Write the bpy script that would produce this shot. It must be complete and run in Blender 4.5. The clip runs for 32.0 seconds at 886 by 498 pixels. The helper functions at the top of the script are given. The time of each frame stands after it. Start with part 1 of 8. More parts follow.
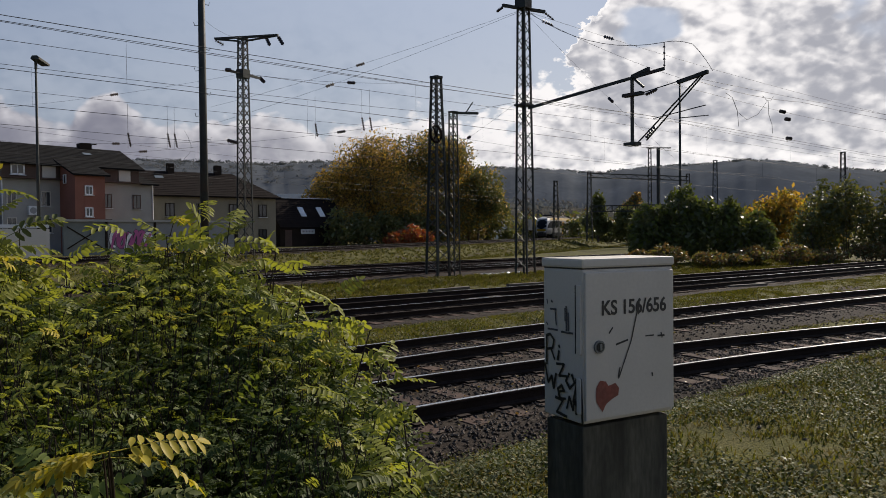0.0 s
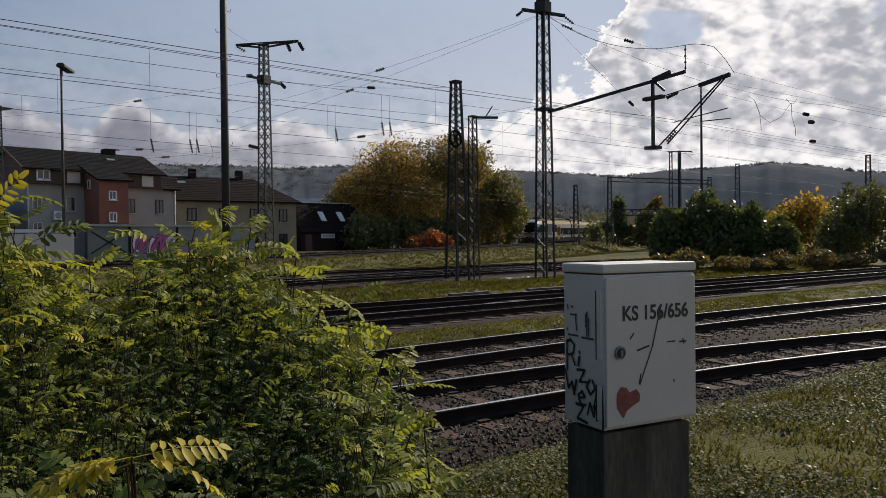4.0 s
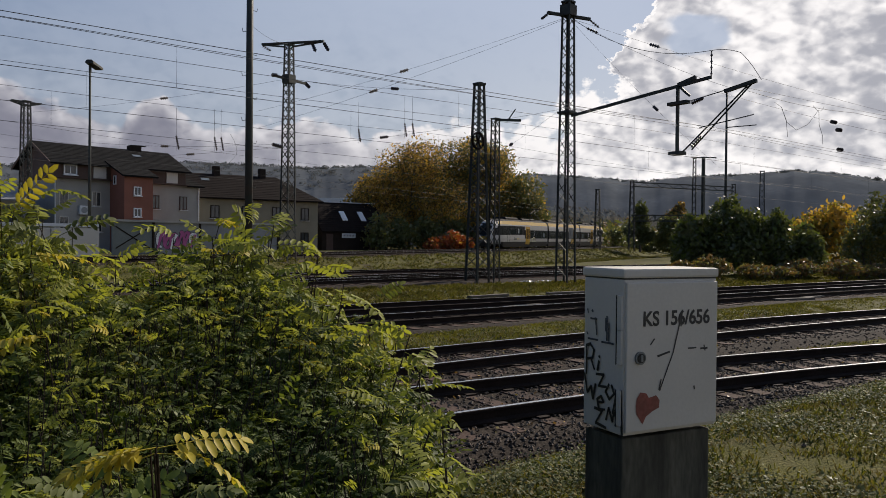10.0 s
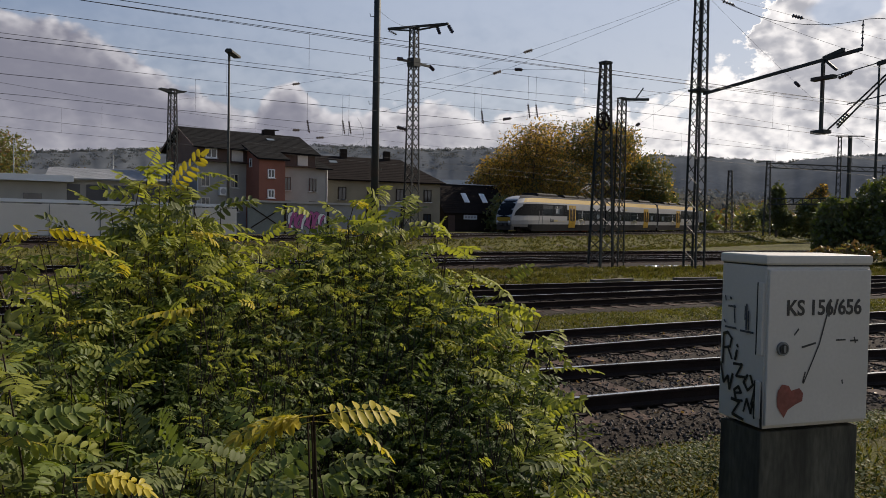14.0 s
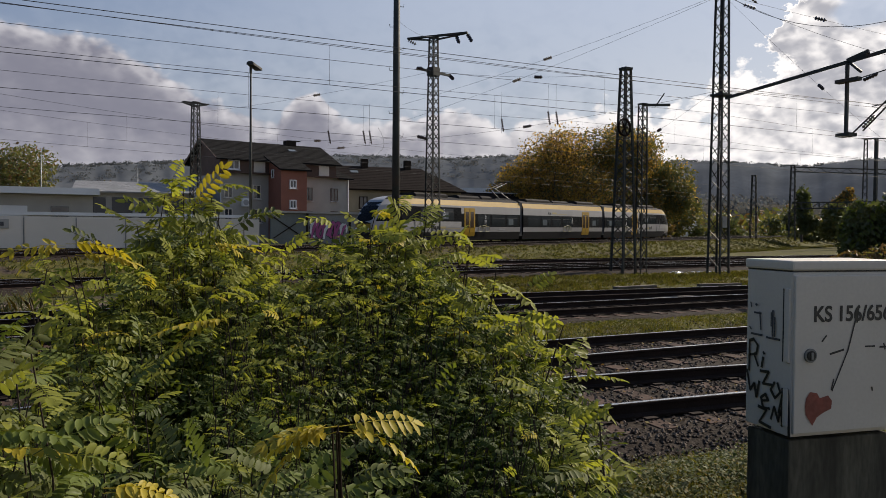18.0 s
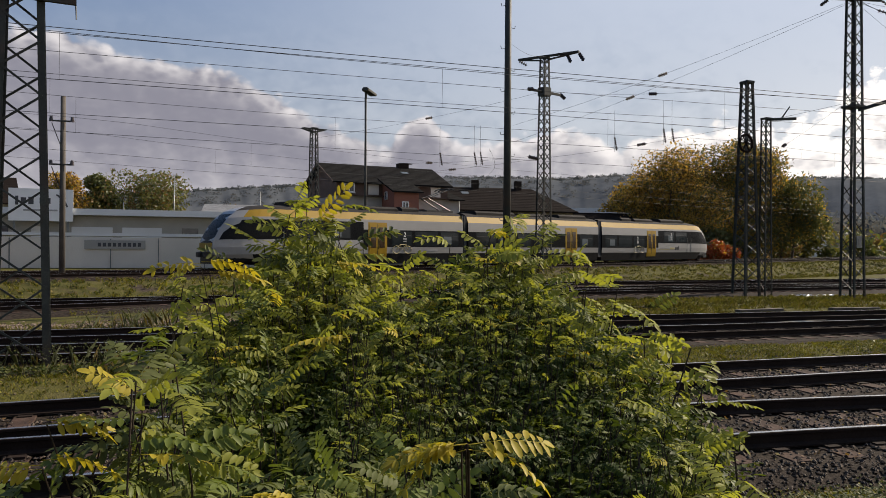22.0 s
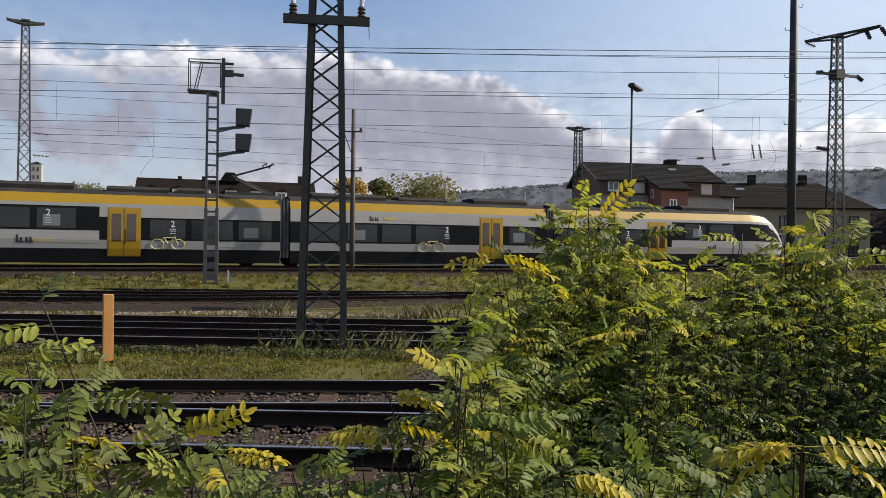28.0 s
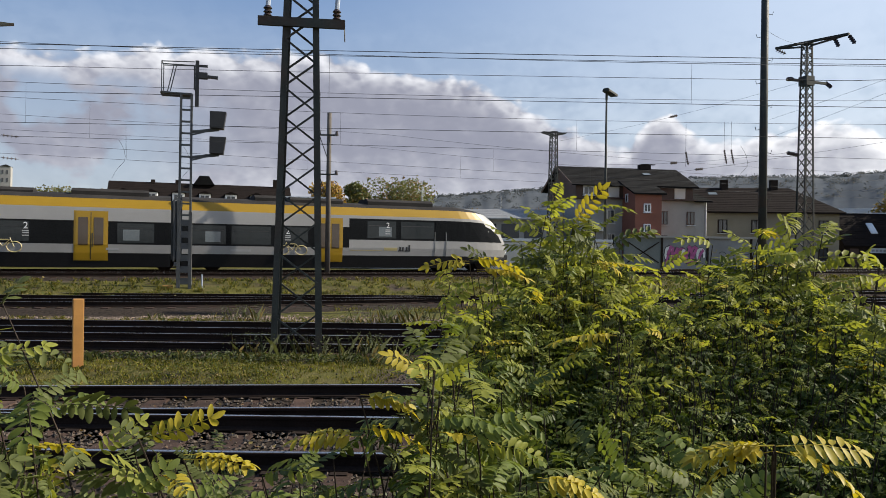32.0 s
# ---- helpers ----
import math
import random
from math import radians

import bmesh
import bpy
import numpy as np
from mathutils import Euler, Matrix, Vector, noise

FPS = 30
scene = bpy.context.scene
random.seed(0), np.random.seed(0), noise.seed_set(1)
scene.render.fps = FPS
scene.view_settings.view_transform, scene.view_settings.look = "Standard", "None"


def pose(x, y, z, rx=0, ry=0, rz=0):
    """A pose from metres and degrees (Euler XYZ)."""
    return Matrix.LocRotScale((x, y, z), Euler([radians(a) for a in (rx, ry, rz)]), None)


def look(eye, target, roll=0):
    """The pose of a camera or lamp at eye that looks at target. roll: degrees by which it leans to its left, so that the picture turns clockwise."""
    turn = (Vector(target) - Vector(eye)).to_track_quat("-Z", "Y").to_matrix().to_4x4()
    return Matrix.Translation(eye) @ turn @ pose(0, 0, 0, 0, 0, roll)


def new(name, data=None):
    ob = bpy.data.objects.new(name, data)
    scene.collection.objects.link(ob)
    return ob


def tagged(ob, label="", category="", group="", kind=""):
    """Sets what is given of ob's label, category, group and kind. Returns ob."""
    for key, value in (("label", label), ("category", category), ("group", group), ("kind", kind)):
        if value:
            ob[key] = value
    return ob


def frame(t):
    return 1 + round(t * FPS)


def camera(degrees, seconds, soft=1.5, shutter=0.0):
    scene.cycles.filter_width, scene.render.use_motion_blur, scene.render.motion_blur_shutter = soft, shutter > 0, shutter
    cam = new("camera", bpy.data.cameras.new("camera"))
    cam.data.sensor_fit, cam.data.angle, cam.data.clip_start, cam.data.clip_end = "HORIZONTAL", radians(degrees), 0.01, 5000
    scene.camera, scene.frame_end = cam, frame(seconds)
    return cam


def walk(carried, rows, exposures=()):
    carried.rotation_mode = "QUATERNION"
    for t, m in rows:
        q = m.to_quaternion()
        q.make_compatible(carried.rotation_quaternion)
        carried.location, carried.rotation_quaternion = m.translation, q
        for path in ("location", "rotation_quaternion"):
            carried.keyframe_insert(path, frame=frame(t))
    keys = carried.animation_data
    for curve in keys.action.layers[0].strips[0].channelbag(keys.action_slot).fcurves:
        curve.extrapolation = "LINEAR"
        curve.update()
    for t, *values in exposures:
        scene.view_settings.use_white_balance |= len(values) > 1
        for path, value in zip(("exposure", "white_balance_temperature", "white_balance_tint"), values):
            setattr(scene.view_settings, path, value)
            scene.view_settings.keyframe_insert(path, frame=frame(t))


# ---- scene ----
cam = camera(60.97, 32.0, soft=0.65)
# seconds, eye x y z, pitch, roll, yaw
ROWS = [
    (0.0, 0.0033, 0.0331, 1.9026, -1.031, 0.546, -40.366),
    (0.5, 0.0061, 0.0381, 1.9017, -0.729, 0.517, -40.41),
    (1.0, 0.0079, 0.0357, 1.9007, -1.301, 0.841, -40.011),
    (1.5, 0.0097, 0.0338, 1.9041, -0.85, 0.769, -39.995),
    (2.0, 0.0083, 0.0346, 1.9054, -0.693, 0.758, -39.664),
    (2.5, 0.0043, 0.0316, 1.9059, -0.826, 0.64, -39.495),
    (3.0, 0.0036, 0.0345, 1.906, -0.964, 0.716, -39.199),
    (3.5, 0.0046, 0.035, 1.9073, -0.781, 0.75, -38.966),
    (5.5, -0.0015, 0.0314, 1.9076, -0.462, -0.083, -38.698),
    (6.0, -0.0032, 0.0311, 1.9072, -0.801, -0.354, -38.487),
    (6.5, -0.0013, 0.0311, 1.9066, -0.496, -0.471, -38.369),
    (7.0, -0.0059, 0.0293, 1.9082, -0.323, -0.524, -38.198),
    (7.5, -0.0058, 0.0302, 1.9082, -0.585, -0.472, -38.058),
    (8.0, -0.0088, 0.0283, 1.9076, -0.39, -0.503, -37.769),
    (8.5, -0.0082, 0.0322, 1.9065, -0.597, -0.567, -37.642),
    (9.0, -0.0079, 0.03, 1.9072, -0.281, -0.623, -37.515),
    (9.5, -0.0095, 0.0313, 1.906, -0.408, -0.608, -37.446),
    (10.0, -0.0064, 0.0314, 1.904, -0.554, -0.566, -37.333),
    (10.5, -0.0055, 0.0287, 1.9053, -0.584, -0.572, -37.151),
    (11.0, -0.0089, 0.0284, 1.9055, -0.66, -0.461, -36.947),
    (11.5, -0.0098, 0.0296, 1.9078, -0.449, -0.42, -36.75),
    (12.0, -0.0064, 0.0411, 1.9051, -1.095, -0.838, -35.715),
    (12.5, -0.0312, 0.0342, 1.9143, -1.908, -0.804, -30.27),
    (13.0, -0.0455, 0.039, 1.9081, -1.787, -1.478, -28.591),
    (13.5, -0.0566, 0.0359, 1.9076, -1.979, -1.415, -28.301),
    (14.0, -0.0597, 0.0385, 1.9053, -2.06, -1.088, -28.156),
    (14.5, -0.0654, 0.0354, 1.9147, -1.373, -0.647, -27.823),
    (16.5, -0.0594, 0.0325, 1.9094, -1.217, -0.507, -27.388),
    (17.0, -0.0635, 0.0329, 1.9093, -1.321, -0.508, -27.092),
    (17.5, -0.0606, 0.0313, 1.9114, -1.29, -0.373, -26.928),
    (18.0, -0.0635, 0.0351, 1.9087, -1.442, -0.446, -26.548),
    (18.5, -0.067, 0.0392, 1.9072, -0.52, -0.836, -25.436),
    (19.0, -0.0696, 0.0432, 1.9096, -0.195, -0.052, -24.962),
    (19.5, -0.0687, 0.0503, 1.9097, -1.259, 0.574, -22.407),
    (20.0, -0.0709, 0.0656, 1.9018, 0.102, 0.166, -20.53),
    (20.5, -0.0744, 0.0733, 1.9006, -0.34, 0.001, -20.455),
    (21.0, -0.0759, 0.077, 1.9, -0.4, -0.123, -20.133),
    (21.5, -0.0792, 0.0743, 1.9, 0.067, -0.291, -19.786),
    (22.0, -0.0917, 0.0706, 1.8974, 0.075, -0.407, -18.177),
    (22.5, -0.1026, 0.0659, 1.8966, -0.233, -0.646, -17.471),
    (23.0, -0.1112, 0.0573, 1.8956, -0.26, -0.519, -16.17),
    (23.5, -0.1269, 0.0494, 1.8953, -0.265, -0.288, -12.038),
    (24.0, -0.1594, 0.0332, 1.9028, -0.703, -0.032, -5.667),
    (24.5, -0.2013, 0.0074, 1.9085, -0.895, -0.062, -0.612),
    (25.0, -0.2213, -0.0042, 1.9068, -1.338, -0.858, 0.209),
    (25.5, -0.217, -0.0094, 1.9072, -1.32, -0.989, 0.343),
    (27.5, -0.2433, 0.0089, 1.8833, -0.398, -0.948, 2.31),
    (28.0, -0.225, 0.0284, 1.8824, -0.18, -0.796, 1.573),
    (28.5, -0.2015, 0.0395, 1.877, 0.123, -0.412, -0.02),
    (29.0, -0.1942, 0.0477, 1.877, 0.16, -0.571, -0.97),
    (29.5, -0.2005, 0.0444, 1.875, 0.215, -0.62, -0.928),
    (30.0, -0.2037, 0.0375, 1.8701, 0.233, -0.6, -0.746),
    (30.5, -0.211, 0.0373, 1.8687, 0.21, -0.697, -0.702),
    (31.0, -0.2139, 0.0375, 1.8701, 0.265, -0.748, -0.432),
    (31.5, -0.2162, 0.0416, 1.8722, 0.355, -0.894, -0.357),
    (32.0, -0.2159, 0.0472, 1.8736, 0.155, -0.772, -0.235),
]
walk(cam, [(t, pose(x, y, z, 90 + pitch, roll, yaw)) for t, x, y, z, pitch, roll, yaw in ROWS],
     exposures=[(0.0, 0.08, 6520, 13), (11.5, 0.11, 6520, 13), (13.0, 0.17, 6600, 13), (18.0, 0.22, 6650, 13), (21.0, 0.34, 6800, 13), (24.5, 0.58, 7050, 12), (25.5, 0.60, 7050, 12), (28.0, 0.78, 6500, 10), (32.0, 0.74, 6450, 9)])

# ---- light ----
SUN_YAW, SUN_UP = 79.0, 35.0          # clockwise from +y, above the horizon
world = bpy.data.worlds.new("world")
scene.world = world
world.use_nodes = True
wn, wl = world.node_tree.nodes, world.node_tree.links
wn.clear()


def wnode(kind, op=None, a=None, b=None, c=None):
    n = wn.new(kind)
    if op:
        n.operation = op
    for i, v in enumerate((a, b, c)):
        if v is None:
            continue
        if isinstance(v, (int, float)):
            n.inputs[i].default_value = v
        else:
            wl.new(v, n.inputs[i])
    return n.outputs[0]


def wm(op, a, b=None, c=None):
    return wnode("ShaderNodeMath", op, a, b, c)


def wramp(v, lo, hi, to0=0.0, to1=1.0):
    n = wn.new("ShaderNodeMapRange")
    n.interpolation_type = "SMOOTHSTEP"
    for i, x in zip((1, 2, 3, 4), (lo, hi, to0, to1)):
        if isinstance(x, (int, float)):
            n.inputs[i].default_value = x
        else:
            wl.new(x, n.inputs[i])
    wl.new(v, n.inputs[0])
    return n.outputs[0]


def wmix(fac, a, b):
    n = wn.new("ShaderNodeMix")
    n.data_type = "RGBA"
    for i, v in ((0, fac), (6, a), (7, b)):
        if isinstance(v, (int, float, tuple)):
            n.inputs[i].default_value = v if not isinstance(v, tuple) else (*v, 1)
        else:
            wl.new(v, n.inputs[i])
    return n.outputs[2]


def wnoise(vec, scale, detail, rough=0.55):
    n = wn.new("ShaderNodeTexNoise")
    n.inputs["Scale"].default_value, n.inputs["Detail"].default_value, n.inputs["Roughness"].default_value = scale, detail, rough
    wl.new(vec, n.inputs["Vector"])
    return n.outputs["Fac"]


sky = wn.new("ShaderNodeTexSky")
sky.sky_type, sky.sun_disc = "NISHITA", False
sky.sun_elevation, sky.sun_rotation = radians(SUN_UP), radians(SUN_YAW)
sky.air_density, sky.dust_density, sky.ozone_density = 1.0, 1.2, 1.6
co = wn.new("ShaderNodeTexCoord").outputs["Generated"]
sep = wn.new("ShaderNodeSeparateXYZ")
wl.new(co, sep.inputs[0])
dx, dy, dz = sep.outputs
# azimuth in degrees clockwise from +y, elevation in degrees
az = wm("MULTIPLY", wm("ARCTAN2", dx, dy), 57.29578)
el = wm("MULTIPLY", wm("ARCSINE", dz), 57.29578)
stretch = wn.new("ShaderNodeCombineXYZ")
wl.new(wm("MULTIPLY", az, 0.1), stretch.inputs[0])
wl.new(wm("MULTIPLY", el, 0.15), stretch.inputs[1])
sv = stretch.outputs[0]


def moved(dx_, dy_):
    n = wn.new("ShaderNodeVectorMath")
    n.operation = "ADD"
    wl.new(sv, n.inputs[0])
    n.inputs[1].default_value = (dx_, dy_, 0)
    return n.outputs[0]


def wbumps(vec, scale):
    """Rounded heaps: high in the middle of each cell."""
    n = wn.new("ShaderNodeTexVoronoi")
    n.feature = "SMOOTH_F1"
    n.inputs["Scale"].default_value, n.inputs["Smoothness"].default_value = scale, 0.25
    wl.new(vec, n.inputs["Vector"])
    return wm("SUBTRACT", 0.5, n.outputs["Distance"])


def warped(vec, amount, scale):
    n = wn.new("ShaderNodeTexNoise")
    n.inputs["Scale"].default_value, n.inputs["Detail"].default_value = scale, 6
    wl.new(vec, n.inputs["Vector"])
    k = wn.new("ShaderNodeVectorMath")
    k.operation = "MULTIPLY_ADD"
    wl.new(n.outputs["Color"], k.inputs[0])
    k.inputs[1].default_value = (amount,) * 3
    wl.new(vec, k.inputs[2])
    return k.outputs[0]


def heaps(vec):
    w = warped(vec, 0.22, 3.0)
    return wm("ADD", wm("ADD", wm("MULTIPLY", wbumps(w, 2.2), 1.0), wm("MULTIPLY", wbumps(w, 5.5), 0.7)), wm("ADD", wm("MULTIPLY", wbumps(w, 13.0), 0.4), wm("MULTIPLY", wm("SUBTRACT", wnoise(vec, 7.0, 8, 0.6), 0.5), 0.5)))


big = wnoise(sv, 0.75, 3, 0.5)
puff = wnoise(sv, 1.5, 7, 0.55)
heap = heaps(sv)
lit = wm("SUBTRACT", heap, heaps(moved(0.07, 0.09)))      # relief, lit from the sun's side
# top of the cumulus bank, by azimuth: high on the left, low in the middle, open to the zenith on the right
azw = wm("ADD", az, wm("MULTIPLY", wm("SUBTRACT", wnoise(moved(4, 7), 1.3, 8, 0.6), 0.5), 16.0))
topn = wn.new("ShaderNodeFloatCurve")
cv = topn.mapping.curves[0]
PTS = [(-180, 14), (-60, 12), (-30, 12.8), (-14, 14.1), (-2, 13.4), (4, 12.0), (8, 10.2), (11, 8.8), (13.5, 7.6), (16.5, 10.6), (19.5, 8.0), (24, 8.6), (28, 8.8), (33, 8.3), (38, 8.6), (44, 9.0), (49, 11), (53, 24), (60, 32), (75, 34), (110, 24), (180, 14)]
for i, (a, e) in enumerate(PTS):
    p = ((a + 180) / 360, e / 40)
    if i == 0:
        cv.points[0].location = p
    elif i == len(PTS) - 1:
        cv.points[-1].location = p
    else:
        cv.points.new(*p)
topn.mapping.update()
far_right = wramp(az, 42, 50)
azm = wm("ADD", wm("MULTIPLY", azw, far_right), wm("MULTIPLY", az, wm("SUBTRACT", 1.0, far_right)))
wl.new(wm("DIVIDE", wm("ADD", azm, 180), 360), topn.inputs["Value"])
top = wm("MULTIPLY", topn.outputs[0], 40)
sunny = wramp(az, 14, 56)
lumpy = wm("ADD", wm("MULTIPLY", heap, wm("ADD", 1.15, wm("MULTIPLY", sunny, 0.9))), wm("MULTIPLY", wm("MULTIPLY", wm("SUBTRACT", puff, 0.5), 9.0), wm("ADD", 0.12, wm("MULTIPLY", sunny, 0.88))))
edge = wm("ADD", wm("SUBTRACT", top, el), lumpy)
cover = wramp(edge, -0.3, 0.5)
# holes of blue in the high clouds
hole = wramp(wm("ADD", big, wm("MULTIPLY", puff, 0.25)), 0.70, 0.76)
hi = wramp(el, 11.0, 14.0)
cover = wm("MULTIPLY", cover, wm("SUBTRACT", 1.0, wm("MULTIPLY", wm("MULTIPLY", hole, wm("MULTIPLY", hi, sunny)), 0.9)))
gap = wm("MULTIPLY", wm("MULTIPLY", wramp(az, -13, -25), wramp(wm("ADD", puff, wm("MULTIPLY", big, 0.6)), 0.72, 0.84)), wramp(el, 12.5, 10.5))
cover = wm("MULTIPLY", cover, wm("SUBTRACT", 1.0, wm("MULTIPLY", gap, 0.75)))
# thin veil low down
veil = wramp(el, 20, 1.0, 0.0, 0.35)
cover = wm("MAXIMUM", cover, veil)
# bright crowns over smooth greyer bodies, paler again low down; more relief towards the sun
crown = wramp(edge, 2.6, 0.2)
relief = wm("ADD", wm("MULTIPLY", lit, 0.9), wm("MULTIPLY", wm("SUBTRACT", wnoise(moved(2.3, 1.1), 0.5, 7, 0.5), 0.5), 1.8))
relief = wm("MULTIPLY", relief, wm("ADD", 0.22, wm("MULTIPLY", wm("MAXIMUM", sunny, wm("MULTIPLY", crown, 0.75)), 0.78)))
low = wramp(el, 8.0, 2.0, 0.0, 0.38)
tone = wm("ADD", wm("ADD", wm("MULTIPLY", crown, wm("ADD", 0.46, wm("MULTIPLY", sunny, 0.16))), low), relief)
tone = wramp(wm("ADD", tone, wm("MULTIPLY", sunny, 0.36)), -0.12, 0.9)
cloud = wmix(tone, (0.30, 0.31, 0.385), (0.92, 0.92, 0.96))
cloud = wmix(sunny, cloud, wmix(tone, (0.58, 0.60, 0.66), (1.42, 1.40, 1.37)))
below = wramp(el, -0.5, -3.0)
skyc = wn.new("ShaderNodeVectorMath")
skyc.operation = "SCALE"
wl.new(sky.outputs[0], skyc.inputs[0])
skyc.inputs["Scale"].default_value = 0.085
blue = wmix(0.55, skyc.outputs[0], wmix(wramp(el, 2, 28), (0.56, 0.66, 0.80), wmix(wramp(az, -14, 34), (0.10, 0.26, 0.62), wmix(wramp(az, 48, 62), (0.98, 1.10, 1.32), (0.50, 0.68, 0.98)))))
final = wmix(cover, blue, cloud)
final = wmix(below, final, (0.10, 0.10, 0.09))
bg = wn.new("ShaderNodeBackground")
wl.new(final, bg.inputs[0])
bg.inputs[1].default_value = 0.66
out = wn.new("ShaderNodeOutputWorld")
wl.new(bg.outputs[0], out.inputs[0])

sun_data = bpy.data.lights.new("sun", "SUN")
sun_data.energy, sun_data.angle, sun_data.color = 5.2, radians(0.6), (1.0, 0.91, 0.77)
sun = new("sun", sun_data)
sd = Vector((math.sin(radians(SUN_YAW)) * math.cos(radians(SUN_UP)), math.cos(radians(SUN_YAW)) * math.cos(radians(SUN_UP)), math.sin(radians(SUN_UP))))
sun.matrix_world = look(sd * 200, (0, 0, 0))

# ---- materials ----
MATS = {}


def mat(name, base, rough=0.7, metal=0.0, dark=0.6, scale=3.0, fine=40.0, bump=0.15, spec=0.5, rand=0.0, stain=None, translucent=0.0, coat=0.0, stretchz=1.0):
    """A procedural surface: base colour varied at two scales, with fine relief."""
    if name in MATS:
        return MATS[name]
    m = bpy.data.materials.new(name)
    m.use_nodes = True
    nt = m.node_tree
    b = nt.nodes["Principled BSDF"]
    b.inputs["Metallic"].default_value, b.inputs["Specular IOR Level"].default_value = metal, spec
    b.inputs["Coat Weight"].default_value = coat
    tc = nt.nodes.new("ShaderNodeTexCoord")
    vec = tc.outputs["Object"]
    if stretchz != 1.0:
        mp = nt.nodes.new("ShaderNodeMapping")
        mp.inputs["Scale"].default_value = (1, 1, stretchz)
        nt.links.new(vec, mp.inputs[0])
        vec = mp.outputs[0]

    def noise_at(s, d):
        n = nt.nodes.new("ShaderNodeTexNoise")
        n.inputs["Scale"].default_value, n.inputs["Detail"].default_value = s, d
        nt.links.new(vec, n.inputs["Vector"])
        return n.outputs["Fac"]

    def mixc(f, a, c, kind="MIX"):
        n = nt.nodes.new("ShaderNodeMix")
        n.data_type, n.blend_type = "RGBA", kind
        for i, v in ((0, f), (6, a), (7, c)):
            if isinstance(v, (float, int)):
                n.inputs[i].default_value = v
            elif isinstance(v, tuple):
                n.inputs[i].default_value = (*v, 1)
            else:
                nt.links.new(v, n.inputs[i])
        return n.outputs[2]

    def ramp(v, lo, hi, a=0.0, c=1.0):
        n = nt.nodes.new("ShaderNodeMapRange")
        for i, x in zip((1, 2, 3, 4), (lo, hi, a, c)):
            n.inputs[i].default_value = x
        nt.links.new(v, n.inputs[0])
        return n.outputs[0]

    n1, n2 = noise_at(scale, 4), noise_at(fine, 5)
    low = tuple(c * dark for c in base)
    col = mixc(ramp(n1, 0.35, 0.65), low, base)
    col = mixc(ramp(n2, 0.3, 0.7, 0.0, 0.6), col, low)
    if stain:
        n3 = noise_at(scale * 0.45, 6)
        col = mixc(ramp(n3, 0.52, 0.68), col, stain)
    if rand:
        oi = nt.nodes.new("ShaderNodeObjectInfo")
        hsv = nt.nodes.new("ShaderNodeHueSaturation")
        nt.links.new(col, hsv.inputs["Color"])
        nt.links.new(ramp(oi.outputs["Random"], 0, 1, 1 - rand, 1 + rand), hsv.inputs["Value"])
        col = hsv.outputs[0]
    nt.links.new(col, b.inputs["Base Color"])
    nt.links.new(ramp(n2, 0.3, 0.7, max(rough - 0.12, 0.02), min(rough + 0.12, 1)), b.inputs["Roughness"])
    if bump:
        bp = nt.nodes.new("ShaderNodeBump")
        bp.inputs["Strength"].default_value, bp.inputs["Distance"].default_value = bump, 0.4 / fine
        nt.links.new(n2, bp.inputs["Height"])
        nt.links.new(bp.outputs[0], b.inputs["Normal"])
    if translucent:
        tr = nt.nodes.new("ShaderNodeBsdfTranslucent")
        nt.links.new(mixc(1.0, col, (1.0, 1.0, 0.45) if fine > 1 else (1.0, 1.0, 1.0), "MULTIPLY"), tr.inputs[0])
        ms = nt.nodes.new("ShaderNodeMixShader")
        ms.inputs[0].default_value = translucent
        nt.links.new(b.outputs[0], ms.inputs[1])
        nt.links.new(tr.outputs[0], ms.inputs[2])
        nt.links.new(ms.outputs[0], nt.nodes["Material Output"].inputs[0])
    MATS[name] = m
    return m


M_STEEL = mat("mast_steel", (0.050, 0.055, 0.048), 0.65, 0.1, 0.55, 2.0, 30, 0.2, spec=0.3, stain=(0.055, 0.036, 0.026))
M_GALV = mat("galvanised", (0.20, 0.21, 0.21), 0.5, 0.6, 0.7, 2.0, 30, 0.1)
M_RAILTOP = mat("rail_head", (0.58, 0.57, 0.56), 0.32, 1.0, 0.75, 1.2, 25, 0.05)
M_RUST = mat("rail_rust", (0.022, 0.014, 0.011), 0.9, 0.0, 0.55, 3.0, 45, 0.3, spec=0.15)
M_TIE = mat("sleeper_wood", (0.080, 0.050, 0.038), 0.9, 0.0, 0.5, 4.0, 30, 0.5, spec=0.15, rand=0.35)
M_BALLAST = mat("ballast", (0.052, 0.040, 0.031), 0.95, 0, 0.3, 14.0, 32, 1.0, spec=0.08)
M_STONE = mat("ballast_stone", (0.125, 0.097, 0.074), 0.85, 0, 0.5, 5.0, 40, 0.4, spec=0.15)
M_WIRE = mat("wire", (0.035, 0.037, 0.04), 0.7, 0.0, 0.8, 1.0, 10, 0, spec=0.2)
M_INS = mat("insulator", (0.045, 0.03, 0.025), 0.3, 0, 0.8, 5, 20, 0)
M_WHITEBOX = mat("cabinet_plastic", (0.52, 0.475, 0.41), 0.55, 0, 0.85, 1.5, 60, 0.06, stain=(0.43, 0.39, 0.33))
M_CONC = mat("plinth_concrete", (0.125, 0.115, 0.085), 0.9, 0, 0.3, 5.0, 50, 0.4, spec=0.2, stain=(0.022, 0.022, 0.018), stretchz=0.25)
M_BLACK = mat("black_paint", (0.012, 0.012, 0.013), 0.5, 0, 0.7, 4, 40, 0.05)
M_REDSPOT = mat("red_paint", (0.26, 0.06, 0.04), 0.6, 0, 0.5, 12, 60, 0.1)


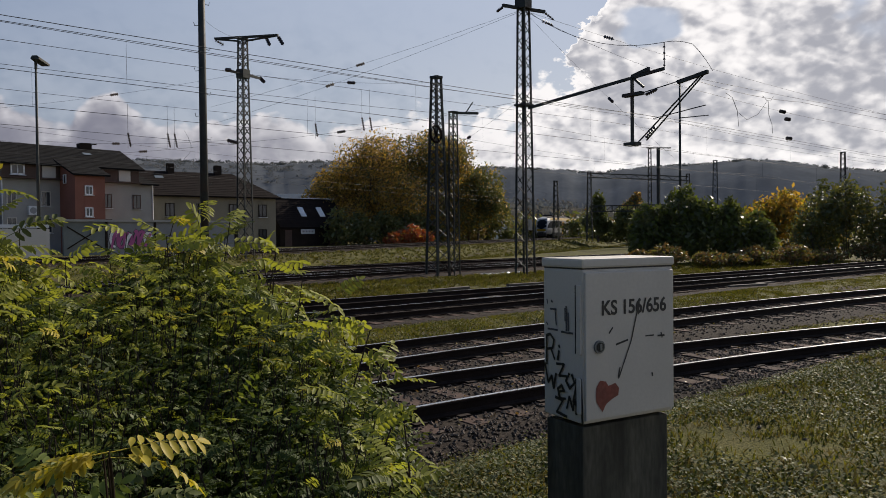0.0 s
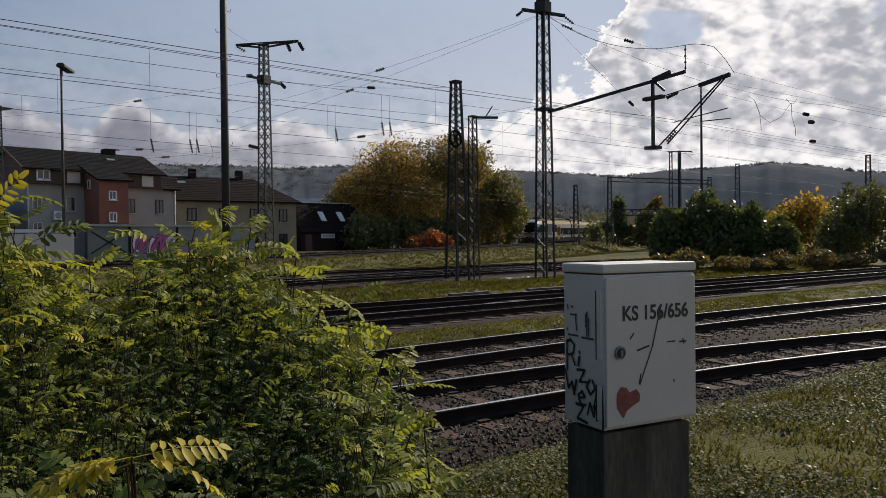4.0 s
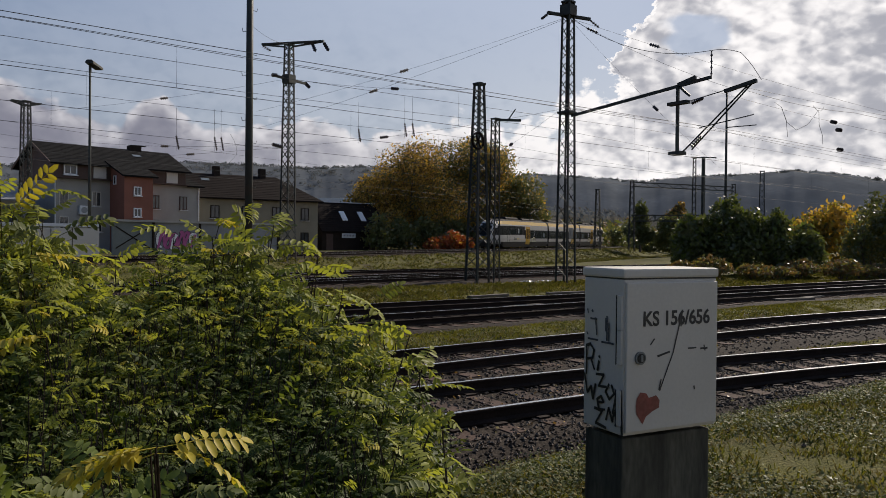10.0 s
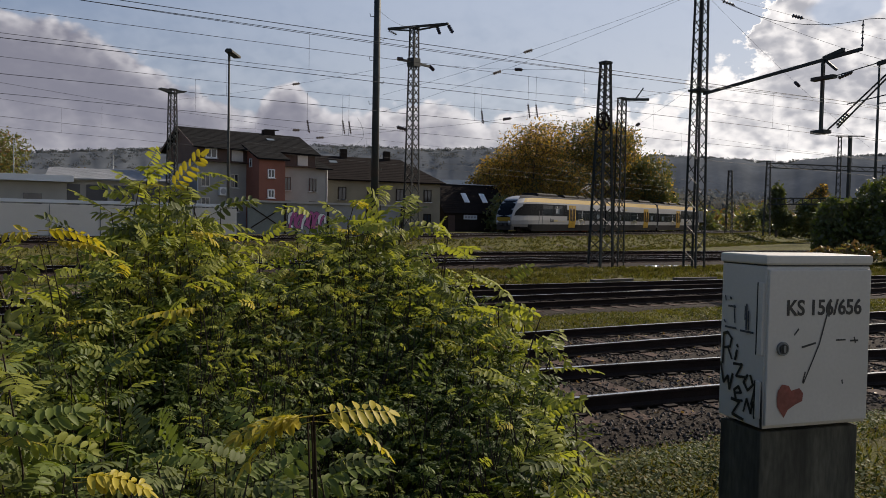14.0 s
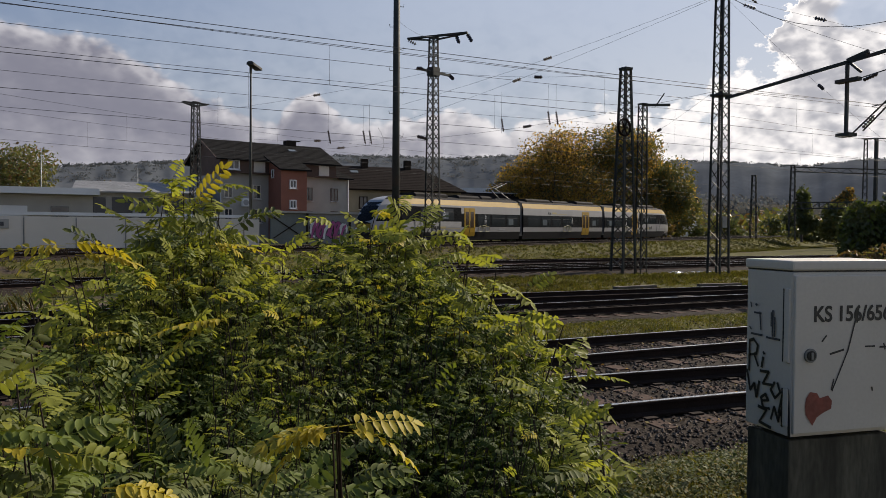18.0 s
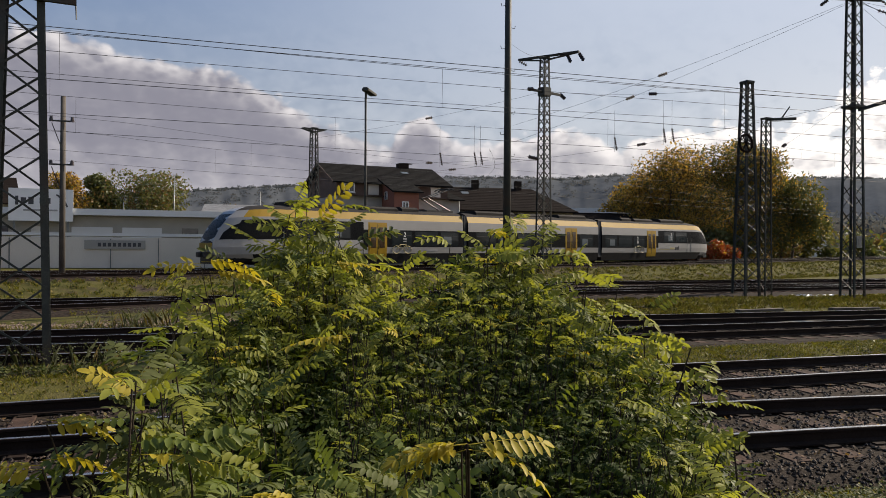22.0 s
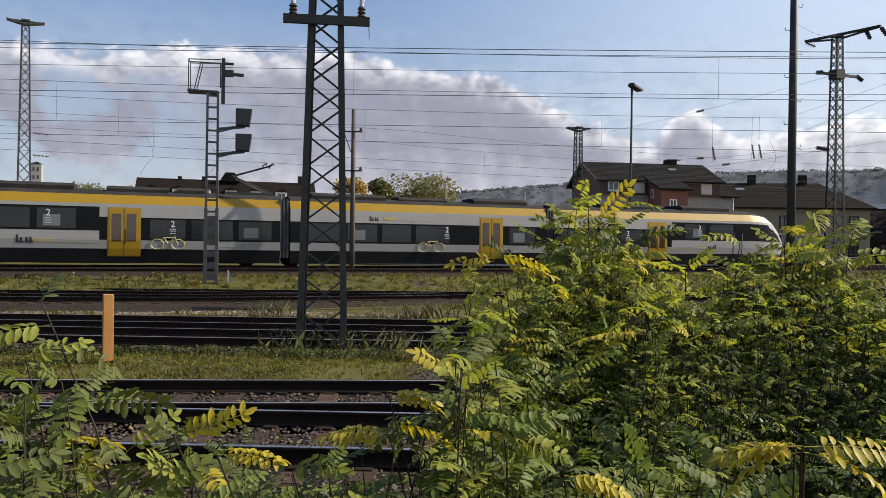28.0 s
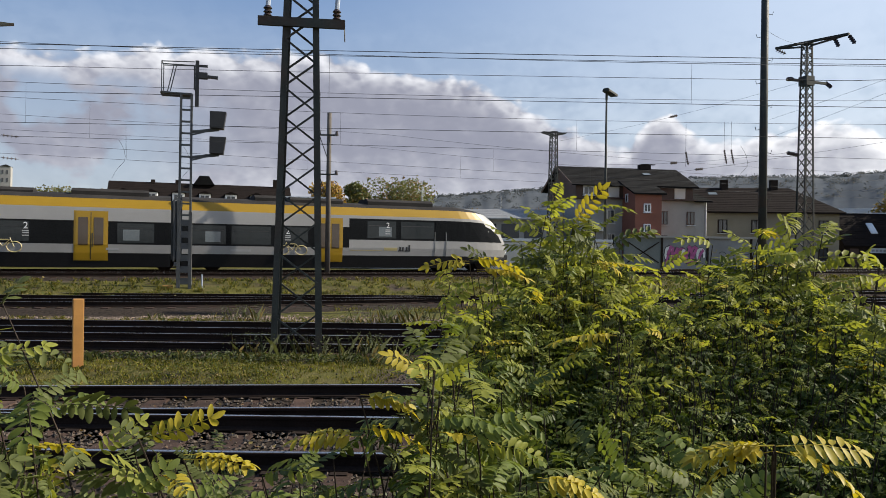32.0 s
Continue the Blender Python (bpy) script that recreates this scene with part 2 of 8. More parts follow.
# ---- building helpers ----
class Geo:
    """Gathers vertices and faces, and makes one mesh of them."""

    def __init__(self):
        self.v, self.f, self.m = [], [], []

    def add(self, verts, faces, mi=0):
        n = len(self.v)
        self.v += [tuple(p) for p in verts]
        self.f += [tuple(n + i for i in f) for f in faces]
        self.m += [mi] * len(faces)

    def box(self, c, s, rz=0.0, mi=0):
        x, y, z = (k / 2 for k in s)
        cr, sr = math.cos(rz), math.sin(rz)
        vs = [(c[0] + cr * a * x - sr * b * y, c[1] + sr * a * x + cr * b * y, c[2] + d * z) for d in (-1, 1) for a, b in ((-1, -1), (1, -1), (1, 1), (-1, 1))]
        self.add(vs, [(3, 2, 1, 0), (4, 5, 6, 7), (0, 1, 5, 4), (1, 2, 6, 5), (2, 3, 7, 6), (3, 0, 4, 7)], mi)

    def beam(self, p, q, w, h=None, up=(0, 0, 1), mi=0):
        p, q = Vector(p), Vector(q)
        d = (q - p).normalized()
        u = Vector(up)
        if abs(d.dot(u)) > 0.98:
            u = Vector((1, 0, 0))
        s = d.cross(u).normalized()
        u = s.cross(d)
        h = h or w
        vs = [e + s * a * w / 2 + u * b * h / 2 for e in (p, q) for a, b in ((-1, -1), (1, -1), (1, 1), (-1, 1))]
        self.add(vs, [(3, 2, 1, 0), (4, 5, 6, 7), (0, 1, 5, 4), (1, 2, 6, 5), (2, 3, 7, 6), (3, 0, 4, 7)], mi)

    def tube(self, pts, r, n=6, r1=None, cap=True, mi=0):
        pts = [Vector(p) for p in pts]
        r1 = r if r1 is None else r1
        rings = []
        for i, p in enumerate(pts):
            d = (pts[min(i + 1, len(pts) - 1)] - pts[max(i - 1, 0)]).normalized()
            u = Vector((0, 0, 1)) if abs(d.z) < 0.9 else Vector((1, 0, 0))
            s = d.cross(u).normalized()
            u = s.cross(d)
            rr = r + (r1 - r) * i / max(len(pts) - 1, 1)
            rings.append([p + (s * math.cos(2 * math.pi * k / n) + u * math.sin(2 * math.pi * k / n)) * rr for k in range(n)])
        vs = [p for ring in rings for p in ring]
        fs = [(i * n + k, i * n + (k + 1) % n, (i + 1) * n + (k + 1) % n, (i + 1) * n + k) for i in range(len(pts) - 1) for k in range(n)]
        if cap:
            fs += [tuple(range(n))[::-1], tuple((len(pts) - 1) * n + k for k in range(n))]
        self.add(vs, fs, mi)

    def prism(self, prof, m, length, mi=0):
        """A profile in (a, b), placed by the matrix m, pushed along its z."""
        n = len(prof)
        vs = [m @ Vector((a, b, z)) for z in (0, length) for a, b in prof]
        fs = [(i, (i + 1) % n, n + (i + 1) % n, n + i) for i in range(n)] + [tuple(range(n))[::-1], tuple(range(n, 2 * n))]
        self.add(vs, fs, mi)

    def mesh(self, name, mats, smooth=False, bevel=0.0):
        me = bpy.data.meshes.new(name)
        me.from_pydata(self.v, [], self.f)
        for m in mats if isinstance(mats, (list, tuple)) else [mats]:
            me.materials.append(m)
        if any(self.m):
            me.polygons.foreach_set("material_index", self.m)
        if bevel:
            bm = bmesh.new()
            bm.from_mesh(me)
            bmesh.ops.recalc_face_normals(bm, faces=bm.faces)
            bmesh.ops.bevel(bm, geom=[e for e in bm.edges if len(e.link_faces) == 2 and e.calc_face_angle(0) > 0.6], offset=bevel, segments=2, affect="EDGES", profile=0.6)
            bm.to_mesh(me)
            bm.free()
        if smooth:
            me.polygons.foreach_set("use_smooth", [True] * len(me.polygons))
        me.update()
        return me


def part(name, geo, material, parent, label="", smooth=False, bevel=0.0, at=None):
    me = geo if isinstance(geo, bpy.types.Mesh) else geo.mesh(name, material, smooth, bevel)
    ob = new(name, me)
    ob.parent = parent
    if at is not None:
        ob.matrix_basis = at
    if label:
        ob["label"] = label
    return ob


def thing(name, label, category, group="", at=None, kind=""):
    ob = new(name)
    ob.empty_display_size = 0.1
    if at is not None:
        ob.matrix_basis = at
    return tagged(ob, label, category, group, kind)


def solid(name, geo, material, label, category, group="", kind="", smooth=False, bevel=0.0, at=None):
    ob = new(name, geo.mesh(name, material, smooth, bevel))
    if at is not None:
        ob.matrix_basis = at
    return tagged(ob, label, category, group, kind)


def smooth01(a, b, x):
    t = min(max((x - a) / (b - a), 0.0), 1.0)
    return t * t * (3 - 2 * t)


# ---- the plan ----
# the curved main track, by its length s from the point at x = 0
_S = np.arange(-160, 301, 1.0)
_TH = np.clip(0.3956 + 0.000337 * _S - 5.9e-6 * _S ** 2 + 9.67e-8 * _S ** 3, 0.02, 1.1)
_TH[_S < -60] = _TH[_S == -60][0]
_X, _Y = np.cumsum(np.cos(_TH)), np.cumsum(np.sin(_TH))
_X, _Y = _X - _X[160], _Y - _Y[160] + 43.64


def main_at(s, side=0.0):
    """Place and heading of the main track at s, moved sideways (positive: away from the eye)."""
    x, y, th = np.interp(s, _S, _X), np.interp(s, _S, _Y), np.interp(s, _S, _TH)
    return x - math.sin(th) * side, y + math.cos(th) * side, main_z(x), th


def main_z(x):
    return 0.75 + 0.0065 * max(x, 0.0)


def to_main(x, y):
    """Distance from the main track, positive behind it."""
    yc, th = np.interp(x, _X, _Y), np.interp(x, _X, _TH)
    return (y - yc) * math.cos(th)


def y_near(x):
    return 7.75 - (0.0095 * (x - 2) ** 2 + 0.3 * smooth01(0, 5, x) if x > 0 else 0.0) + (0.0095 * (x - 2) ** 2 if 0 < x < 2 else 0.0)


def y_second(x):
    return 10.2 - 0.004 * (x - 9) ** 2 if x > -3 else 9.624 + 0.096 * (x + 3)


def y_third(x):
    return 15.75 + 0.008 * x if x < 20 else 15.91 - 0.02 * (x - 20)


def y_fourth(x):
    return 18.65 + 0.02 * x if x < 12 else 18.89 - 0.022 * (x - 12)


def y_sixth(x):
    return 28.6 + 0.09 * x


def y_fifth(x):
    """Leaves its own bed by a turnout and runs on behind the sixth track."""
    u = smooth01(-17, 4, x)
    return (24.4 + 0.02 * (x + 16)) * (1 - u) + min(29.3 + 0.2 * x, 34.4) * u


def y_seventh(x):
    return 30.4 + (38.8 + 0.03 * (x - 24) - 30.4) * smooth01(4, 24, x)


def ground_z(x, y):
    z = -0.30 + 0.50 * smooth01(5.6, 3.6, y) + 0.12 * smooth01(11.6, 12.6, y) * smooth01(14.6, 13.4, y)
    d = to_main(x, y)
    z += (main_z(x) - 0.3 + 0.30) * smooth01(-11.0, -6.8, d)
    if d < -11:
        z += 0.12 * smooth01(21, 27, y)
    else:
        z += 0.12 * smooth01(21, 27, y) * (1 - smooth01(-11, -6.8, d))
    z += 0.035 * noise.noise((x * 0.35, y * 0.35, 0)) + 0.02 * noise.noise((x * 1.3, y * 1.3, 3))
    return z

# ---- ground ----
def ground_material():
    m = bpy.data.materials.new("ground_grass_and_gravel")
    m.use_nodes = True
    nt = m.node_tree
    b = nt.nodes["Principled BSDF"]
    b.inputs["Specular IOR Level"].default_value = 0.06
    tc = nt.nodes.new("ShaderNodeTexCoord").outputs["Object"]

    def nz(s, d):
        n = nt.nodes.new("ShaderNodeTexNoise")
        n.inputs["Scale"].default_value, n.inputs["Detail"].default_value = s, d
        nt.links.new(tc, n.inputs["Vector"])
        return n.outputs["Fac"]

    def ramp(v, lo, hi):
        n = nt.nodes.new("ShaderNodeMapRange")
        n.inputs[1].default_value, n.inputs[2].default_value = lo, hi
        nt.links.new(v, n.inputs[0])
        return n.outputs[0]

    def mixc(f, a, c):
        n = nt.nodes.new("ShaderNodeMix")
        n.data_type = "RGBA"
        nt.links.new(f, n.inputs[0])
        for i, v in ((6, a), (7, c)):
            if isinstance(v, tuple):
                n.inputs[i].default_value = (*v, 1)
            else:
                nt.links.new(v, n.inputs[i])
        return n.outputs[2]

    grass = mixc(ramp(nz(0.9, 5), 0.35, 0.65), (0.056, 0.053, 0.014), (0.115, 0.105, 0.023))
    dry = mixc(ramp(nz(2.4, 5), 0.5, 0.68), grass, (0.125, 0.105, 0.042))
    fine = mixc(ramp(nz(45, 4), 0.35, 0.7), dry, (0.05, 0.05, 0.018))
    soil = mixc(ramp(nz(20, 4), 0.3, 0.7), (0.035, 0.026, 0.019), (0.075, 0.060, 0.048))
    col = mixc(ramp(nz(0.55, 6), 0.56, 0.66), fine, soil)
    nt.links.new(col, b.inputs["Base Color"])
    b.inputs["Roughness"].default_value = 0.9
    bp = nt.nodes.new("ShaderNodeBump")
    bp.inputs["Strength"].default_value, bp.inputs["Distance"].default_value = 0.9, 0.03
    nt.links.new(nz(30, 6), bp.inputs["Height"])
    nt.links.new(bp.outputs[0], b.inputs["Normal"])
    return m


M_GROUND = ground_material()
gx = np.concatenate([[-2500, -900, -400, -200], np.arange(-120, -30, 3.0), np.arange(-30, 45, 0.45), np.arange(45, 160, 3.0), [170, 200, 260, 400, 900, 2500]])
gy = np.concatenate([[-1500, -300, -80, -30, -12], np.arange(-6, 24, 0.4), np.arange(24, 75, 1.0), np.arange(75, 160, 4.0), [170, 220, 320, 600, 1200, 3000]])
gv = [(float(x), float(y), ground_z(float(np.clip(x, -110, 150)), float(min(y, 140)))) for y in gy for x in gx]
nx = len(gx)
gf = [(j * nx + i, j * nx + i + 1, (j + 1) * nx + i + 1, (j + 1) * nx + i) for j in range(len(gy) - 1) for i in range(nx - 1)]
g = Geo()
g.add(gv, gf)
solid("ground", g, M_GROUND, "rough grass and gravel ground between the railway tracks", "ground", kind="structure", smooth=True)


# ---- tracks ----
RAIL = [(-0.075, -0.16), (0.075, -0.16), (0.075, -0.145), (0.012, -0.12), (0.010, -0.045), (0.036, -0.032), (0.036, -0.008), (0.029, 0.0), (-0.029, 0.0), (-0.036, -0.008), (-0.036, -0.032), (-0.010, -0.045), (-0.012, -0.12), (-0.075, -0.145)]


def rail_geo(path, material_top=1, dull_from=1e9):
    """One rail swept along (x, y, z, heading) rows; its running surface takes the second material."""
    gg = Geo()
    n = len(RAIL)
    vs, fs, ms = [], [], []
    for x, y, z, th in path:
        sx, sy = -math.sin(th), math.cos(th)
        vs += [(x + sx * a, y + sy * a, z + b) for a, b in RAIL]
    for i in range(len(path) - 1):
        for k in range(n):
            fs.append((i * n + k, i * n + (k + 1) % n, (i + 1) * n + (k + 1) % n, (i + 1) * n + k))
            ms.append(material_top if k == 7 and path[i][0] < dull_from else 0)
    fs += [tuple(range(n)), tuple(range((len(path) - 1) * n, len(path) * n))[::-1]]
    ms += [0, 0]
    gg.v, gg.f, gg.m = vs, fs, ms
    return gg


def path_of(yf, x0, x1, zf, step=1.0):
    rows = []
    for x in np.arange(x0, x1 + step / 2, step):
        th = math.atan((yf(x + 0.1) - yf(x - 0.1)) / 0.2)
        rows.append((float(x), yf(x), zf(x), th))
    return rows


def shift(rows, d, dz=0.0):
    return [(x - math.sin(th) * d, y + math.cos(th) * d, z + dz, th) for x, y, z, th in rows]


TIE = Geo()
TIE.box((0, 0, -0.245), (0.25, 2.5, 0.15))
TIE_MESH = TIE.mesh("sleeper", M_TIE, bevel=0.012)


def track(rows, name, label, ties=True, tie_range=None, bright=True, bed=True, dull_from=1e9):
    tr = thing(name, label, "railway track", "tracks of the yard")
    mats = [M_RUST, M_RAILTOP if bright else M_RUST]
    part("rail", rail_geo(shift(rows, 0.7535)), mats, tr)
    part("rail", rail_geo(shift(rows, -0.7535), dull_from=dull_from), mats, tr)
    if bed:
        gg = Geo()
        prof = [(-2.3, -0.42), (-1.5, -0.19), (1.5, -0.19), (2.3, -0.42)]
        vs = [(x - math.sin(th) * a, y + math.cos(th) * a, z + b + 0.025 * noise.noise((x * 2, a * 2, 1))) for x, y, z, th in rows for a, b in prof]
        gg.add(vs, [(i * 4 + k, (i + 1) * 4 + k, (i + 1) * 4 + k + 1, i * 4 + k + 1) for i in range(len(rows) - 1) for k in range(3)])
        part("ballast_bed", gg, M_BALLAST, tr)
    far = Geo()
    s, last = 0.0, rows[0]
    xs = np.array([r[0] for r in rows])
    total = np.concatenate([[0], np.cumsum([math.dist(a[:3], b[:3]) for a, b in zip(rows, rows[1:])])])
    for d in np.arange(0.3, total[-1], 0.63):
        x, y, z, th = (float(np.interp(d, total, [r[k] for r in rows])) for k in range(4))
        th += random.uniform(-0.02, 0.02)
        if tie_range and tie_range[0] < x < tie_range[1]:
            part("sleeper", TIE_MESH, None, tr, at=Matrix.Translation((x, y, z + random.uniform(-0.012, 0.006))) @ Matrix.Rotation(th, 4, "Z"))
            for sy in (0.7535, -0.7535):
                cx, cy = x - math.sin(th) * sy, y + math.cos(th) * sy
                far.box((cx, cy, z - 0.163), (0.16, 0.34, 0.02), th, 1)
        else:
            far.box((x, y, z - 0.235), (0.25, 2.5, 0.13), th)
    if far.v:
        ob = part("sleeper_bed", far, [M_TIE, M_RUST], tr)
        ob["kind"] = "stuff"
    return tr


flat = lambda x: 0.0
track(path_of(y_near, -60, 60, flat), "railway_track", "rusty siding track on wooden sleepers in gravel and weeds", tie_range=(-14, 22))
track(path_of(y_second, -60, 70, flat), "railway_track", "siding track with dark wooden sleepers in brown gravel", tie_range=(-10, 22))
track(path_of(y_third, -80, 90, flat), "railway_track", "yard track with shiny rails beside a grass strip", tie_range=(10, 42), dull_from=8)
track(path_of(y_fourth, -80, 90, flat), "railway_track", "yard track with shiny rails beside weeds", dull_from=8)
track(path_of(y_fifth, -90, 100, lambda x: 0.1), "railway_track", "middle yard track with dark rails in gravel")
track(path_of(y_sixth, -90, 110, lambda x: 0.14), "railway_track", "middle yard track with dark rails beside the signal")
track(path_of(y_seventh, 4, 110, lambda x: 0.14), "railway_track", "yard track with dark rails below the grass bank")
MAIN_S = np.arange(-130, 281, 2.0)
track([main_at(s) for s in MAIN_S], "railway_track", "curved main track on a raised gravel bed")
track([main_at(s, -4.3) for s in MAIN_S], "railway_track", "curved main track on raised gravel beside a grass bank")


# ---- lattice masts ----
def lattice_mast(name, label, x, y, z, height, w0, w1, panel, rz=0.0, leg=0.09, arms=(), group="lattice masts", category="catenary mast", single=False):
    """A square lattice mast of four angle legs with crossed bracing. arms: (height, left reach, right reach, depth)."""
    t = thing(name, label, category, group, at=pose(x, y, z, 0, 0, rz))
    wid = lambda h: (w0 + (w1 - w0) * h / height) / 2
    for a, b in ((-1, -1), (1, -1), (1, 1), (-1, 1)):
        gg = Geo()
        p, q = (a * wid(0), b * wid(0), -0.3), (a * wid(height), b * wid(height), height)
        pa, qa = Vector(p), Vector(q)
        gg.beam(pa, qa, leg, leg * 0.22, up=(0, 1, 0))
        gg.beam(pa - Vector((a * leg / 2, 0, 0)) + Vector((a * leg / 2 * 0.0, -b * leg / 2, 0)) + Vector((a * leg / 2, 0, 0)), qa + Vector((0, -b * leg / 2, 0)), leg * 0.22, leg, up=(0, 1, 0))
        part("leg", gg, M_STEEL, t)
    for face in range(4):
        gg = Geo()
        h, flip = 0.1, 0
        while h < height - 0.2:
            w = 2 * wid(h)
            h2 = min(h + panel * (0.7 if single else 1.0) * max(w / w0, 0.55), height - 0.05)
            flip = 1 - flip
            for d in ((flip,) if single else (0, 1)):
                pts = []
                for hh, sgn in ((h, -1 if d == 0 else 1), (h2, 1 if d == 0 else -1)):
                    k = wid(hh)
                    pts.append({0: (sgn * k, -k, hh), 1: (k, sgn * k, hh), 2: (-sgn * k, k, hh), 3: (-k, -sgn * k, hh)}[face])
                if single:
                    gg = Geo()
                gg.beam(pts[0], pts[1], leg * (0.42 if single else 0.4), leg * 0.3)
                if single:
                    part("brace", gg, M_STEEL, t)
            h = h2
        if not single:
            part("bracing", gg, M_STEEL, t)["kind"] = "stuff"
    gg = Geo()
    gg.box((0, 0, height), (w1 + leg, w1 + leg, leg))
    part("cap", gg, M_STEEL, t)
    for h, l, r, dep in arms:
        gg = Geo()
        k = wid(h)
        for sgn in (-1, 1):
            gg.beam((-l, sgn * k, h + dep), (0, sgn * k, h), 0.07, 0.1)
            gg.beam((r, sgn * k, h + dep), (0, sgn * k, h), 0.07, 0.1)
        gg.beam((-l, 0, h + dep), (r, 0, h + dep), 0.08, 0.12)
        part("crossarm", gg, M_STEEL, t)
    return t


def insulator(parent, p, q, n=4, r=0.085, name="insulator"):
    gg = Geo()
    p, q = Vector(p), Vector(q)
    gg.tube([p, q], 0.025, 6)
    for i in range(n):
        c = p.lerp(q, (i + 0.7) / (n + 0.4))
        d = (q - p).normalized() * 0.035
        gg.tube([c - d, c, c + d], r, 8, r1=r * 0.55)
    return part(name, gg, M_INS, parent)


# loose ballast stones round the near sidings
rs = np.random.default_rng(9)
OCT = np.array([(1, 0, 0), (-1, 0, 0), (0, 1, 0), (0, -1, 0), (0, 0, 1), (0, 0, -1)], float)
OCF = [(0, 2, 4), (2, 1, 4), (1, 3, 4), (3, 0, 4), (2, 0, 5), (1, 2, 5), (3, 1, 5), (0, 3, 5)]


def stones(name, label, yf, x0, x1, n, size, spread, mats, bed=True, off=0.0):
    vs, fs, ms = [], [], []
    for k in range(n):
        x = rs.uniform(x0, x1)
        o = rs.normal() * spread + off
        if abs(abs(o) - 0.7535) < 0.06:
            continue
        y = yf(x) + o
        z = ground_z(x, y) if not bed else (-0.185 if abs(o) < 1.5 else max(-0.19 - (abs(o) - 1.5) * 0.28, ground_z(x, y)))
        sz = size * rs.uniform(0.5, 1.4)
        v = OCT * rs.uniform(0.55, 1.0, (6, 3)) * sz * np.array([1, 0.85, 0.6])
        a = rs.uniform(0, 6.28)
        c, s_ = math.cos(a), math.sin(a)
        b = len(vs)
        vs += [(x + c * p[0] - s_ * p[1], y + s_ * p[0] + c * p[1], z + p[2] + 0.01) for p in v]
        fs += [tuple(b + i for i in f) for f in OCF]
        ms += [int(rs.integers(0, len(mats)))] * 8
    g = Geo()
    g.v, g.f, g.m = vs, fs, ms
    return solid(name, g, mats, label, "gravel", kind="stuff")


M_STONE2 = mat("ballast_stone_brown", (0.058, 0.040, 0.030), 0.85, 0, 0.5, 5.0, 40, 0.4, spec=0.15)
M_STONE3 = mat("ballast_stone_dark", (0.045, 0.04, 0.038), 0.8, 0, 0.5, 5.0, 40, 0.4, spec=0.15)
M_GRIT = mat("ballast_stone_pale", (0.27, 0.205, 0.165), 0.9, 0, 0.6, 5.0, 40, 0.4, spec=0.15)
stones("ballast_stones", "loose brown-grey ballast stones in the siding", y_near, -9, 22, 17000, 0.036, 1.25, [M_STONE, M_STONE2, M_STONE, M_STONE3])
stones("ballast_stones", "loose gravel apron between siding and grass", y_near, -3, 18, 9000, 0.030, 0.38, [M_STONE, M_STONE2, M_STONE], off=-1.85)
stones("ballast_stones", "loose brown-grey ballast stones in the siding", y_second, -9, 26, 15000, 0.036, 1.15, [M_STONE, M_STONE2, M_STONE, M_STONE3])
stones("ballast_stones", "pale gravel between the middle tracks", lambda x: 22.9 + 0.02 * x, -18, 12, 8000, 0.05, 0.5, [M_GRIT, M_STONE, M_GRIT], bed=False)
stones("ballast_stones", "pale ballast stones beside the yard tracks", lambda x: 21.4 + 0.02 * x, -18, 16, 8000, 0.045, 0.7, [M_GRIT, M_STONE, M_GRIT], bed=False)


# the mast that stands nearest, with two upright insulators on its crossarm
near = lattice_mast("lattice_mast", "dark steel lattice mast with upright insulators on a channel crossarm", -2.98, 14.76, -0.15, 8.6, 0.86, 0.46, 0.92, rz=8, leg=0.115, single=True)
g = Geo()
g.box((0.02, -0.36, 6.35), (1.64, 0.05, 0.17))
g.box((0.02, -0.33, 6.42), (1.64, 0.08, 0.02))
g.box((0.02, -0.33, 6.28), (1.64, 0.08, 0.02))
part("crossarm", g, M_STEEL, near)
M_PORC = mat("porcelain", (0.45, 0.50, 0.58), 0.25, 0, 0.8, 3, 20, 0)
for sx in (-0.62, 0.68):
    g = Geo()
    for k in range(3):
        g.tube([(sx, -0.33, 6.45 + 0.07 * k), (sx, -0.33, 6.50 + 0.07 * k)], 0.085, 10, r1=0.05)
    part("insulator", g, M_INS, near)
    g = Geo()
    g.tube([(sx, -0.33, 6.62), (sx + 0.05, -0.33, 7.3)], 0.045, 8)
    part("cable_sleeve", g, M_PORC, near, "pale blue-grey cable end")
g = Geo()
g.tube([(0.78, -0.33, 6.42), (0.83, -0.33, 6.25), (0.84, -0.34, 6.02)], 0.012, 5)
part("cable_tail", g, M_BLACK, near)

# the tall mast with the long cantilever
tall = lattice_mast("lattice_mast", "tall dark lattice mast carrying a long cantilever arm over the tracks", 28.35, 26.85, 0.0, 14.2, 0.74, 0.44, 0.95, rz=10, leg=0.09, single=True)
g = Geo()
g.beam((-1.0, 0.6, 13.55), (1.1, -0.6, 13.45), 0.16, 0.14)
part("crossarm", g, M_STEEL, tall)
g = Geo()
g.box((0, 0, 13.75), (0.62, 0.62, 0.55))
part("head_plate", g, M_STEEL, tall)
insulator(tall, (-1.0, 0.6, 13.45), (-1.25, 0.8, 13.2))
insulator(tall, (1.1, -0.6, 13.4), (1.5, -0.9, 13.05))
g = Geo()
g.box((0, 0, 8.55), (0.74, 0.74, 0.1))
part("collar", g, M_STEEL, tall)
g = Geo()
g.box((-0.12, -0.385, 2.4), (0.36, 0.03, 0.55))
g.box((-0.12, -0.405, 2.4), (0.12, 0.012, 0.25))
part("number_plate", g, M_GALV, tall, "small grey number plate")


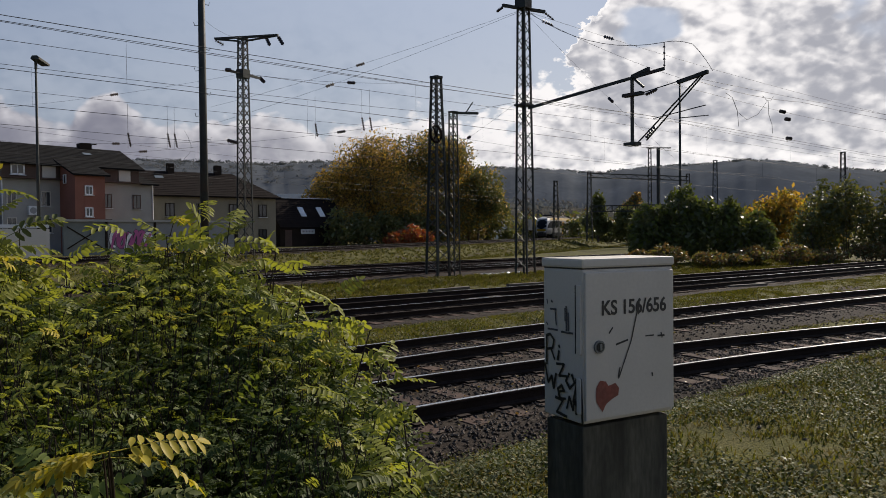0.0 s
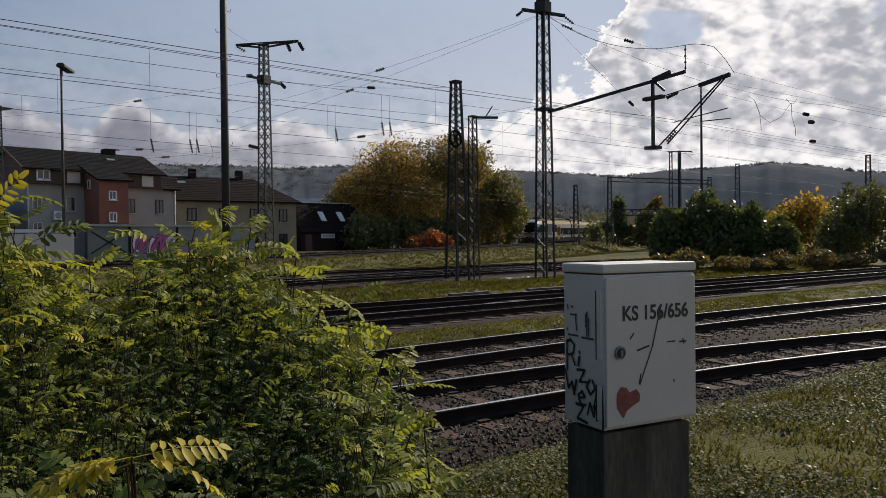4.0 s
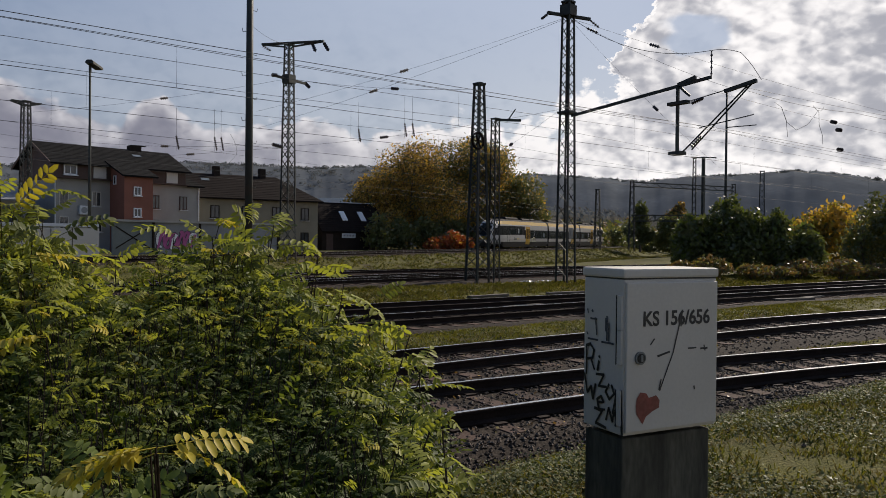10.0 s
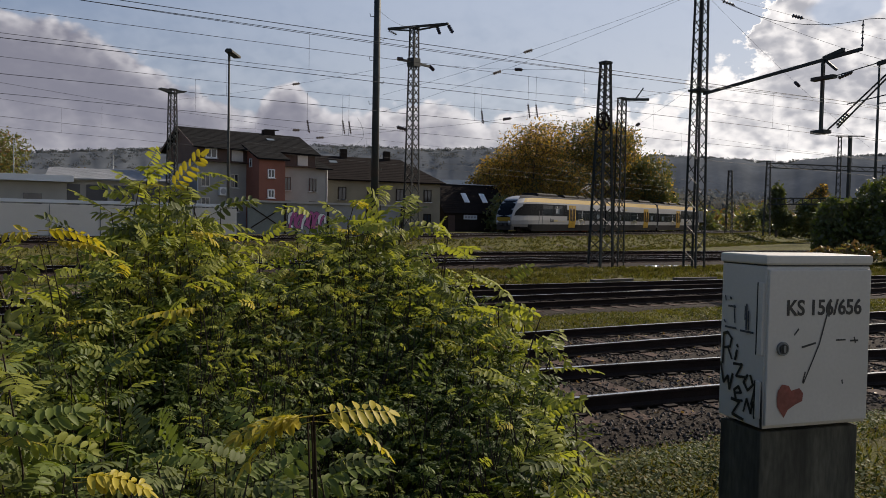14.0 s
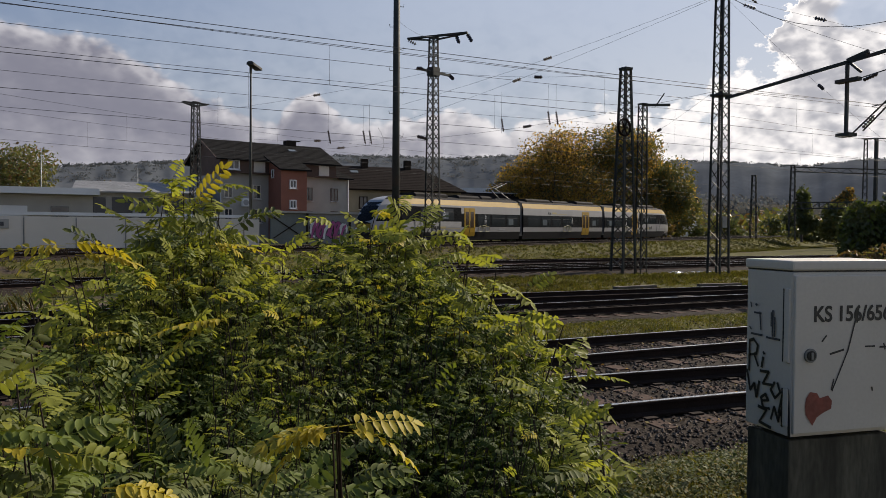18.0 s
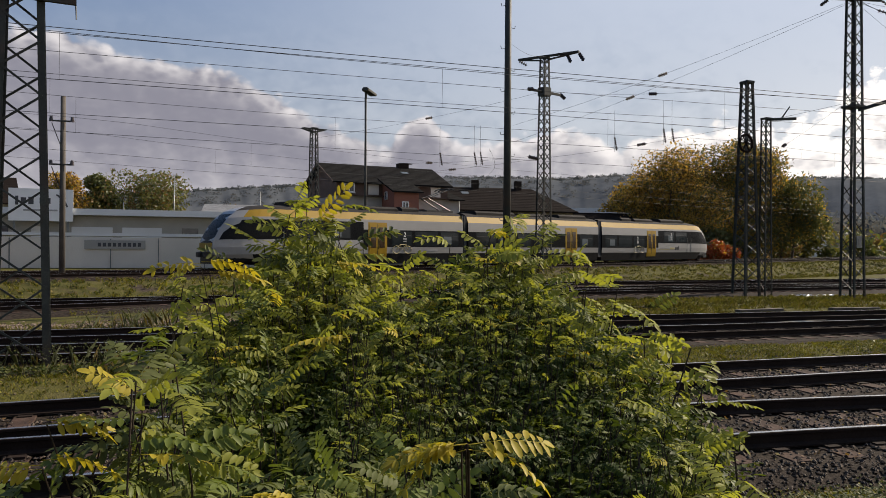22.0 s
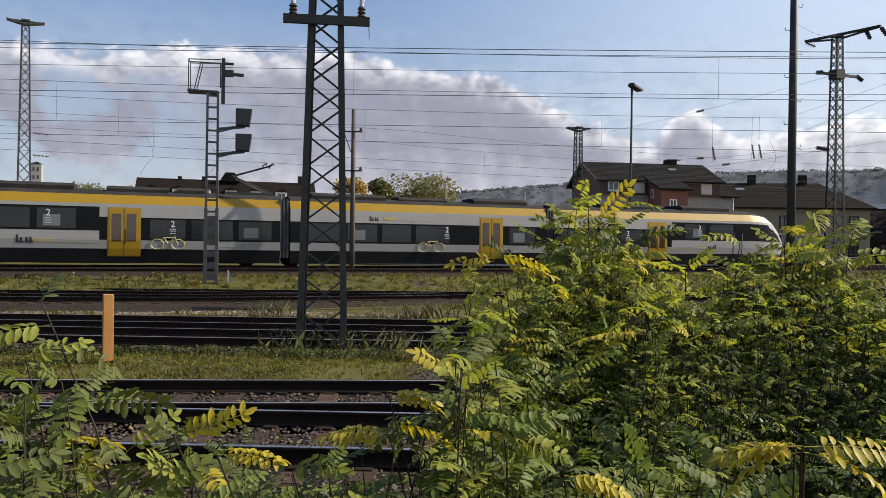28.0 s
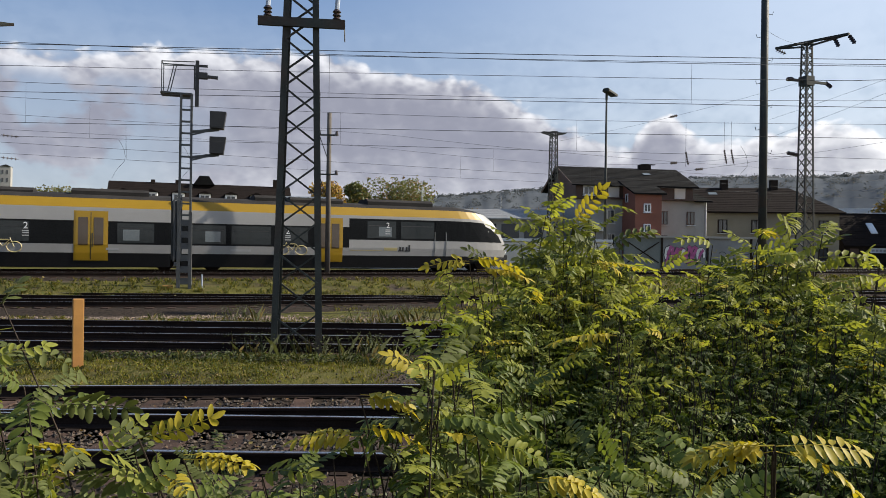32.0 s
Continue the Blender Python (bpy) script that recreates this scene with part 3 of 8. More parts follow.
def cantilever(x, y, label):
    """The arm's own frame: x along the tracks, -y out over them."""
    c = thing("catenary_cantilever", label, "catenary arm", at=pose(x, y, 0))
    g = Geo()
    g.beam((0, 0, 8.35), (0, -7.95, 8.98), 0.10, 0.13)
    part("main_arm", g, M_STEEL, c)
    g = Geo()
    g.beam((0, -6.3, 8.85), (0, -6.3, 5.95), 0.11, 0.12)
    g.box((0, -6.3, 5.9), (0.5, 0.6, 0.14))
    g.box((0, -6.35, 8.1), (0.3, 1.0, 0.14))
    part("drop_post", g, M_STEEL, c)
    g = Geo()
    g.beam((0, -6.3, 8.9), (0, -7.2, 9.1), 0.12, 0.16)
    g.beam((0, -6.9, 8.35), (0, -6.3, 8.9), 0.1)
    part("bracket", g, M_STEEL, c)
    for p, q, nm in (((0, -6.6, 5.95), (0, -9.6, 8.35), "diagonal_strut"), ((0.05, -7.0, 6.0), (0.05, -9.75, 8.4), "diagonal_strut"), ((0, -6.4, 8.05), (0, -9.6, 8.45), "stay"), ((0.0, -7.4, 6.9), (0.0, -9.9, 7.15), "registration_arm"), ((0.2, -8.6, 6.8), (0.2, -9.9, 6.75), "steady_arm")):
        g = Geo()
        g.tube([p, q], 0.022 if nm != "diagonal_strut" else 0.034, 6)
        part(nm, g, M_STEEL, c)
    g = Geo()
    g.beam((0, -8.6, 8.28), (0, -10.0, 8.5), 0.14, 0.15)
    part("wire_clamp", g, M_STEEL, c)
    insulator(c, (0, -7.0, 8.0), (0, -7.6, 8.15), 5)
    insulator(c, (0, -7.0, 6.1), (0, -7.5, 6.55), 5)
    insulator(c, (0, -7.95, 8.95), (0, -7.95, 10.1), 4, 0.06)
    return c


cantilever(28.3, 26.5, "dark steel catenary cantilever with hanging post and insulators")

# the pair of masts beside it
lattice_mast("lattice_mast", "dark lattice mast with flat capped top beside the yard tracks", 24.4, 29.15, -0.05, 9.9, 0.88, 0.36, 0.85, rz=6, leg=0.11, single=True)
sm = lattice_mast("lattice_mast", "slender lattice mast with small arm and tension wheel", 25.2, 28.8, -0.05, 8.2, 0.42, 0.30, 0.55, rz=6, leg=0.06)
g = Geo()
g.beam((0, 0, 8.15), (1.25, -0.6, 8.2), 0.09, 0.12)
g.beam((0.55, -0.3, 8.1), (0.95, -0.5, 8.75), 0.05, 0.05)
part("bracket_arm", g, M_STEEL, sm)
g = Geo()
ring = [(-1.35 + 0.4 * math.cos(a), -0.1, 6.95 + 0.4 * math.sin(a)) for a in np.linspace(0, 2 * math.pi, 15)]
g.tube(ring, 0.06, 6)
for a in (0, 1.05, 2.1):
    g.beam((-1.35 - 0.4 * math.cos(a), -0.1, 6.95 - 0.4 * math.sin(a)), (-1.35 + 0.4 * math.cos(a), -0.1, 6.95 + 0.4 * math.sin(a)), 0.05)
part("tension_wheel", g, M_RUST, sm, "rusty spoked tension wheel")

# masts on the far side
m2 = lattice_mast("lattice_mast", "tall lattice mast with two crossarms and hanging insulators", 21.65, 45.1, 0.6, 14.0, 0.78, 0.42, 0.8, rz=20, leg=0.09)
ax = Vector((0.34, -0.94, 0))          # the top arm points out over the tracks
g = Geo()
g.beam(ax * -1.9 + Vector((0, 0, 14.1)), ax * 2.4 + Vector((0, 0, 14.1)), 0.20, 0.12)
g.beam(ax * -1.9 + Vector((0, 0, 14.08)), ax * -0.2 + Vector((0, 0, 13.85)), 0.10, 0.10)
g.beam(ax * 2.4 + Vector((0, 0, 14.08)), ax * 0.2 + Vector((0, 0, 13.85)), 0.10, 0.10)
part("crossarm", g, M_STEEL, m2)
g = Geo()
g.beam((-1.2, 0, 11.75), (1.5, 0, 11.75), 0.14, 0.14)
part("crossarm", g, M_STEEL, m2)
tl, tr_ = ax * -1.9, ax * 2.4
for p, q in (((tl.x, tl.y, 14.05), (tl.x + 0.5, tl.y - 0.3, 13.75)), ((tr_.x, tr_.y, 14.0), (tr_.x + 0.7, tr_.y + 0.2, 13.65)), ((ax.x * 1.6, ax.y * 1.6, 14.0), (ax.x * 1.6 + 0.55, ax.y * 1.6 + 0.2, 13.6)), ((-1.1, 0, 11.8), (-1.8, -0.3, 11.65)), ((1.5, 0, 11.8), (2.2, 0.2, 11.6)), ((-0.6, 0, 7.3), (-1.7, -0.2, 7.35))):
    insulator(m2, p, q, 4, 0.13)
g = Geo()
g.box((0, 0, 11.75), (0.62, 0.62, 0.55))
part("junction_box", g, M_STEEL, m2)

lattice_mast("lattice_mast", "small lattice mast with flat crossarm behind the main track", 8.95, 61.4, 0.6, 11.1, 0.75, 0.45, 0.8, rz=15, leg=0.09, arms=((10.8, 1.0, 1.0, 0.25),))
lm = lattice_mast("lattice_mast", "tall tapering lattice mast with crossarm beyond the station end", -31.9, 53.3, 0.5, 17.2, 0.95, 0.45, 1.1, rz=30, leg=0.11, arms=((16.9, 1.2, 1.2, 0.25),))
for h in (7.6, 9.2):
    insulator(lm, (0.5, 0, h), (1.6, 0.1, h - 0.05), 4, 0.12)

# far masts and gantries on the open line
for x, y, z, h, w in ((86.0, 68.7, 1.2, 9.6, 0.9), (91.0, 62.0, 1.2, 12.6, 0.7), (95.5, 54.6, 1.0, 10.8, 0.9), (102.2, 40.6, 0.9, 11.2, 0.9), (83.0, 72.4, 1.2, 8.4, 0.9), (104.0, 64.0, 1.2, 9.8, 0.9)):
    lattice_mast("lattice_mast", "distant grey lattice mast along the open line", x, y, z, h, w, w * 0.6, 1.1, rz=30, leg=0.1, group="distant masts")
g = Geo()
for a, b, z in (((86.0, 68.7), (104.0, 64.0), 10.6), ((86.0, 68.7), (104.0, 64.0), 10.0)):
    g.beam((*a, z), (*b, z), 0.12, 0.14)
for k in range(18):
    u = k / 18
    p = (86 + 18 * u, 68.7 - 4.7 * u)
    q = (86 + 18 * (u + 1 / 18), 68.7 - 4.7 * (u + 1 / 18))
    g.beam((*p, 10.0 if k % 2 else 10.6), (*q, 10.6 if k % 2 else 10.0), 0.07)
for z in (5.1, 5.9):
    g.beam((86.0, 68.7, z), (95.5, 54.6, z), 0.14, 0.16)
for k in range(16):
    p, q = Vector((86.0, 68.7, 5.1)).lerp(Vector((95.5, 54.6, 5.1)), k / 16), Vector((86.0, 68.7, 5.9)).lerp(Vector((95.5, 54.6, 5.9)), (k + 1) / 16)
    g.beam(p, q, 0.09)
    g.beam((q.x, q.y, 5.1), q, 0.09)
solid("overhead_gantry", g, M_STEEL, "distant steel lattice gantry across the tracks", "gantry")
t = thing("lattice_mast", "thin T-shaped distant mast", "catenary mast", "distant masts", at=pose(91.6, 61.0, 1.0))
g = Geo()
g.beam((0, 0, 0), (0, 0, 12.9), 0.35, 0.35)
part("post", g, M_STEEL, t)
g = Geo()
g.beam((-1.5, 1.0, 12.9), (1.5, -1.0, 12.9), 0.12, 0.14)
part("crossarm", g, M_STEEL, t)


# round poles
def pole(name, label, x, y, z, h, r0, r1, material, hooks=False, category="pole"):
    t = thing(name, label, category, at=pose(x, y, z))
    g = Geo()
    g.tube([(0, 0, -0.3), (0, 0, h * 0.5), (0, 0, h)], r0, 12, r1=r1)
    part("shaft", g, material, t, smooth=True)
    if hooks:
        for i, hh in enumerate(np.arange(1.5, h, 0.85)):
            sgn = 1 if i % 2 else -1
            g = Geo()
            g.tube([(sgn * r1, 0, hh), (sgn * (r1 + 0.16), 0, hh - 0.03), (sgn * (r1 + 0.19), 0, hh + 0.09)], 0.013, 5)
            part("step_hook", g, material, t)
    return t


pole("steel_pole", "tall dark round steel pole with climbing hooks", 11.62, 27.65, -0.1, 14.5, 0.16, 0.12, M_STEEL, True)
M_WOODPOLE = mat("weathered_pole", (0.10, 0.085, 0.07), 0.85, 0, 0.6, 2, 30, 0.3)
wp = pole("wooden_pole", "dark slim pole with two small crossarms and insulators", -5.95, 38.5, 0.45, 8.4, 0.14, 0.11, M_WOODPOLE)
for h in (7.25, 5.25):
    g = Geo()
    g.beam((-0.5, -0.12, h), (0.42, -0.12, h), 0.07, 0.07)
    part("crossarm", g, M_STEEL, wp)
    for sx in (-0.48, 0.4):
        g = Geo()
        g.tube([(sx, -0.12, h - 0.03), (sx, -0.12, h + 0.08), (sx, -0.12, h + 0.2)], 0.1, 8, r1=0.06)
        part("insulator", g, M_INS, wp)
    g = Geo()
    g.tube([(-0.45, -0.12, h - 0.1), (-0.05, -0.12, h - 1.2)], 0.02, 5)
    part("brace", g, M_STEEL, wp)
pole("signal_pole", "thin dark pole beside the thicket", 50.9, 32.0, 0.2, 13.0, 0.12, 0.07, M_STEEL)
for x, y, h in ((-2.3, 84, 8.5), (6.5, 84, 7.5), (-7.2, 84, 6.0)):
    pole("flag_pole", "thin pale pole behind the low warehouse", x, y, 0.6, h, 0.06, 0.05, M_GALV)

lp = pole("yard_lamp", "tall yard lamp post with a flat rectangular lamp head", 12.62, 58.65, 0.5, 13.95, 0.13, 0.07, M_STEEL, category="lamp post")
g = Geo()
g.prism([(-0.28, -0.12), (0.28, -0.12), (0.28, 0.02), (0.16, 0.14), (-0.16, 0.14), (-0.28, 0.02)], Matrix.Translation((0.35, 0.25, 13.95)) @ Matrix.Rotation(radians(55), 4, "Z") @ Matrix.Rotation(radians(4), 4, "Y") @ Matrix.Rotation(radians(90), 4, "X") @ Matrix.Rotation(radians(90), 4, "Y") @ Matrix.Translation((0, 0, -0.9)), 1.75)
part("lamp_head", g, M_STEEL, lp, "flat grey lamp head")
g = Geo()
g.tube([(0, 0, 13.3), (0, 0, 13.9)], 0.1, 8)
part("collar", g, M_STEEL, lp)

# ---- the light signal ----
M_SIGNAL = mat("signal_grey", (0.085, 0.088, 0.086), 0.65, 0.1, 0.7, 2.0, 30, 0.1)
sg = thing("railway_signal", "grey light signal with ladder post, two hooded heads and a cage", "railway signal", at=pose(-10.47, 30.28, 0.0, 0, 0, 14))
for sx in (-0.2, 0.2):
    g = Geo()
    g.beam((sx * 1.12, 0, -0.2), (sx * 1.08, 0, 3.3), 0.13, 0.18, up=(0, 1, 0))
    g.beam((sx * 1.08, 0, 3.3), (sx, 0, 8.05), 0.085, 0.16, up=(0, 1, 0))
    part("upright", g, M_SIGNAL, sg)
for h in np.arange(3.17, 8.1, 0.47):
    g = Geo()
    g.box((0, 0, h), (0.34, 0.05, 0.075))
    part("rung", g, M_SIGNAL, sg)
for h in np.arange(0.05, 3.1, 0.47):
    g = Geo()
    g.box((0, -0.02, h), (0.36, 0.1, 0.25))
    part("web_plate", g, M_SIGNAL, sg)
for h in (7.02, 6.0):
    g = Geo()
    g.beam((0.2, 0, h - 0.5), (1.28, -0.1, h - 0.36), 0.06, 0.12)
    g.beam((0.2, 0, h - 0.62), (1.0, -0.1, h - 0.40), 0.05, 0.05)
    part("bracket", g, M_SIGNAL, sg)
    hd = Geo()
    hd.prism([(-0.30, -0.34), (0.24, -0.34), (0.34, 0.34), (-0.30, 0.34)], Matrix.Translation((1.22, 0.2, h)) @ Matrix.Rotation(radians(90), 4, "X"), 0.55)
    ob = part("signal_head", hd, M_BLACK, sg, "black hooded lamp head", bevel=0.02)
g = Geo()
for p, q in (((-0.95, 0, 8.1), (-0.95, 0, 9.3)), ((-0.95, 0, 9.3), (0.3, 0, 9.35)), ((-0.9, 0, 9.2), (0.3, 0, 9.2)), ((-0.95, 0, 8.1), (0.1, 0, 8.03)), ((-0.72, 0, 8.12), (-0.48, 0, 9.22)), ((-0.62, 0, 8.12), (-0.38, 0, 9.22)), ((-0.95, 0.7, 8.1), (-0.95, 0.7, 9.3)), ((-0.95, 0, 8.1), (-0.95, 0.7, 8.1)), ((-0.95, 0, 9.3), (-0.95, 0.7, 9.3)), ((-0.95, 0.7, 9.3), (0.3, 0.7, 9.35))):
    g.beam(p, q, 0.035)
part("cage", g, M_SIGNAL, sg, "open tube cage")
g = Geo()
g.box((-0.4, 0.35, 8.06), (1.2, 0.75, 0.05))
part("platform", g, M_SIGNAL, sg)
g = Geo()
g.beam((0.4, 0, 7.55), (0.4, 0, 9.4), 0.14, 0.14)
g.box((0.3, -0.06, 8.7), (0.05, 0.05, 1.0))
part("lamp_tube", g, M_BLACK, sg)
g = Geo()
g.prism([(-0.12, -0.16), (0.12, -0.16), (0.12, 0.1), (-0.12, 0.1)], Matrix.Translation((0.45, 0, 8.8)) @ Matrix.Rotation(radians(90), 4, "Y"), 0.35)
g.beam((0.75, 0, 8.78), (1.2, 0, 8.76), 0.2, 0.1)
part("lamp_visor", g, M_BLACK, sg)
g = Geo()
g.beam((0.4, 0, 9.2), (0.8, 0, 9.2), 0.12, 0.08)
part("lamp_visor", g, M_BLACK, sg)
M_ORANGE = mat("ochre_paint", (0.42, 0.20, 0.045), 0.6, 0, 0.75, 3, 40, 0.15, stain=(0.30, 0.13, 0.04))
g = Geo()
g.box((-0.62, -0.05, 0.2), (0.36, 0.3, 0.32))
part("base_box", g, M_ORANGE, sg, "ochre junction box")

g = Geo()
g.box((0, 0, 0.42), (0.17, 0.14, 1.14))
solid("marker_post", g, M_ORANGE, "square ochre-yellow wooden marker post in the grass", "post", bevel=0.012, at=pose(-6.27, 12.7, 0, 0, 0, 30))
g = Geo()
g.box((0, 0, 0.25), (0.06, 0.04, 0.9))
solid("marker_stake", g, M_PORC, "thin white stake beside the signal", "post", at=pose(-9.85, 30.6, 0.1))

# old timbers, rubble and a slab lying by the yard tracks
M_OLDWOOD = mat("weathered_timber", (0.115, 0.10, 0.085), 0.85, 0, 0.6, 3.0, 30, 0.4, spec=0.2, rand=0.3)
TIMBER = Geo()
TIMBER.box((0, 0, 0.07), (2.1, 0.24, 0.14))
TIMBER_MESH = TIMBER.mesh("timber", M_OLDWOOD, bevel=0.015)
for x, y, rz in ((18.9, 21.9, 6), (23.0, 21.7, -4), (16.9, 17.85, 12), (29.9, 14.9, 8), (28.0, 14.7, -12), (26.5, 21.6, 5)):
    tb = new("old_timber", TIMBER_MESH)
    tb.matrix_basis = pose(x, y, -0.25, 0, 0, rz)
    tagged(tb, "weathered grey railway timber lying beside the track", "timber", "old timbers")
stones("pale_rubble", "pale rubble scattered by the mast foot", lambda x: 28.8, 27.0, 31.5, 260, 0.11, 0.25, [M_GRIT, M_PORC], bed=False)
g = Geo()
g.prism([(-0.10, -0.06), (0.09, -0.08), (0.12, 0.05), (-0.07, 0.08)], Matrix.Translation((0, 0, 0)), 0.03)
solid("stone_slab", g, M_STONE, "small flat grey stone slab in the grass", "stone", bevel=0.006, at=pose(5.15, 4.72, ground_z(5.15, 4.72), 4, -3, 20))
# ---- the cable cabinet ----
cb = thing("cable_cabinet", "white plastic cable cabinet with black graffiti on a mossy concrete plinth", "cable cabinet", at=pose(2.80, 2.31, 0.2, 0, 0, -10.6))
W, D, Z0, Z1 = 0.59, 0.30, 0.80, 1.535
g = Geo()
g.box((W / 2, D / 2, (Z0 + Z1) / 2), (W, D, Z1 - Z0))
part("housing", g, M_WHITEBOX, cb, bevel=0.008)
g = Geo()
g.prism([(-0.008, -0.008), (W + 0.008, -0.008), (W + 0.008, D + 0.008), (-0.008, D + 0.008)], Matrix.Translation((0, 0, Z1 + 0.006)), 0.045)
part("lid", g, M_WHITEBOX, cb, bevel=0.01)
g = Geo()
g.box((W / 2, -0.006, (Z0 + Z1) / 2), (W - 0.012, 0.016, Z1 - Z0 - 0.03))
part("door", g, M_WHITEBOX, cb, "plain white door", bevel=0.006)
for zz in (Z0 + 0.13, (Z0 + Z1) / 2 + 0.05, Z1 - 0.16):
    g = Geo()
    g.box((-0.004, 0.022, zz), (0.016, 0.03, 0.17))
    part("hinge", g, M_WHITEBOX, cb, bevel=0.004)
    g = Geo()
    g.box((-0.012, 0.04, zz), (0.003, 0.004, 0.17))
    part("hinge_gap", g, M_BLACK, cb)
g = Geo()
g.box((W / 2, D / 2, Z1 + 0.003), (W - 0.004, D - 0.004, 0.006))
part("lid_gasket", g, M_BLACK, cb)
lock = Geo()
lock.tube([(0.085, -0.012, 1.165), (0.085, -0.024, 1.165)], 0.031, 20)
lk = part("lock", lock, M_GALV, cb, "round grey lock", smooth=False)
g = Geo()
g.tube([(0.085, -0.022, 1.165), (0.085, -0.029, 1.165)], 0.022, 16)
part("lock_cylinder", g, M_BLACK, lk)
g = Geo()
g.box((0.085, -0.030, 1.165), (0.012, 0.006, 0.03))
part("lock_bar", g, M_GALV, lk)
g = Geo()
g.box((W / 2, D / 2 + 0.012, 0.28), (W - 0.03, D - 0.02, 1.0))
part("plinth", g, M_CONC, cb, "dark weathered concrete plinth", bevel=0.01)
# the marking and the spray marks, thin films on the surface
tx = bpy.data.curves.new("marking", "FONT")
tx.body, tx.size, tx.extrude, tx.offset, tx.align_x = "KS 156/656", 0.098, 0.0008, 0.0022, "LEFT"
tx.materials.append(M_BLACK)
tob = new("marking", tx)
tob.parent = cb
tob.matrix_basis = pose(0.10, -0.0155, 1.315, 90, 0, 0) @ Matrix.Diagonal((0.94, 1, 1, 1))
tob["label"] = "black stencilled marking"


def strokes(name, parent, lines, r, origin, ax, ay, nrm, material, label=""):
    """Brush strokes in a plane: (u, v) points along ax, ay from origin."""
    g = Geo()
    o, ax, ay, nrm = Vector(origin), Vector(ax), Vector(ay), Vector(nrm)
    for ln in lines:
        pts = [o + ax * u + ay * v for u, v in ln]
        for i, (p, q) in enumerate(zip(pts, pts[1:])):
            d = (q - p).normalized()
            s = d.cross(nrm) * r * random.uniform(0.8, 1.2)
            e = d * r * 0.5
            g.add([p - s - e + nrm * 0.0015, p + s - e + nrm * 0.0015, q + s + e + nrm * 0.0015, q - s + e + nrm * 0.0015], [(0, 1, 2, 3)])
    return part(name, g, material, parent, label)


LF = dict(origin=(-0.004, D, Z0), ax=(0, -1, 0), ay=(0, 0, 1), nrm=(-1, 0, 0))
SC = D / 62.0          # strokes are laid out on a 62 by 290 field
fld = lambda pts: [(u * SC, max(290 - v, 2) / 290 * (Z1 - Z0)) for u, v in pts]
tag = [fld(p) for p in (
    [(6, 190), (6, 134), (12, 130), (18, 140), (16, 156), (8, 160)], [(13, 158), (19, 178)], [(26, 160), (24, 178)], [(26, 150), (27, 153)],
    [(22, 186), (34, 184), (26, 208), (38, 206)], [(42, 200), (37, 215), (43, 228), (50, 215), (46, 200)], [(48, 252), (54, 208), (56, 238), (60, 206), (61, 258)],
    [(3, 190), (8, 226), (14, 212), (17, 236), (21, 206)], [(24, 240), (34, 236), (30, 226), (24, 234), (27, 252), (36, 250)], [(20, 252), (32, 254), (22, 280), (38, 284)],
    [(38, 268), (42, 244), (48, 268), (50, 246)], [(58, 250), (50, 252), (58, 266), (52, 274)], [(60, 215), (62, 296)])]
for ln in tag:
    strokes("graffiti_stroke", cb, [ln], 0.0066, material=M_BLACK, label="black spray graffiti", **LF)
M_GREYINK = mat("faded_ink", (0.06, 0.06, 0.065), 0.7, 0, 0.6, 30, 90, 0)
fig = [fld(p) for p in ([(12, 80), (22, 80)], [(20, 78), (22, 110)], [(38, 72), (38, 118)], [(36, 76), (36, 100)], [(41, 84), (41, 118)], [(55, 76), (55, 118)], [(57, 78), (57, 96)], [(53, 90), (53, 118)], [(7, 62), (8, 70)], [(14, 64), (16, 66)], [(6, 108), (8, 112)], [(8, 120), (24, 120)], [(30, 122), (48, 122)])]
for ln in fig:
    strokes("sticker_mark", cb, [ln], 0.0048, material=M_GREYINK, label="faded dark sticker print", **LF)
FF = dict(origin=(0.0, -0.0145, Z0), ax=(1, 0, 0), ay=(0, 0, 1), nrm=(0, -1, 0))
u = lambda pts: [(a / 158 * W, (290 - b) / 290 * (Z1 - Z0) * 1.0) for a, b in pts]
arrow = [u(p) for p in ([(92, 68), (78, 140), (56, 210)], [(93, 60), (91, 90)], [(58, 190), (55, 208)], [(52, 145), (72, 138)], [(104, 134), (118, 134)], [(132, 130), (134, 140)], [(126, 136), (138, 136)], [(115, 208), (116, 214)], [(46, 112), (40, 122)])]
for ln in arrow:
    strokes("spray_drip", cb, [ln], 0.0042, material=M_BLACK, label="black paint run", **FF)
g = Geo()
pts = [(18, 222), (24, 210), (34, 213), (38, 222), (50, 218), (56, 228), (55, 242), (44, 248), (34, 256), (28, 270), (24, 262), (18, 250), (17, 236)]
g.add([(a / 158 * W, -0.0165, Z0 + (290 - b) / 290 * (Z1 - Z0)) for a, b in pts], [tuple(range(len(pts)))])
part("red_mark", g, M_REDSPOT, cb, "faded red paint blot")


# ---- the railcar set ----
M_TWHITE = mat("train_white", (0.265, 0.26, 0.252), 0.4, 0, 0.92, 1.5, 20, 0.02, coat=0.3)
M_TYEL = mat("train_yellow", (0.31, 0.185, 0.006), 0.45, 0, 0.9, 1.5, 20, 0.02, spec=0.3, coat=0.2)
M_TDARK = mat("train_window_band", (0.008, 0.009, 0.010), 0.3, 0, 0.8, 1.5, 15, 0.0, spec=0.06)
M_TSKIRT = mat("train_skirt", (0.010, 0.010, 0.011), 0.7, 0, 0.7, 2, 30, 0.1, spec=0.15)
M_TROOF = mat("train_roof", (0.036, 0.033, 0.031), 0.85, 0.0, 0.6, 1.0, 20, 0.1, spec=0.12)
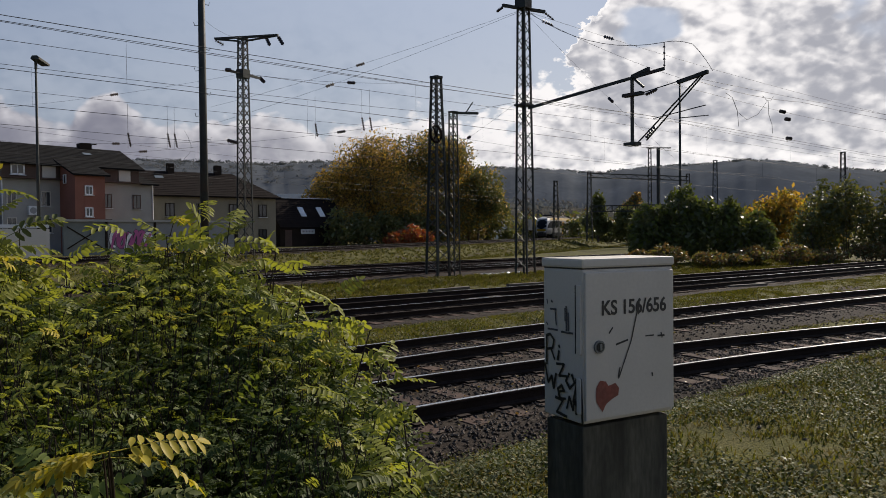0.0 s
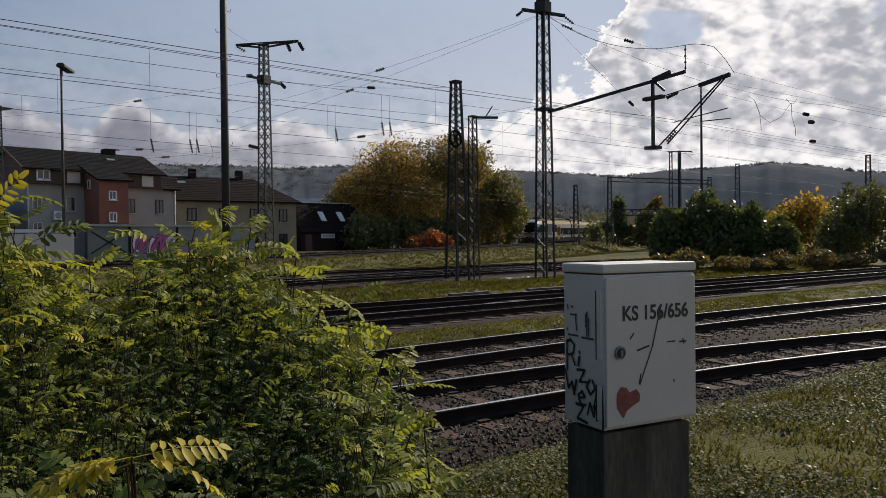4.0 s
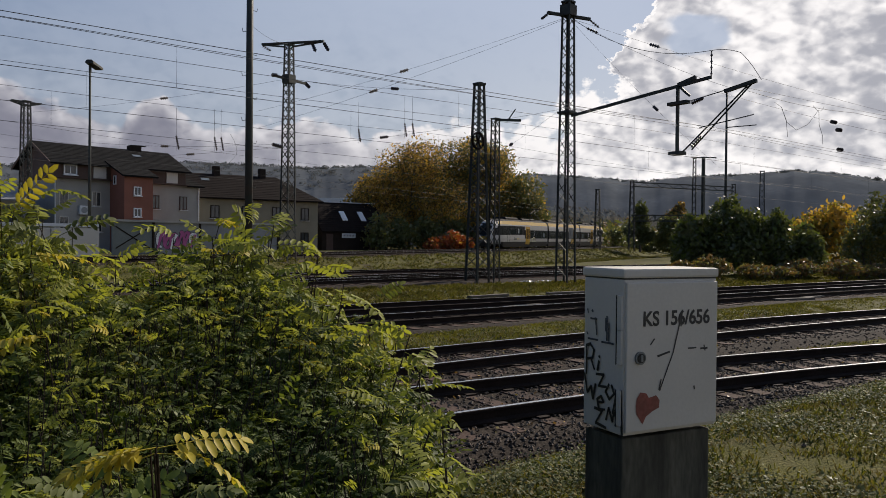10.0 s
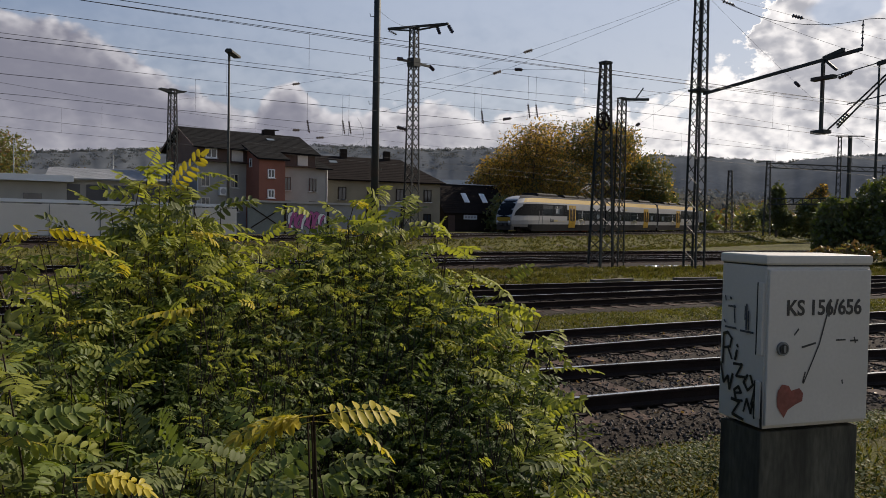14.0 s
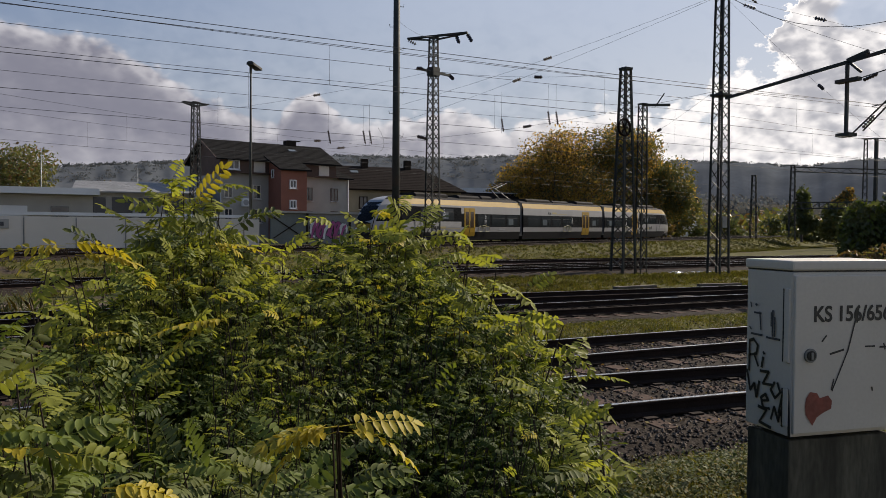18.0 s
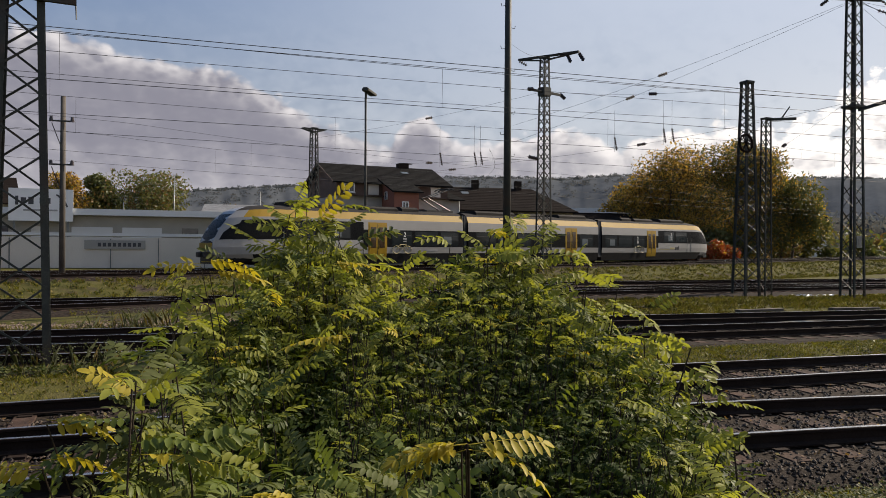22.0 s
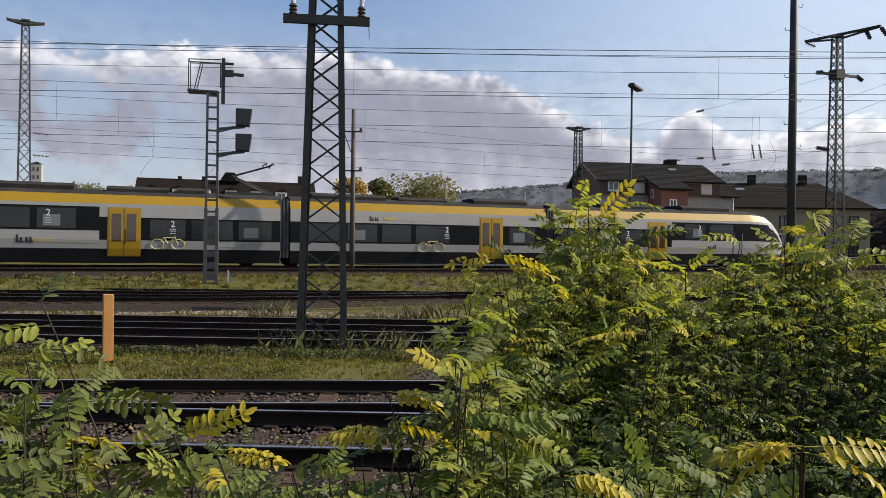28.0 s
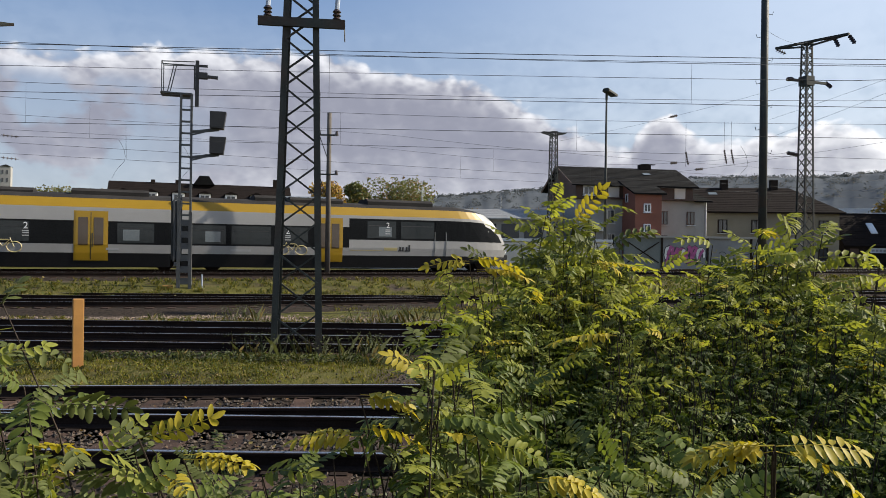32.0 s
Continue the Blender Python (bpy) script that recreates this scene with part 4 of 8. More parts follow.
M_GLASS = mat("train_glass", (0.016, 0.021, 0.023), 0.1, 0, 0.8, 0.8, 12, 0.0, spec=0.22)
# pale glass of the roof lights, and painted reflections in the train windows
M_PALE = mat("pale_reflection_and_roof_glass", (0.10, 0.12, 0.13), 0.12, 0, 0.8, 0.8, 12, 0.0)
M_DOORGLASS = mat("door_glass", (0.05, 0.03, 0.015), 0.1, 0, 0.8, 2, 12, 0.0)
M_RUBBER = mat("gangway_rubber", (0.06, 0.065, 0.07), 0.75, 0, 0.6, 3, 30, 0.1)
M_GREYPRINT = mat("grey_print", (0.30, 0.30, 0.30), 0.5, 0, 0.9, 3, 30, 0)
M_YELPRINT = mat("yellow_print", (0.36, 0.30, 0.13), 0.5, 0, 0.9, 3, 30, 0)
M_WHITEPRINT = mat("white_print", (0.7, 0.7, 0.7), 0.5, 0, 0.9, 3, 30, 0)
# height, half width, colours above this level in the low and in the raised section:
# 0 skirt, 1 white, 2 dark band, 3 yellow, 4 roof
LEVELS = [(0.16, 1.30, 0, 0), (0.82, 1.42, 1, 1), (1.23, 1.46, 2, 1), (1.66, 1.46, 2, 2), (2.32, 1.45, 1, 2), (2.79, 1.43, 1, 1), (2.95, 1.42, 3, 3), (3.38, 1.26, 4, 4), (3.55, 1.0, 4, 4), (3.65, 0.6, 4, 4), (3.67, 0.0, 4, 4)]
NX = 0.7              # the tip of the nose on the car's own x
HIGH_END = 10.35      # the raised section of an end car reaches from the cab to here


def car_body(length, nose):
    """A profile lofted along x from 0 (front) to length. nose: the front end tapers and slopes."""
    if nose:
        xs = [NX + x for x in (0.0, 0.12, 0.3, 0.6, 1.0, 1.5, 2.1, 2.8, 3.6, 4.6)] + [6.5, 8.5, HIGH_END, 12.5, 15.0, length]
    else:
        xs = list(np.linspace(0, length, 8))
    g = Geo()
    prof = LEVELS
    n = len(prof) * 2 - 1
    rows = []
    for x in xs:
        ring = []
        for side in (-1, 1):
            for z, w, _, _ in prof if side < 0 else prof[-2::-1]:
                xx, zz, ww = x, z, w
                if nose and x < NX + 4.6:
                    u = max(0.0, 1 - (x - NX) / 3.6)
                    ww = w * (1 - 0.40 * u ** 2.6)
                    xx = x + nose_back(z) * max(0.0, 1 - (x - NX) / 4.6) ** 1.15
                    zz = z - 0.16 * u ** 2 * (z / 3.8)
                    if z < 0.5:
                        zz = z + 0.42 * smooth01(NX + 2.9, NX + 1.9, x)
                ring.append((xx, side * ww, zz))
        rows.append(ring)
    fs, ms = [], []
    half = len(prof)
    for i in range(len(rows) - 1):
        for k in range(n - 1):
            fs.append((i * n + k, i * n + k + 1, (i + 1) * n + k + 1, (i + 1) * n + k))
            lev = k if k < half - 1 else (n - 2 - k)
            m = prof[lev][3 if nose and xs[i] < HIGH_END - 0.1 else 2]
            if nose and xs[i] < NX + 0.9 and m in (2, 3):
                m = 1
            if nose and xs[i] < NX + 2.0 and m == 0:
                m = 1
            ms.append(m)
        fs.append((i * n + n - 1, i * n, (i + 1) * n, (i + 1) * n + n - 1))
        ms.append(0)
    for k in range(half - 1):
        r0, r1 = n - 1 - k, n - 2 - k
        for base, back in ((0, False), ((len(rows) - 1) * n, True)):
            q = (base + k, base + r0, base + r1, base + k + 1) if k < half - 2 else (base + k, base + r0, base + k + 1)
            fs.append(q[::-1] if not back else q)
            ms.append(1 if nose and not back else 0)
    g.v, g.f, g.m = [p for r in rows for p in r], fs, ms
    return g


def nose_back(z):
    return float(np.interp(z, [0.3, 0.6, 1.05, 1.66, 2.4, 3.0, 3.38, 3.55, 3.67], [0.40, 0.25, 0.0, 0.10, 0.48, 0.98, 1.45, 1.85, 2.3]))


def cab_side(xx, z, side):
    """A point just outside the tapering cab's side, at xx along the car and height z of the full profile."""
    lo, hi = NX, NX + 4.6
    for _ in range(30):
        x = (lo + hi) / 2
        if x + nose_back(z) * max(0.0, 1 - (x - NX) / 4.6) ** 1.15 < xx:
            lo = x
        else:
            hi = x
    u = max(0.0, 1 - (x - NX) / 3.6)
    return (xx, side * (side_half_width(z) * (1 - 0.40 * u ** 2.6) + 0.016), z - 0.16 * u ** 2 * (z / 3.8))


def side_half_width(z):
    for (z0, w0, _, _), (z1, w1, _, _) in zip(LEVELS, LEVELS[1:]):
        if z0 <= z <= z1:
            return w0 + (w1 - w0) * (z - z0) / (z1 - z0)
    return 1.4


def panel(g, x0, x1, z0, z1, side, out=0.006, th=0.02):
    """A thin plate lying on the car's side and following its curve."""
    zs = [z0] + [l[0] for l in LEVELS if z0 + 0.01 < l[0] < z1 - 0.01] + [z1]
    n = len(zs)
    vs = [(x, side * (side_half_width(z) + out - d), z) for d in (0, th) for x in (x0, x1) for z in zs]
    fs = []
    for i in range(n - 1):
        fs += [(i, n + i, n + i + 1, i + 1), (2 * n + i, i, i + 1, 2 * n + i + 1), (n + i, 3 * n + i, 3 * n + i + 1, n + i + 1)]
    fs += [(0, 2 * n, 3 * n, n), (n - 1, 2 * n - 1, 4 * n - 1, 3 * n - 1)]
    g.add(vs, fs)


def make_car(kind, label, raised=False):
    """kind: 'end' with a driver's cab at x = 0, or 'middle'."""
    L = 18.75 if kind == "end" else 14.8
    car = thing("railcar", label, "train car", "cars of the passenger train")
    body = part("body", car_body(L, kind == "end"), [M_TSKIRT, M_TWHITE, M_TDARK, M_TYEL, M_TROOF], car, "white body with yellow cantrail and dark window band")
    doors = [10.76] if kind == "end" else [10.62]
    for x in doors:
        for s in (-1, 1):
            g = Geo()
            panel(g, x - 0.06, x + 1.40, 0.46, 2.78, s, 0.004, 0.03)
            fr = part("door_frame", g, M_TYEL, car, "yellow door surround")
            for k in range(2):
                g = Geo()
                panel(g, x + 0.02 + 0.66 * k, x + 0.65 + 0.66 * k, 0.50, 2.72, s, 0.018, 0.04)
                dl = part("door_leaf", g, M_TYEL, car, "yellow sliding door leaf")
                g = Geo()
                panel(g, x + 0.13 + 0.66 * k, x + 0.54 + 0.66 * k, 1.18, 2.48, s, 0.024, 0.04)
                part("door_window", g, M_DOORGLASS, dl)
            g = Geo()
            panel(g, x + 0.652, x + 0.678, 0.50, 2.72, s, 0.022, 0.04)
            part("door_seal", g, M_BLACK, fr)
            g = Geo()
            panel(g, x + 0.71, x + 0.75, 1.1, 1.75, s, 0.035, 0.05)
            part("grab_bar", g, M_BLACK, fr)
    # windows, each pane its own, some with a pale reflection painted on
    gaps = [(d - 0.25, d + 1.8) for d in doors]
    x = 5.5 if kind == "end" else 0.75
    k = 0
    while x + 1.5 < L - 0.4:
        w = 1.62 if k % 3 else 1.95
        if any(x < b and x + w > a for a, b in gaps):
            x = max(b for a, b in gaps if x < b and x + w > a)
            continue
        for s in (-1, 1):
            g = Geo()
            up = 0.44 if kind == "end" and x < HIGH_END else 0.0
            panel(g, x, x + w, 1.32 + up, 2.24 + up, s, 0.007)
            wd = part("window", g, M_GLASS, car)
            g = Geo()
            panel(g, x + 0.08, x + w - 0.08, 1.98 + up, 2.01 + up, s, 0.010)
            part("transom", g, M_BLACK, wd)
            if k % 3 == 1:
                g = Geo()
                panel(g, x + 0.25, x + w * 0.6, 1.42 + up, 1.94 + up, s, 0.0095)
                part("window_reflection_pane", g, M_PALE, wd, "pale patch painted as a reflection in the window")
        x += w + 0.28
        k += 1
    # grey lower covers, lettering as plain marks, bicycle and wheelchair symbols
    for s in (-1, 1):
        for xx in ([12.9] if kind == "end" else [7.2]):
            g = Geo()
            for c in (xx, xx + 0.95):
                ring = [(c + 0.3 * math.cos(a), s * (side_half_width(1.2) + 0.008), 1.06 + 0.24 * math.sin(a)) for a in np.linspace(0, 2 * math.pi, 17)]
                g.tube(ring, 0.022, 4, cap=False)
            for p, q in (((xx, 1.06), (xx + 0.3, 1.38)), ((xx + 0.3, 1.38), (xx + 0.78, 1.38)), ((xx + 0.95, 1.06), (xx + 0.78, 1.46)), ((xx + 0.3, 1.38), (xx + 0.48, 1.08)), ((xx + 0.48, 1.08), (xx + 0.78, 1.38))):
                g.tube([(a, s * (side_half_width(min(b, 1.6)) + 0.010), b) for a, b in (p, q)], 0.02, 4)
            part("bicycle_symbol", g, M_YELPRINT, car, "pale bicycle outline")
        for xx in ((8.2, 13.6) if kind == "end" else (8.6,)):
            cu = bpy.data.curves.new("class_number", "FONT")
            cu.body, cu.size, cu.extrude, cu.align_x = "2", 0.42, 0.001, "CENTER"
            cu.materials.append(M_WHITEPRINT)
            to = new("class_number", cu)
            to.parent = car
            up = 0.42 if kind == "end" and xx < HIGH_END else 0.0
            to.matrix_basis = pose(xx, s * (side_half_width(2.1) + 0.014), 1.90 + up, 90, 0, 0 if s < 0 else 180)
            g = Geo()
            for zz in (1.77 + up, 1.68 + up, 1.56 + up):
                panel(g, xx - 0.14, xx + 0.14, zz, zz + 0.05, s, 0.012)
            part("pictograms", g, M_GREYPRINT, car)
    # the operator's mark: two dark letters and a pale bar
    for s in (-1, 1):
        for xx, zz, sz in ([(6.9, 1.06, 0.50)] if kind == "end" else [(4.2, 2.45, 0.36)]):
            g = Geo()
            for k, dx_ in enumerate((0.0, 0.16, 0.38, 0.54)):
                panel(g, xx + dx_ * sz * 2, xx + (dx_ + 0.10) * sz * 2, zz, zz + sz * (0.72 if k == 0 else 0.5), s, 0.010)
                panel(g, xx + dx_ * sz * 2, xx + (dx_ + 0.16) * sz * 2, zz, zz + sz * 0.12, s, 0.0105)
            part("fleet_mark", g, M_BLACK, car, "dark fleet mark of short strokes")
            g = Geo()
            panel(g, xx + 0.75, xx + 1.5, zz + 0.04, zz + 0.2, s, 0.009)
            panel(g, xx + 1.6, xx + 3.4, zz + 0.02, zz + 0.05, s, 0.009)
            part("pale_lettering_bar", g, M_YELPRINT, car)
        g = Geo()
        panel(g, L - 3.3, L - 2.3, 0.96, 1.07, s, 0.009)
        part("grey_lettering_bar", g, M_GREYPRINT, car)
    # roof equipment
    for a, b, h, w in (((5.4, 9.2, 3.90, 1.9), (10.6, 13.4, 3.84, 2.0), (13.8, 15.2, 3.88, 1.8)) if kind == "end" else ((1.2, 5.2, 3.86, 2.0), (6.0, 8.8, 3.82, 1.7), (10.4, 13.8, 3.88, 1.9))):
        g = Geo()
        g.prism([(-w / 2, 3.4), (w / 2, 3.4), (w / 2, h - 0.14), (w / 2 - 0.25, h), (-w / 2 + 0.25, h), (-w / 2, h - 0.14)], Matrix.Translation((a, 0, 0)) @ Matrix.Rotation(radians(90), 4, "Z") @ Matrix.Rotation(radians(90), 4, "X"), b - a)
        rb = part("roof_unit", g, M_TROOF, car, "grey roof equipment box")
        for xx in np.arange(a + 0.3, b - 0.2, 0.5):
            g = Geo()
            g.box((xx, 0, h + 0.004), (0.05, w - 0.6, 0.03))
            part("cover_rib", g, M_TROOF, rb)
    # running gear: bogies with wheels
    for bx in ([3.4, L - 0.4] if kind == "end" else []):
        g = Geo()
        for s in (-1, 1):
            g.box((bx, s * 1.0, 0.55), (3.0, 0.16, 0.28))
            g.box((bx, s * 1.0, 0.42), (0.7, 0.2, 0.3))
        g.box((bx, 0, 0.6), (0.6, 2.0, 0.3))
        bg_ = part("bogie", g, M_TSKIRT, car)
        for dx_ in (-1.15, 1.15):
            for s in (-1, 1):
                g = Geo()
                g.tube([(bx + dx_, s * 0.70, 0.42), (bx + dx_, s * 0.83, 0.42)], 0.42, 18)
                g.tube([(bx + dx_, s * 0.66, 0.42), (bx + dx_, s * 0.70, 0.42)], 0.45, 18)
                part("wheel", g, M_RUST, bg_)
    a, b = (5.6, 16.4) if kind == "end" else (1.8, 13.2)
    for xx in np.arange(a + 0.6, b, 1.9):
        g = Geo()
        g.box((xx, 0, 0.40), (1.5, 2.4, 0.36))
        part("underfloor_box", g, M_TSKIRT, car)
    if kind == "end":
        # windscreen, side cab glass, lamps, coupler
        g = Geo()
        ws = []
        for z in np.linspace(1.5, 3.2, 6):
            w = side_half_width(z) * 0.60 * 0.96
            ws.append([(NX + nose_back(z) + 0.03 * (y / w) ** 2 - 0.03, y, z - 0.16 * z / 3.8) for y in np.linspace(-w, w, 7)])
        for r0, r1 in zip(ws, ws[1:]):
            for i in range(6):
                g.add([r0[i], r0[i + 1], r1[i + 1], r1[i]], [(0, 1, 2, 3)])
        part("windscreen", g, M_TDARK, car, "dark sloping windscreen", smooth=True)
        for s in (-1, 1):
            g = Geo()
            w = lambda z: side_half_width(z) + 0.012
            outline = [(1.05, 1.68), (1.30, 2.10), (1.80, 2.46), (2.55, 2.72), (3.3, 2.79)]
            low_ = [cab_side(x, 1.68, s) for x in (1.05, 1.30, 1.80, 2.55, 3.3)]
            top_ = [cab_side(x, z, s) for x, z in outline]
            n_ = len(low_)
            g.add(low_ + top_ + [(5.4, s * w(1.7), 1.66), (5.4, s * w(2.75), 2.79)], [(i, i + 1, n_ + i + 1, n_ + i) for i in range(n_ - 1)] + [(n_ - 1, 2 * n_, 2 * n_ + 1, 2 * n_ - 1)])
            part("cab_side_window", g, M_TDARK, car)
        for s in (-1, 1):
            for xx in (4.75, 5.42):
                g = Geo()
                panel(g, xx, xx + 0.04, 0.85, 2.15, s, 0.02, 0.04)
                part("cab_handrail", g, M_GALV, car)
        for s in (-1, 1):
            g = Geo()
            g.tube([(NX + 0.06, s * 0.66, 1.05), (NX - 0.04, s * 0.64, 1.05)], 0.10, 12)
            part("headlight", g, M_WHITEPRINT, car, "round headlight")
        g = Geo()
        g.box((NX + 0.10, 0, 1.26), (0.24, 1.5, 0.36))
        part("nose_panel", g, M_TYEL, car, "yellow nose panel")
        g = Geo()
        g.box((NX + 0.35, 0, 0.52), (0.6, 1.6, 0.5))
        g.box((NX - 0.05, 0, 0.78), (0.5, 0.9, 0.30))
        g.box((NX - 0.35, 0, 0.80), (0.25, 0.34, 0.26))
        part("coupler", g, M_BLACK, car, "black automatic coupler", bevel=0.03)
    else:
        for a, s in ((0, -1), (L, 1)):
            for k in range(6):
                g = Geo()
                xx = a + s * (0.06 + 0.085 * k)
                w = 1.36 if k % 2 else 1.28
                g.box((xx, 0, 1.95), (0.08, w * 2, 3.0 if k % 2 else 2.86))
                part("bellows_fold", g, M_RUBBER, car, "grey rubber gangway fold")
    if raised:
        g = Geo()
        for y in (-0.5, 0.5):
            g.tube([(L - 0.3, y, 3.72), (L - 2.3, y * 0.7, 4.6)], 0.045, 6)
            g.tube([(L - 2.3, y * 0.6, 4.6), (L - 0.3, y * 0.5, 5.25)], 0.035, 6)
        for dx_ in (0.0, 0.35):
            g.tube([(L - 0.3 - dx_, -0.85, 5.20), (L - 0.3 - dx_, -0.6, 5.3), (L - 0.3 - dx_, 0.6, 5.3), (L - 0.3 - dx_, 0.85, 5.20)], 0.035, 6)
        g.box((L - 1.4, 0, 3.72), (2.4, 1.2, 0.12))
        part("pantograph", g, M_BLACK, car, "raised black pantograph")
    return car, L


front_car, LE = make_car("end", "leading railcar, white with yellow cantrail and raised pantograph", True)
middle_car, LM = make_car("middle", "middle railcar, white with yellow cantrail and yellow doors")
rear_car, _ = make_car("end", "trailing railcar with rounded white nose and yellow doors")


def motions():
    """The train runs along the curved main track; s of its nose by time."""
    ts = [0, 3, 6, 8, 9, 10.5, 12, 13, 16.5, 19, 20, 23, 24, 28, 30, 32]
    ss = [102.8, 89.5, 78.6, 70.8, 67.0, 60.6, 52.2, 46.2, 28.2, 14.8, 9.8, -5.3, -10.7, -29.7, -39.25, -49.0]
    gap = 0.5
    for car, s0, s1, flip in ((front_car, 1.6, LE, False), (middle_car, LE + gap, LE + gap + LM, False), (rear_car, LE + 2 * gap + LM, 2 * LE + 2 * gap + LM, True)):
        rows = []
        for t in np.arange(0, 32.01, 0.5):
            s = float(np.interp(t, ts, ss))
            a, b = main_at(s + s0), main_at(s + s1 - (1.6 if flip else 0))
            th = math.atan2(b[1] - a[1], b[0] - a[0])
            pitch = math.atan2(b[2] - a[2], math.dist(a[:2], b[:2]))
            back = 1.6 if car is front_car else 0.0
            if flip:
                e = (b[0] + math.cos(th) * 1.6, b[1] + math.sin(th) * 1.6)
                m = Matrix.Translation((e[0], e[1], b[2])) @ Matrix.Rotation(th + math.pi, 4, "Z") @ Matrix.Rotation(pitch, 4, "Y")
            else:
                m = Matrix.Translation((a[0] - math.cos(th) * back, a[1] - math.sin(th) * back, a[2])) @ Matrix.Rotation(th, 4, "Z") @ Matrix.Rotation(-pitch, 4, "Y")
            rows.append((float(t), m))
        walk(car, rows)


# ---- buildings ----
M_PLGREY = mat("render_grey", (0.34, 0.33, 0.305), 0.85, 0, 0.8, 0.6, 20, 0.15)
M_PLRED = mat("render_brick_red", (0.25, 0.095, 0.062), 0.85, 0, 0.8, 0.6, 20, 0.15)
M_PLYEL = mat("render_dull_yellow", (0.24, 0.21, 0.15), 0.85, 0, 0.8, 0.6, 20, 0.15)
M_CLAD = mat("brown_cladding", (0.085, 0.048, 0.034), 0.75, 0, 0.7, 1.0, 20, 0.15)
M_TILE = mat("roof_tile_dark", (0.014, 0.0135, 0.013), 0.95, 0, 0.7, 1.0, 12, 0.3, spec=0.05)
M_TILEBR = mat("roof_tile_brown", (0.016, 0.012, 0.0105), 0.95, 0, 0.7, 1.0, 12, 0.3, spec=0.06)
M_WHITEP = mat("white_paint", (0.74, 0.74, 0.74), 0.5, 0, 0.9, 1.0, 20, 0.05)
M_PANE = mat("window_pane", (0.03, 0.035, 0.04), 0.08, 0, 0.8, 1.0, 8, 0)
M_FASCIA = mat("white_fascia", (0.62, 0.63, 0.64), 0.6, 0, 0.9, 0.4, 15, 0.1)
M_PANELWALL = mat("grey_white_wall", (0.60, 0.555, 0.49), 0.75, 0, 0.85, 0.35, 15, 0.1, stain=(0.48, 0.44, 0.38))
M_SHED = mat("shed_grey_green", (0.17, 0.19, 0.18), 0.8, 0, 0.7, 0.6, 15, 0.1)
M_SHED2 = mat("wall_concrete_grey", (0.24, 0.245, 0.25), 0.85, 0, 0.75, 0.6, 15, 0.15)
M_DARKWOOD = mat("dark_boards", (0.034, 0.026, 0.021), 0.9, 0, 0.7, 1.0, 20, 0.2, spec=0.05)
M_PINK = mat("pink_spray", (0.42, 0.09, 0.26), 0.6, 0, 0.8, 1.5, 20, 0)
M_OCHRE = mat("ochre_spray", (0.30, 0.24, 0.10), 0.6, 0, 0.8, 1.5, 20, 0)
M_LOGO = mat("sign_dark_print", (0.05, 0.05, 0.06), 0.6, 0, 0.8, 3, 20, 0)
M_RED = mat("bus_red", (0.145, 0.012, 0.016), 0.35, 0, 0.85, 0.8, 20, 0.02, coat=0.3)


def add_window(parent, x, y, z, w, h, frame_mat=None, fr=0.09, sill=True, name="window"):
    """A window set on a wall that faces -y of its house; x, z its middle."""
    frame_mat = frame_mat or M_WHITEP
    g = Geo()
    for a, b, c, d in ((-w / 2, -w / 2 + fr, -h / 2, h / 2), (w / 2 - fr, w / 2, -h / 2, h / 2), (-w / 2, w / 2, h / 2 - fr, h / 2), (-w / 2, w / 2, -h / 2, -h / 2 + fr), (-fr / 3, fr / 3, -h / 2, h / 2)):
        g.box((x + (a + b) / 2, y - 0.03, z + (c + d) / 2), (b - a, 0.1, d - c))
    wd = part(name, g, frame_mat, parent)
    for sx in (-1, 1):
        g = Geo()
        g.box((x + sx * w / 4, y - 0.02, z), (w / 2 - fr, 0.05, h - 2 * fr + 0.02))
        part("pane", g, M_PANE, wd)
    if sill:
        g = Geo()
        g.box((x, y - 0.08, z - h / 2 - 0.04), (w + 0.15, 0.2, 0.05))
        part("sill", g, M_FASCIA, wd)
    return wd


def gable_roof(parent, x0, x1, y0, y1, ze, zr, over=0.4, material=None, name="roof", ridge=None, hip=0.0):
    """Two tiled slopes with the ridge along x, laid in courses."""
    material = material or M_TILE
    ym = (y0 + y1) / 2 if ridge is None else ridge
    for s, ye in ((-1, y0 - over), (1, y1 + over)):
        n = 14
        rows = []
        for i in range(n):
            for u, lift in ((i / n, 0.018), ((i + 1) / n, 0.0)):
                y_, z_, c_ = ye + (ym - ye) * u, ze + (zr - ze) * u, hip * u
                rows.append(((x0 - over, y_, z_ + lift), (x1 + over - c_, y_, z_ + lift)))
        rows.append(((x0 - over, ym, zr - 0.14), (x1 + over - hip, ym, zr - 0.14)))
        rows.append(((x0 - over, ye, ze - 0.12), (x1 + over, ye, ze - 0.12)))
        g = Geo()
        m = len(rows)
        g.add([p for r in rows for p in r], [(2 * i, 2 * i + 1, 2 * ((i + 1) % m) + 1, 2 * ((i + 1) % m)) for i in range(m)])
        part(name, g, material, parent)


def wall_box(parent, x0, x1, y0, y1, z0, z1, material, name="wall", gable=None):
    g = Geo()
    g.box(((x0 + x1) / 2, (y0 + y1) / 2, (z0 + z1) / 2), (x1 - x0, y1 - y0, z1 - z0))
    if gable:
        ym = (y0 + y1) / 2
        g.add([(x0, y0, z1), (x0, y1, z1), (x0, ym, gable), (x1, y0, z1), (x1, y1, z1), (x1, ym, gable)], [(0, 2, 1), (3, 4, 5), (0, 3, 5, 2), (1, 2, 5, 4)])
    return part(name, g, material, parent)


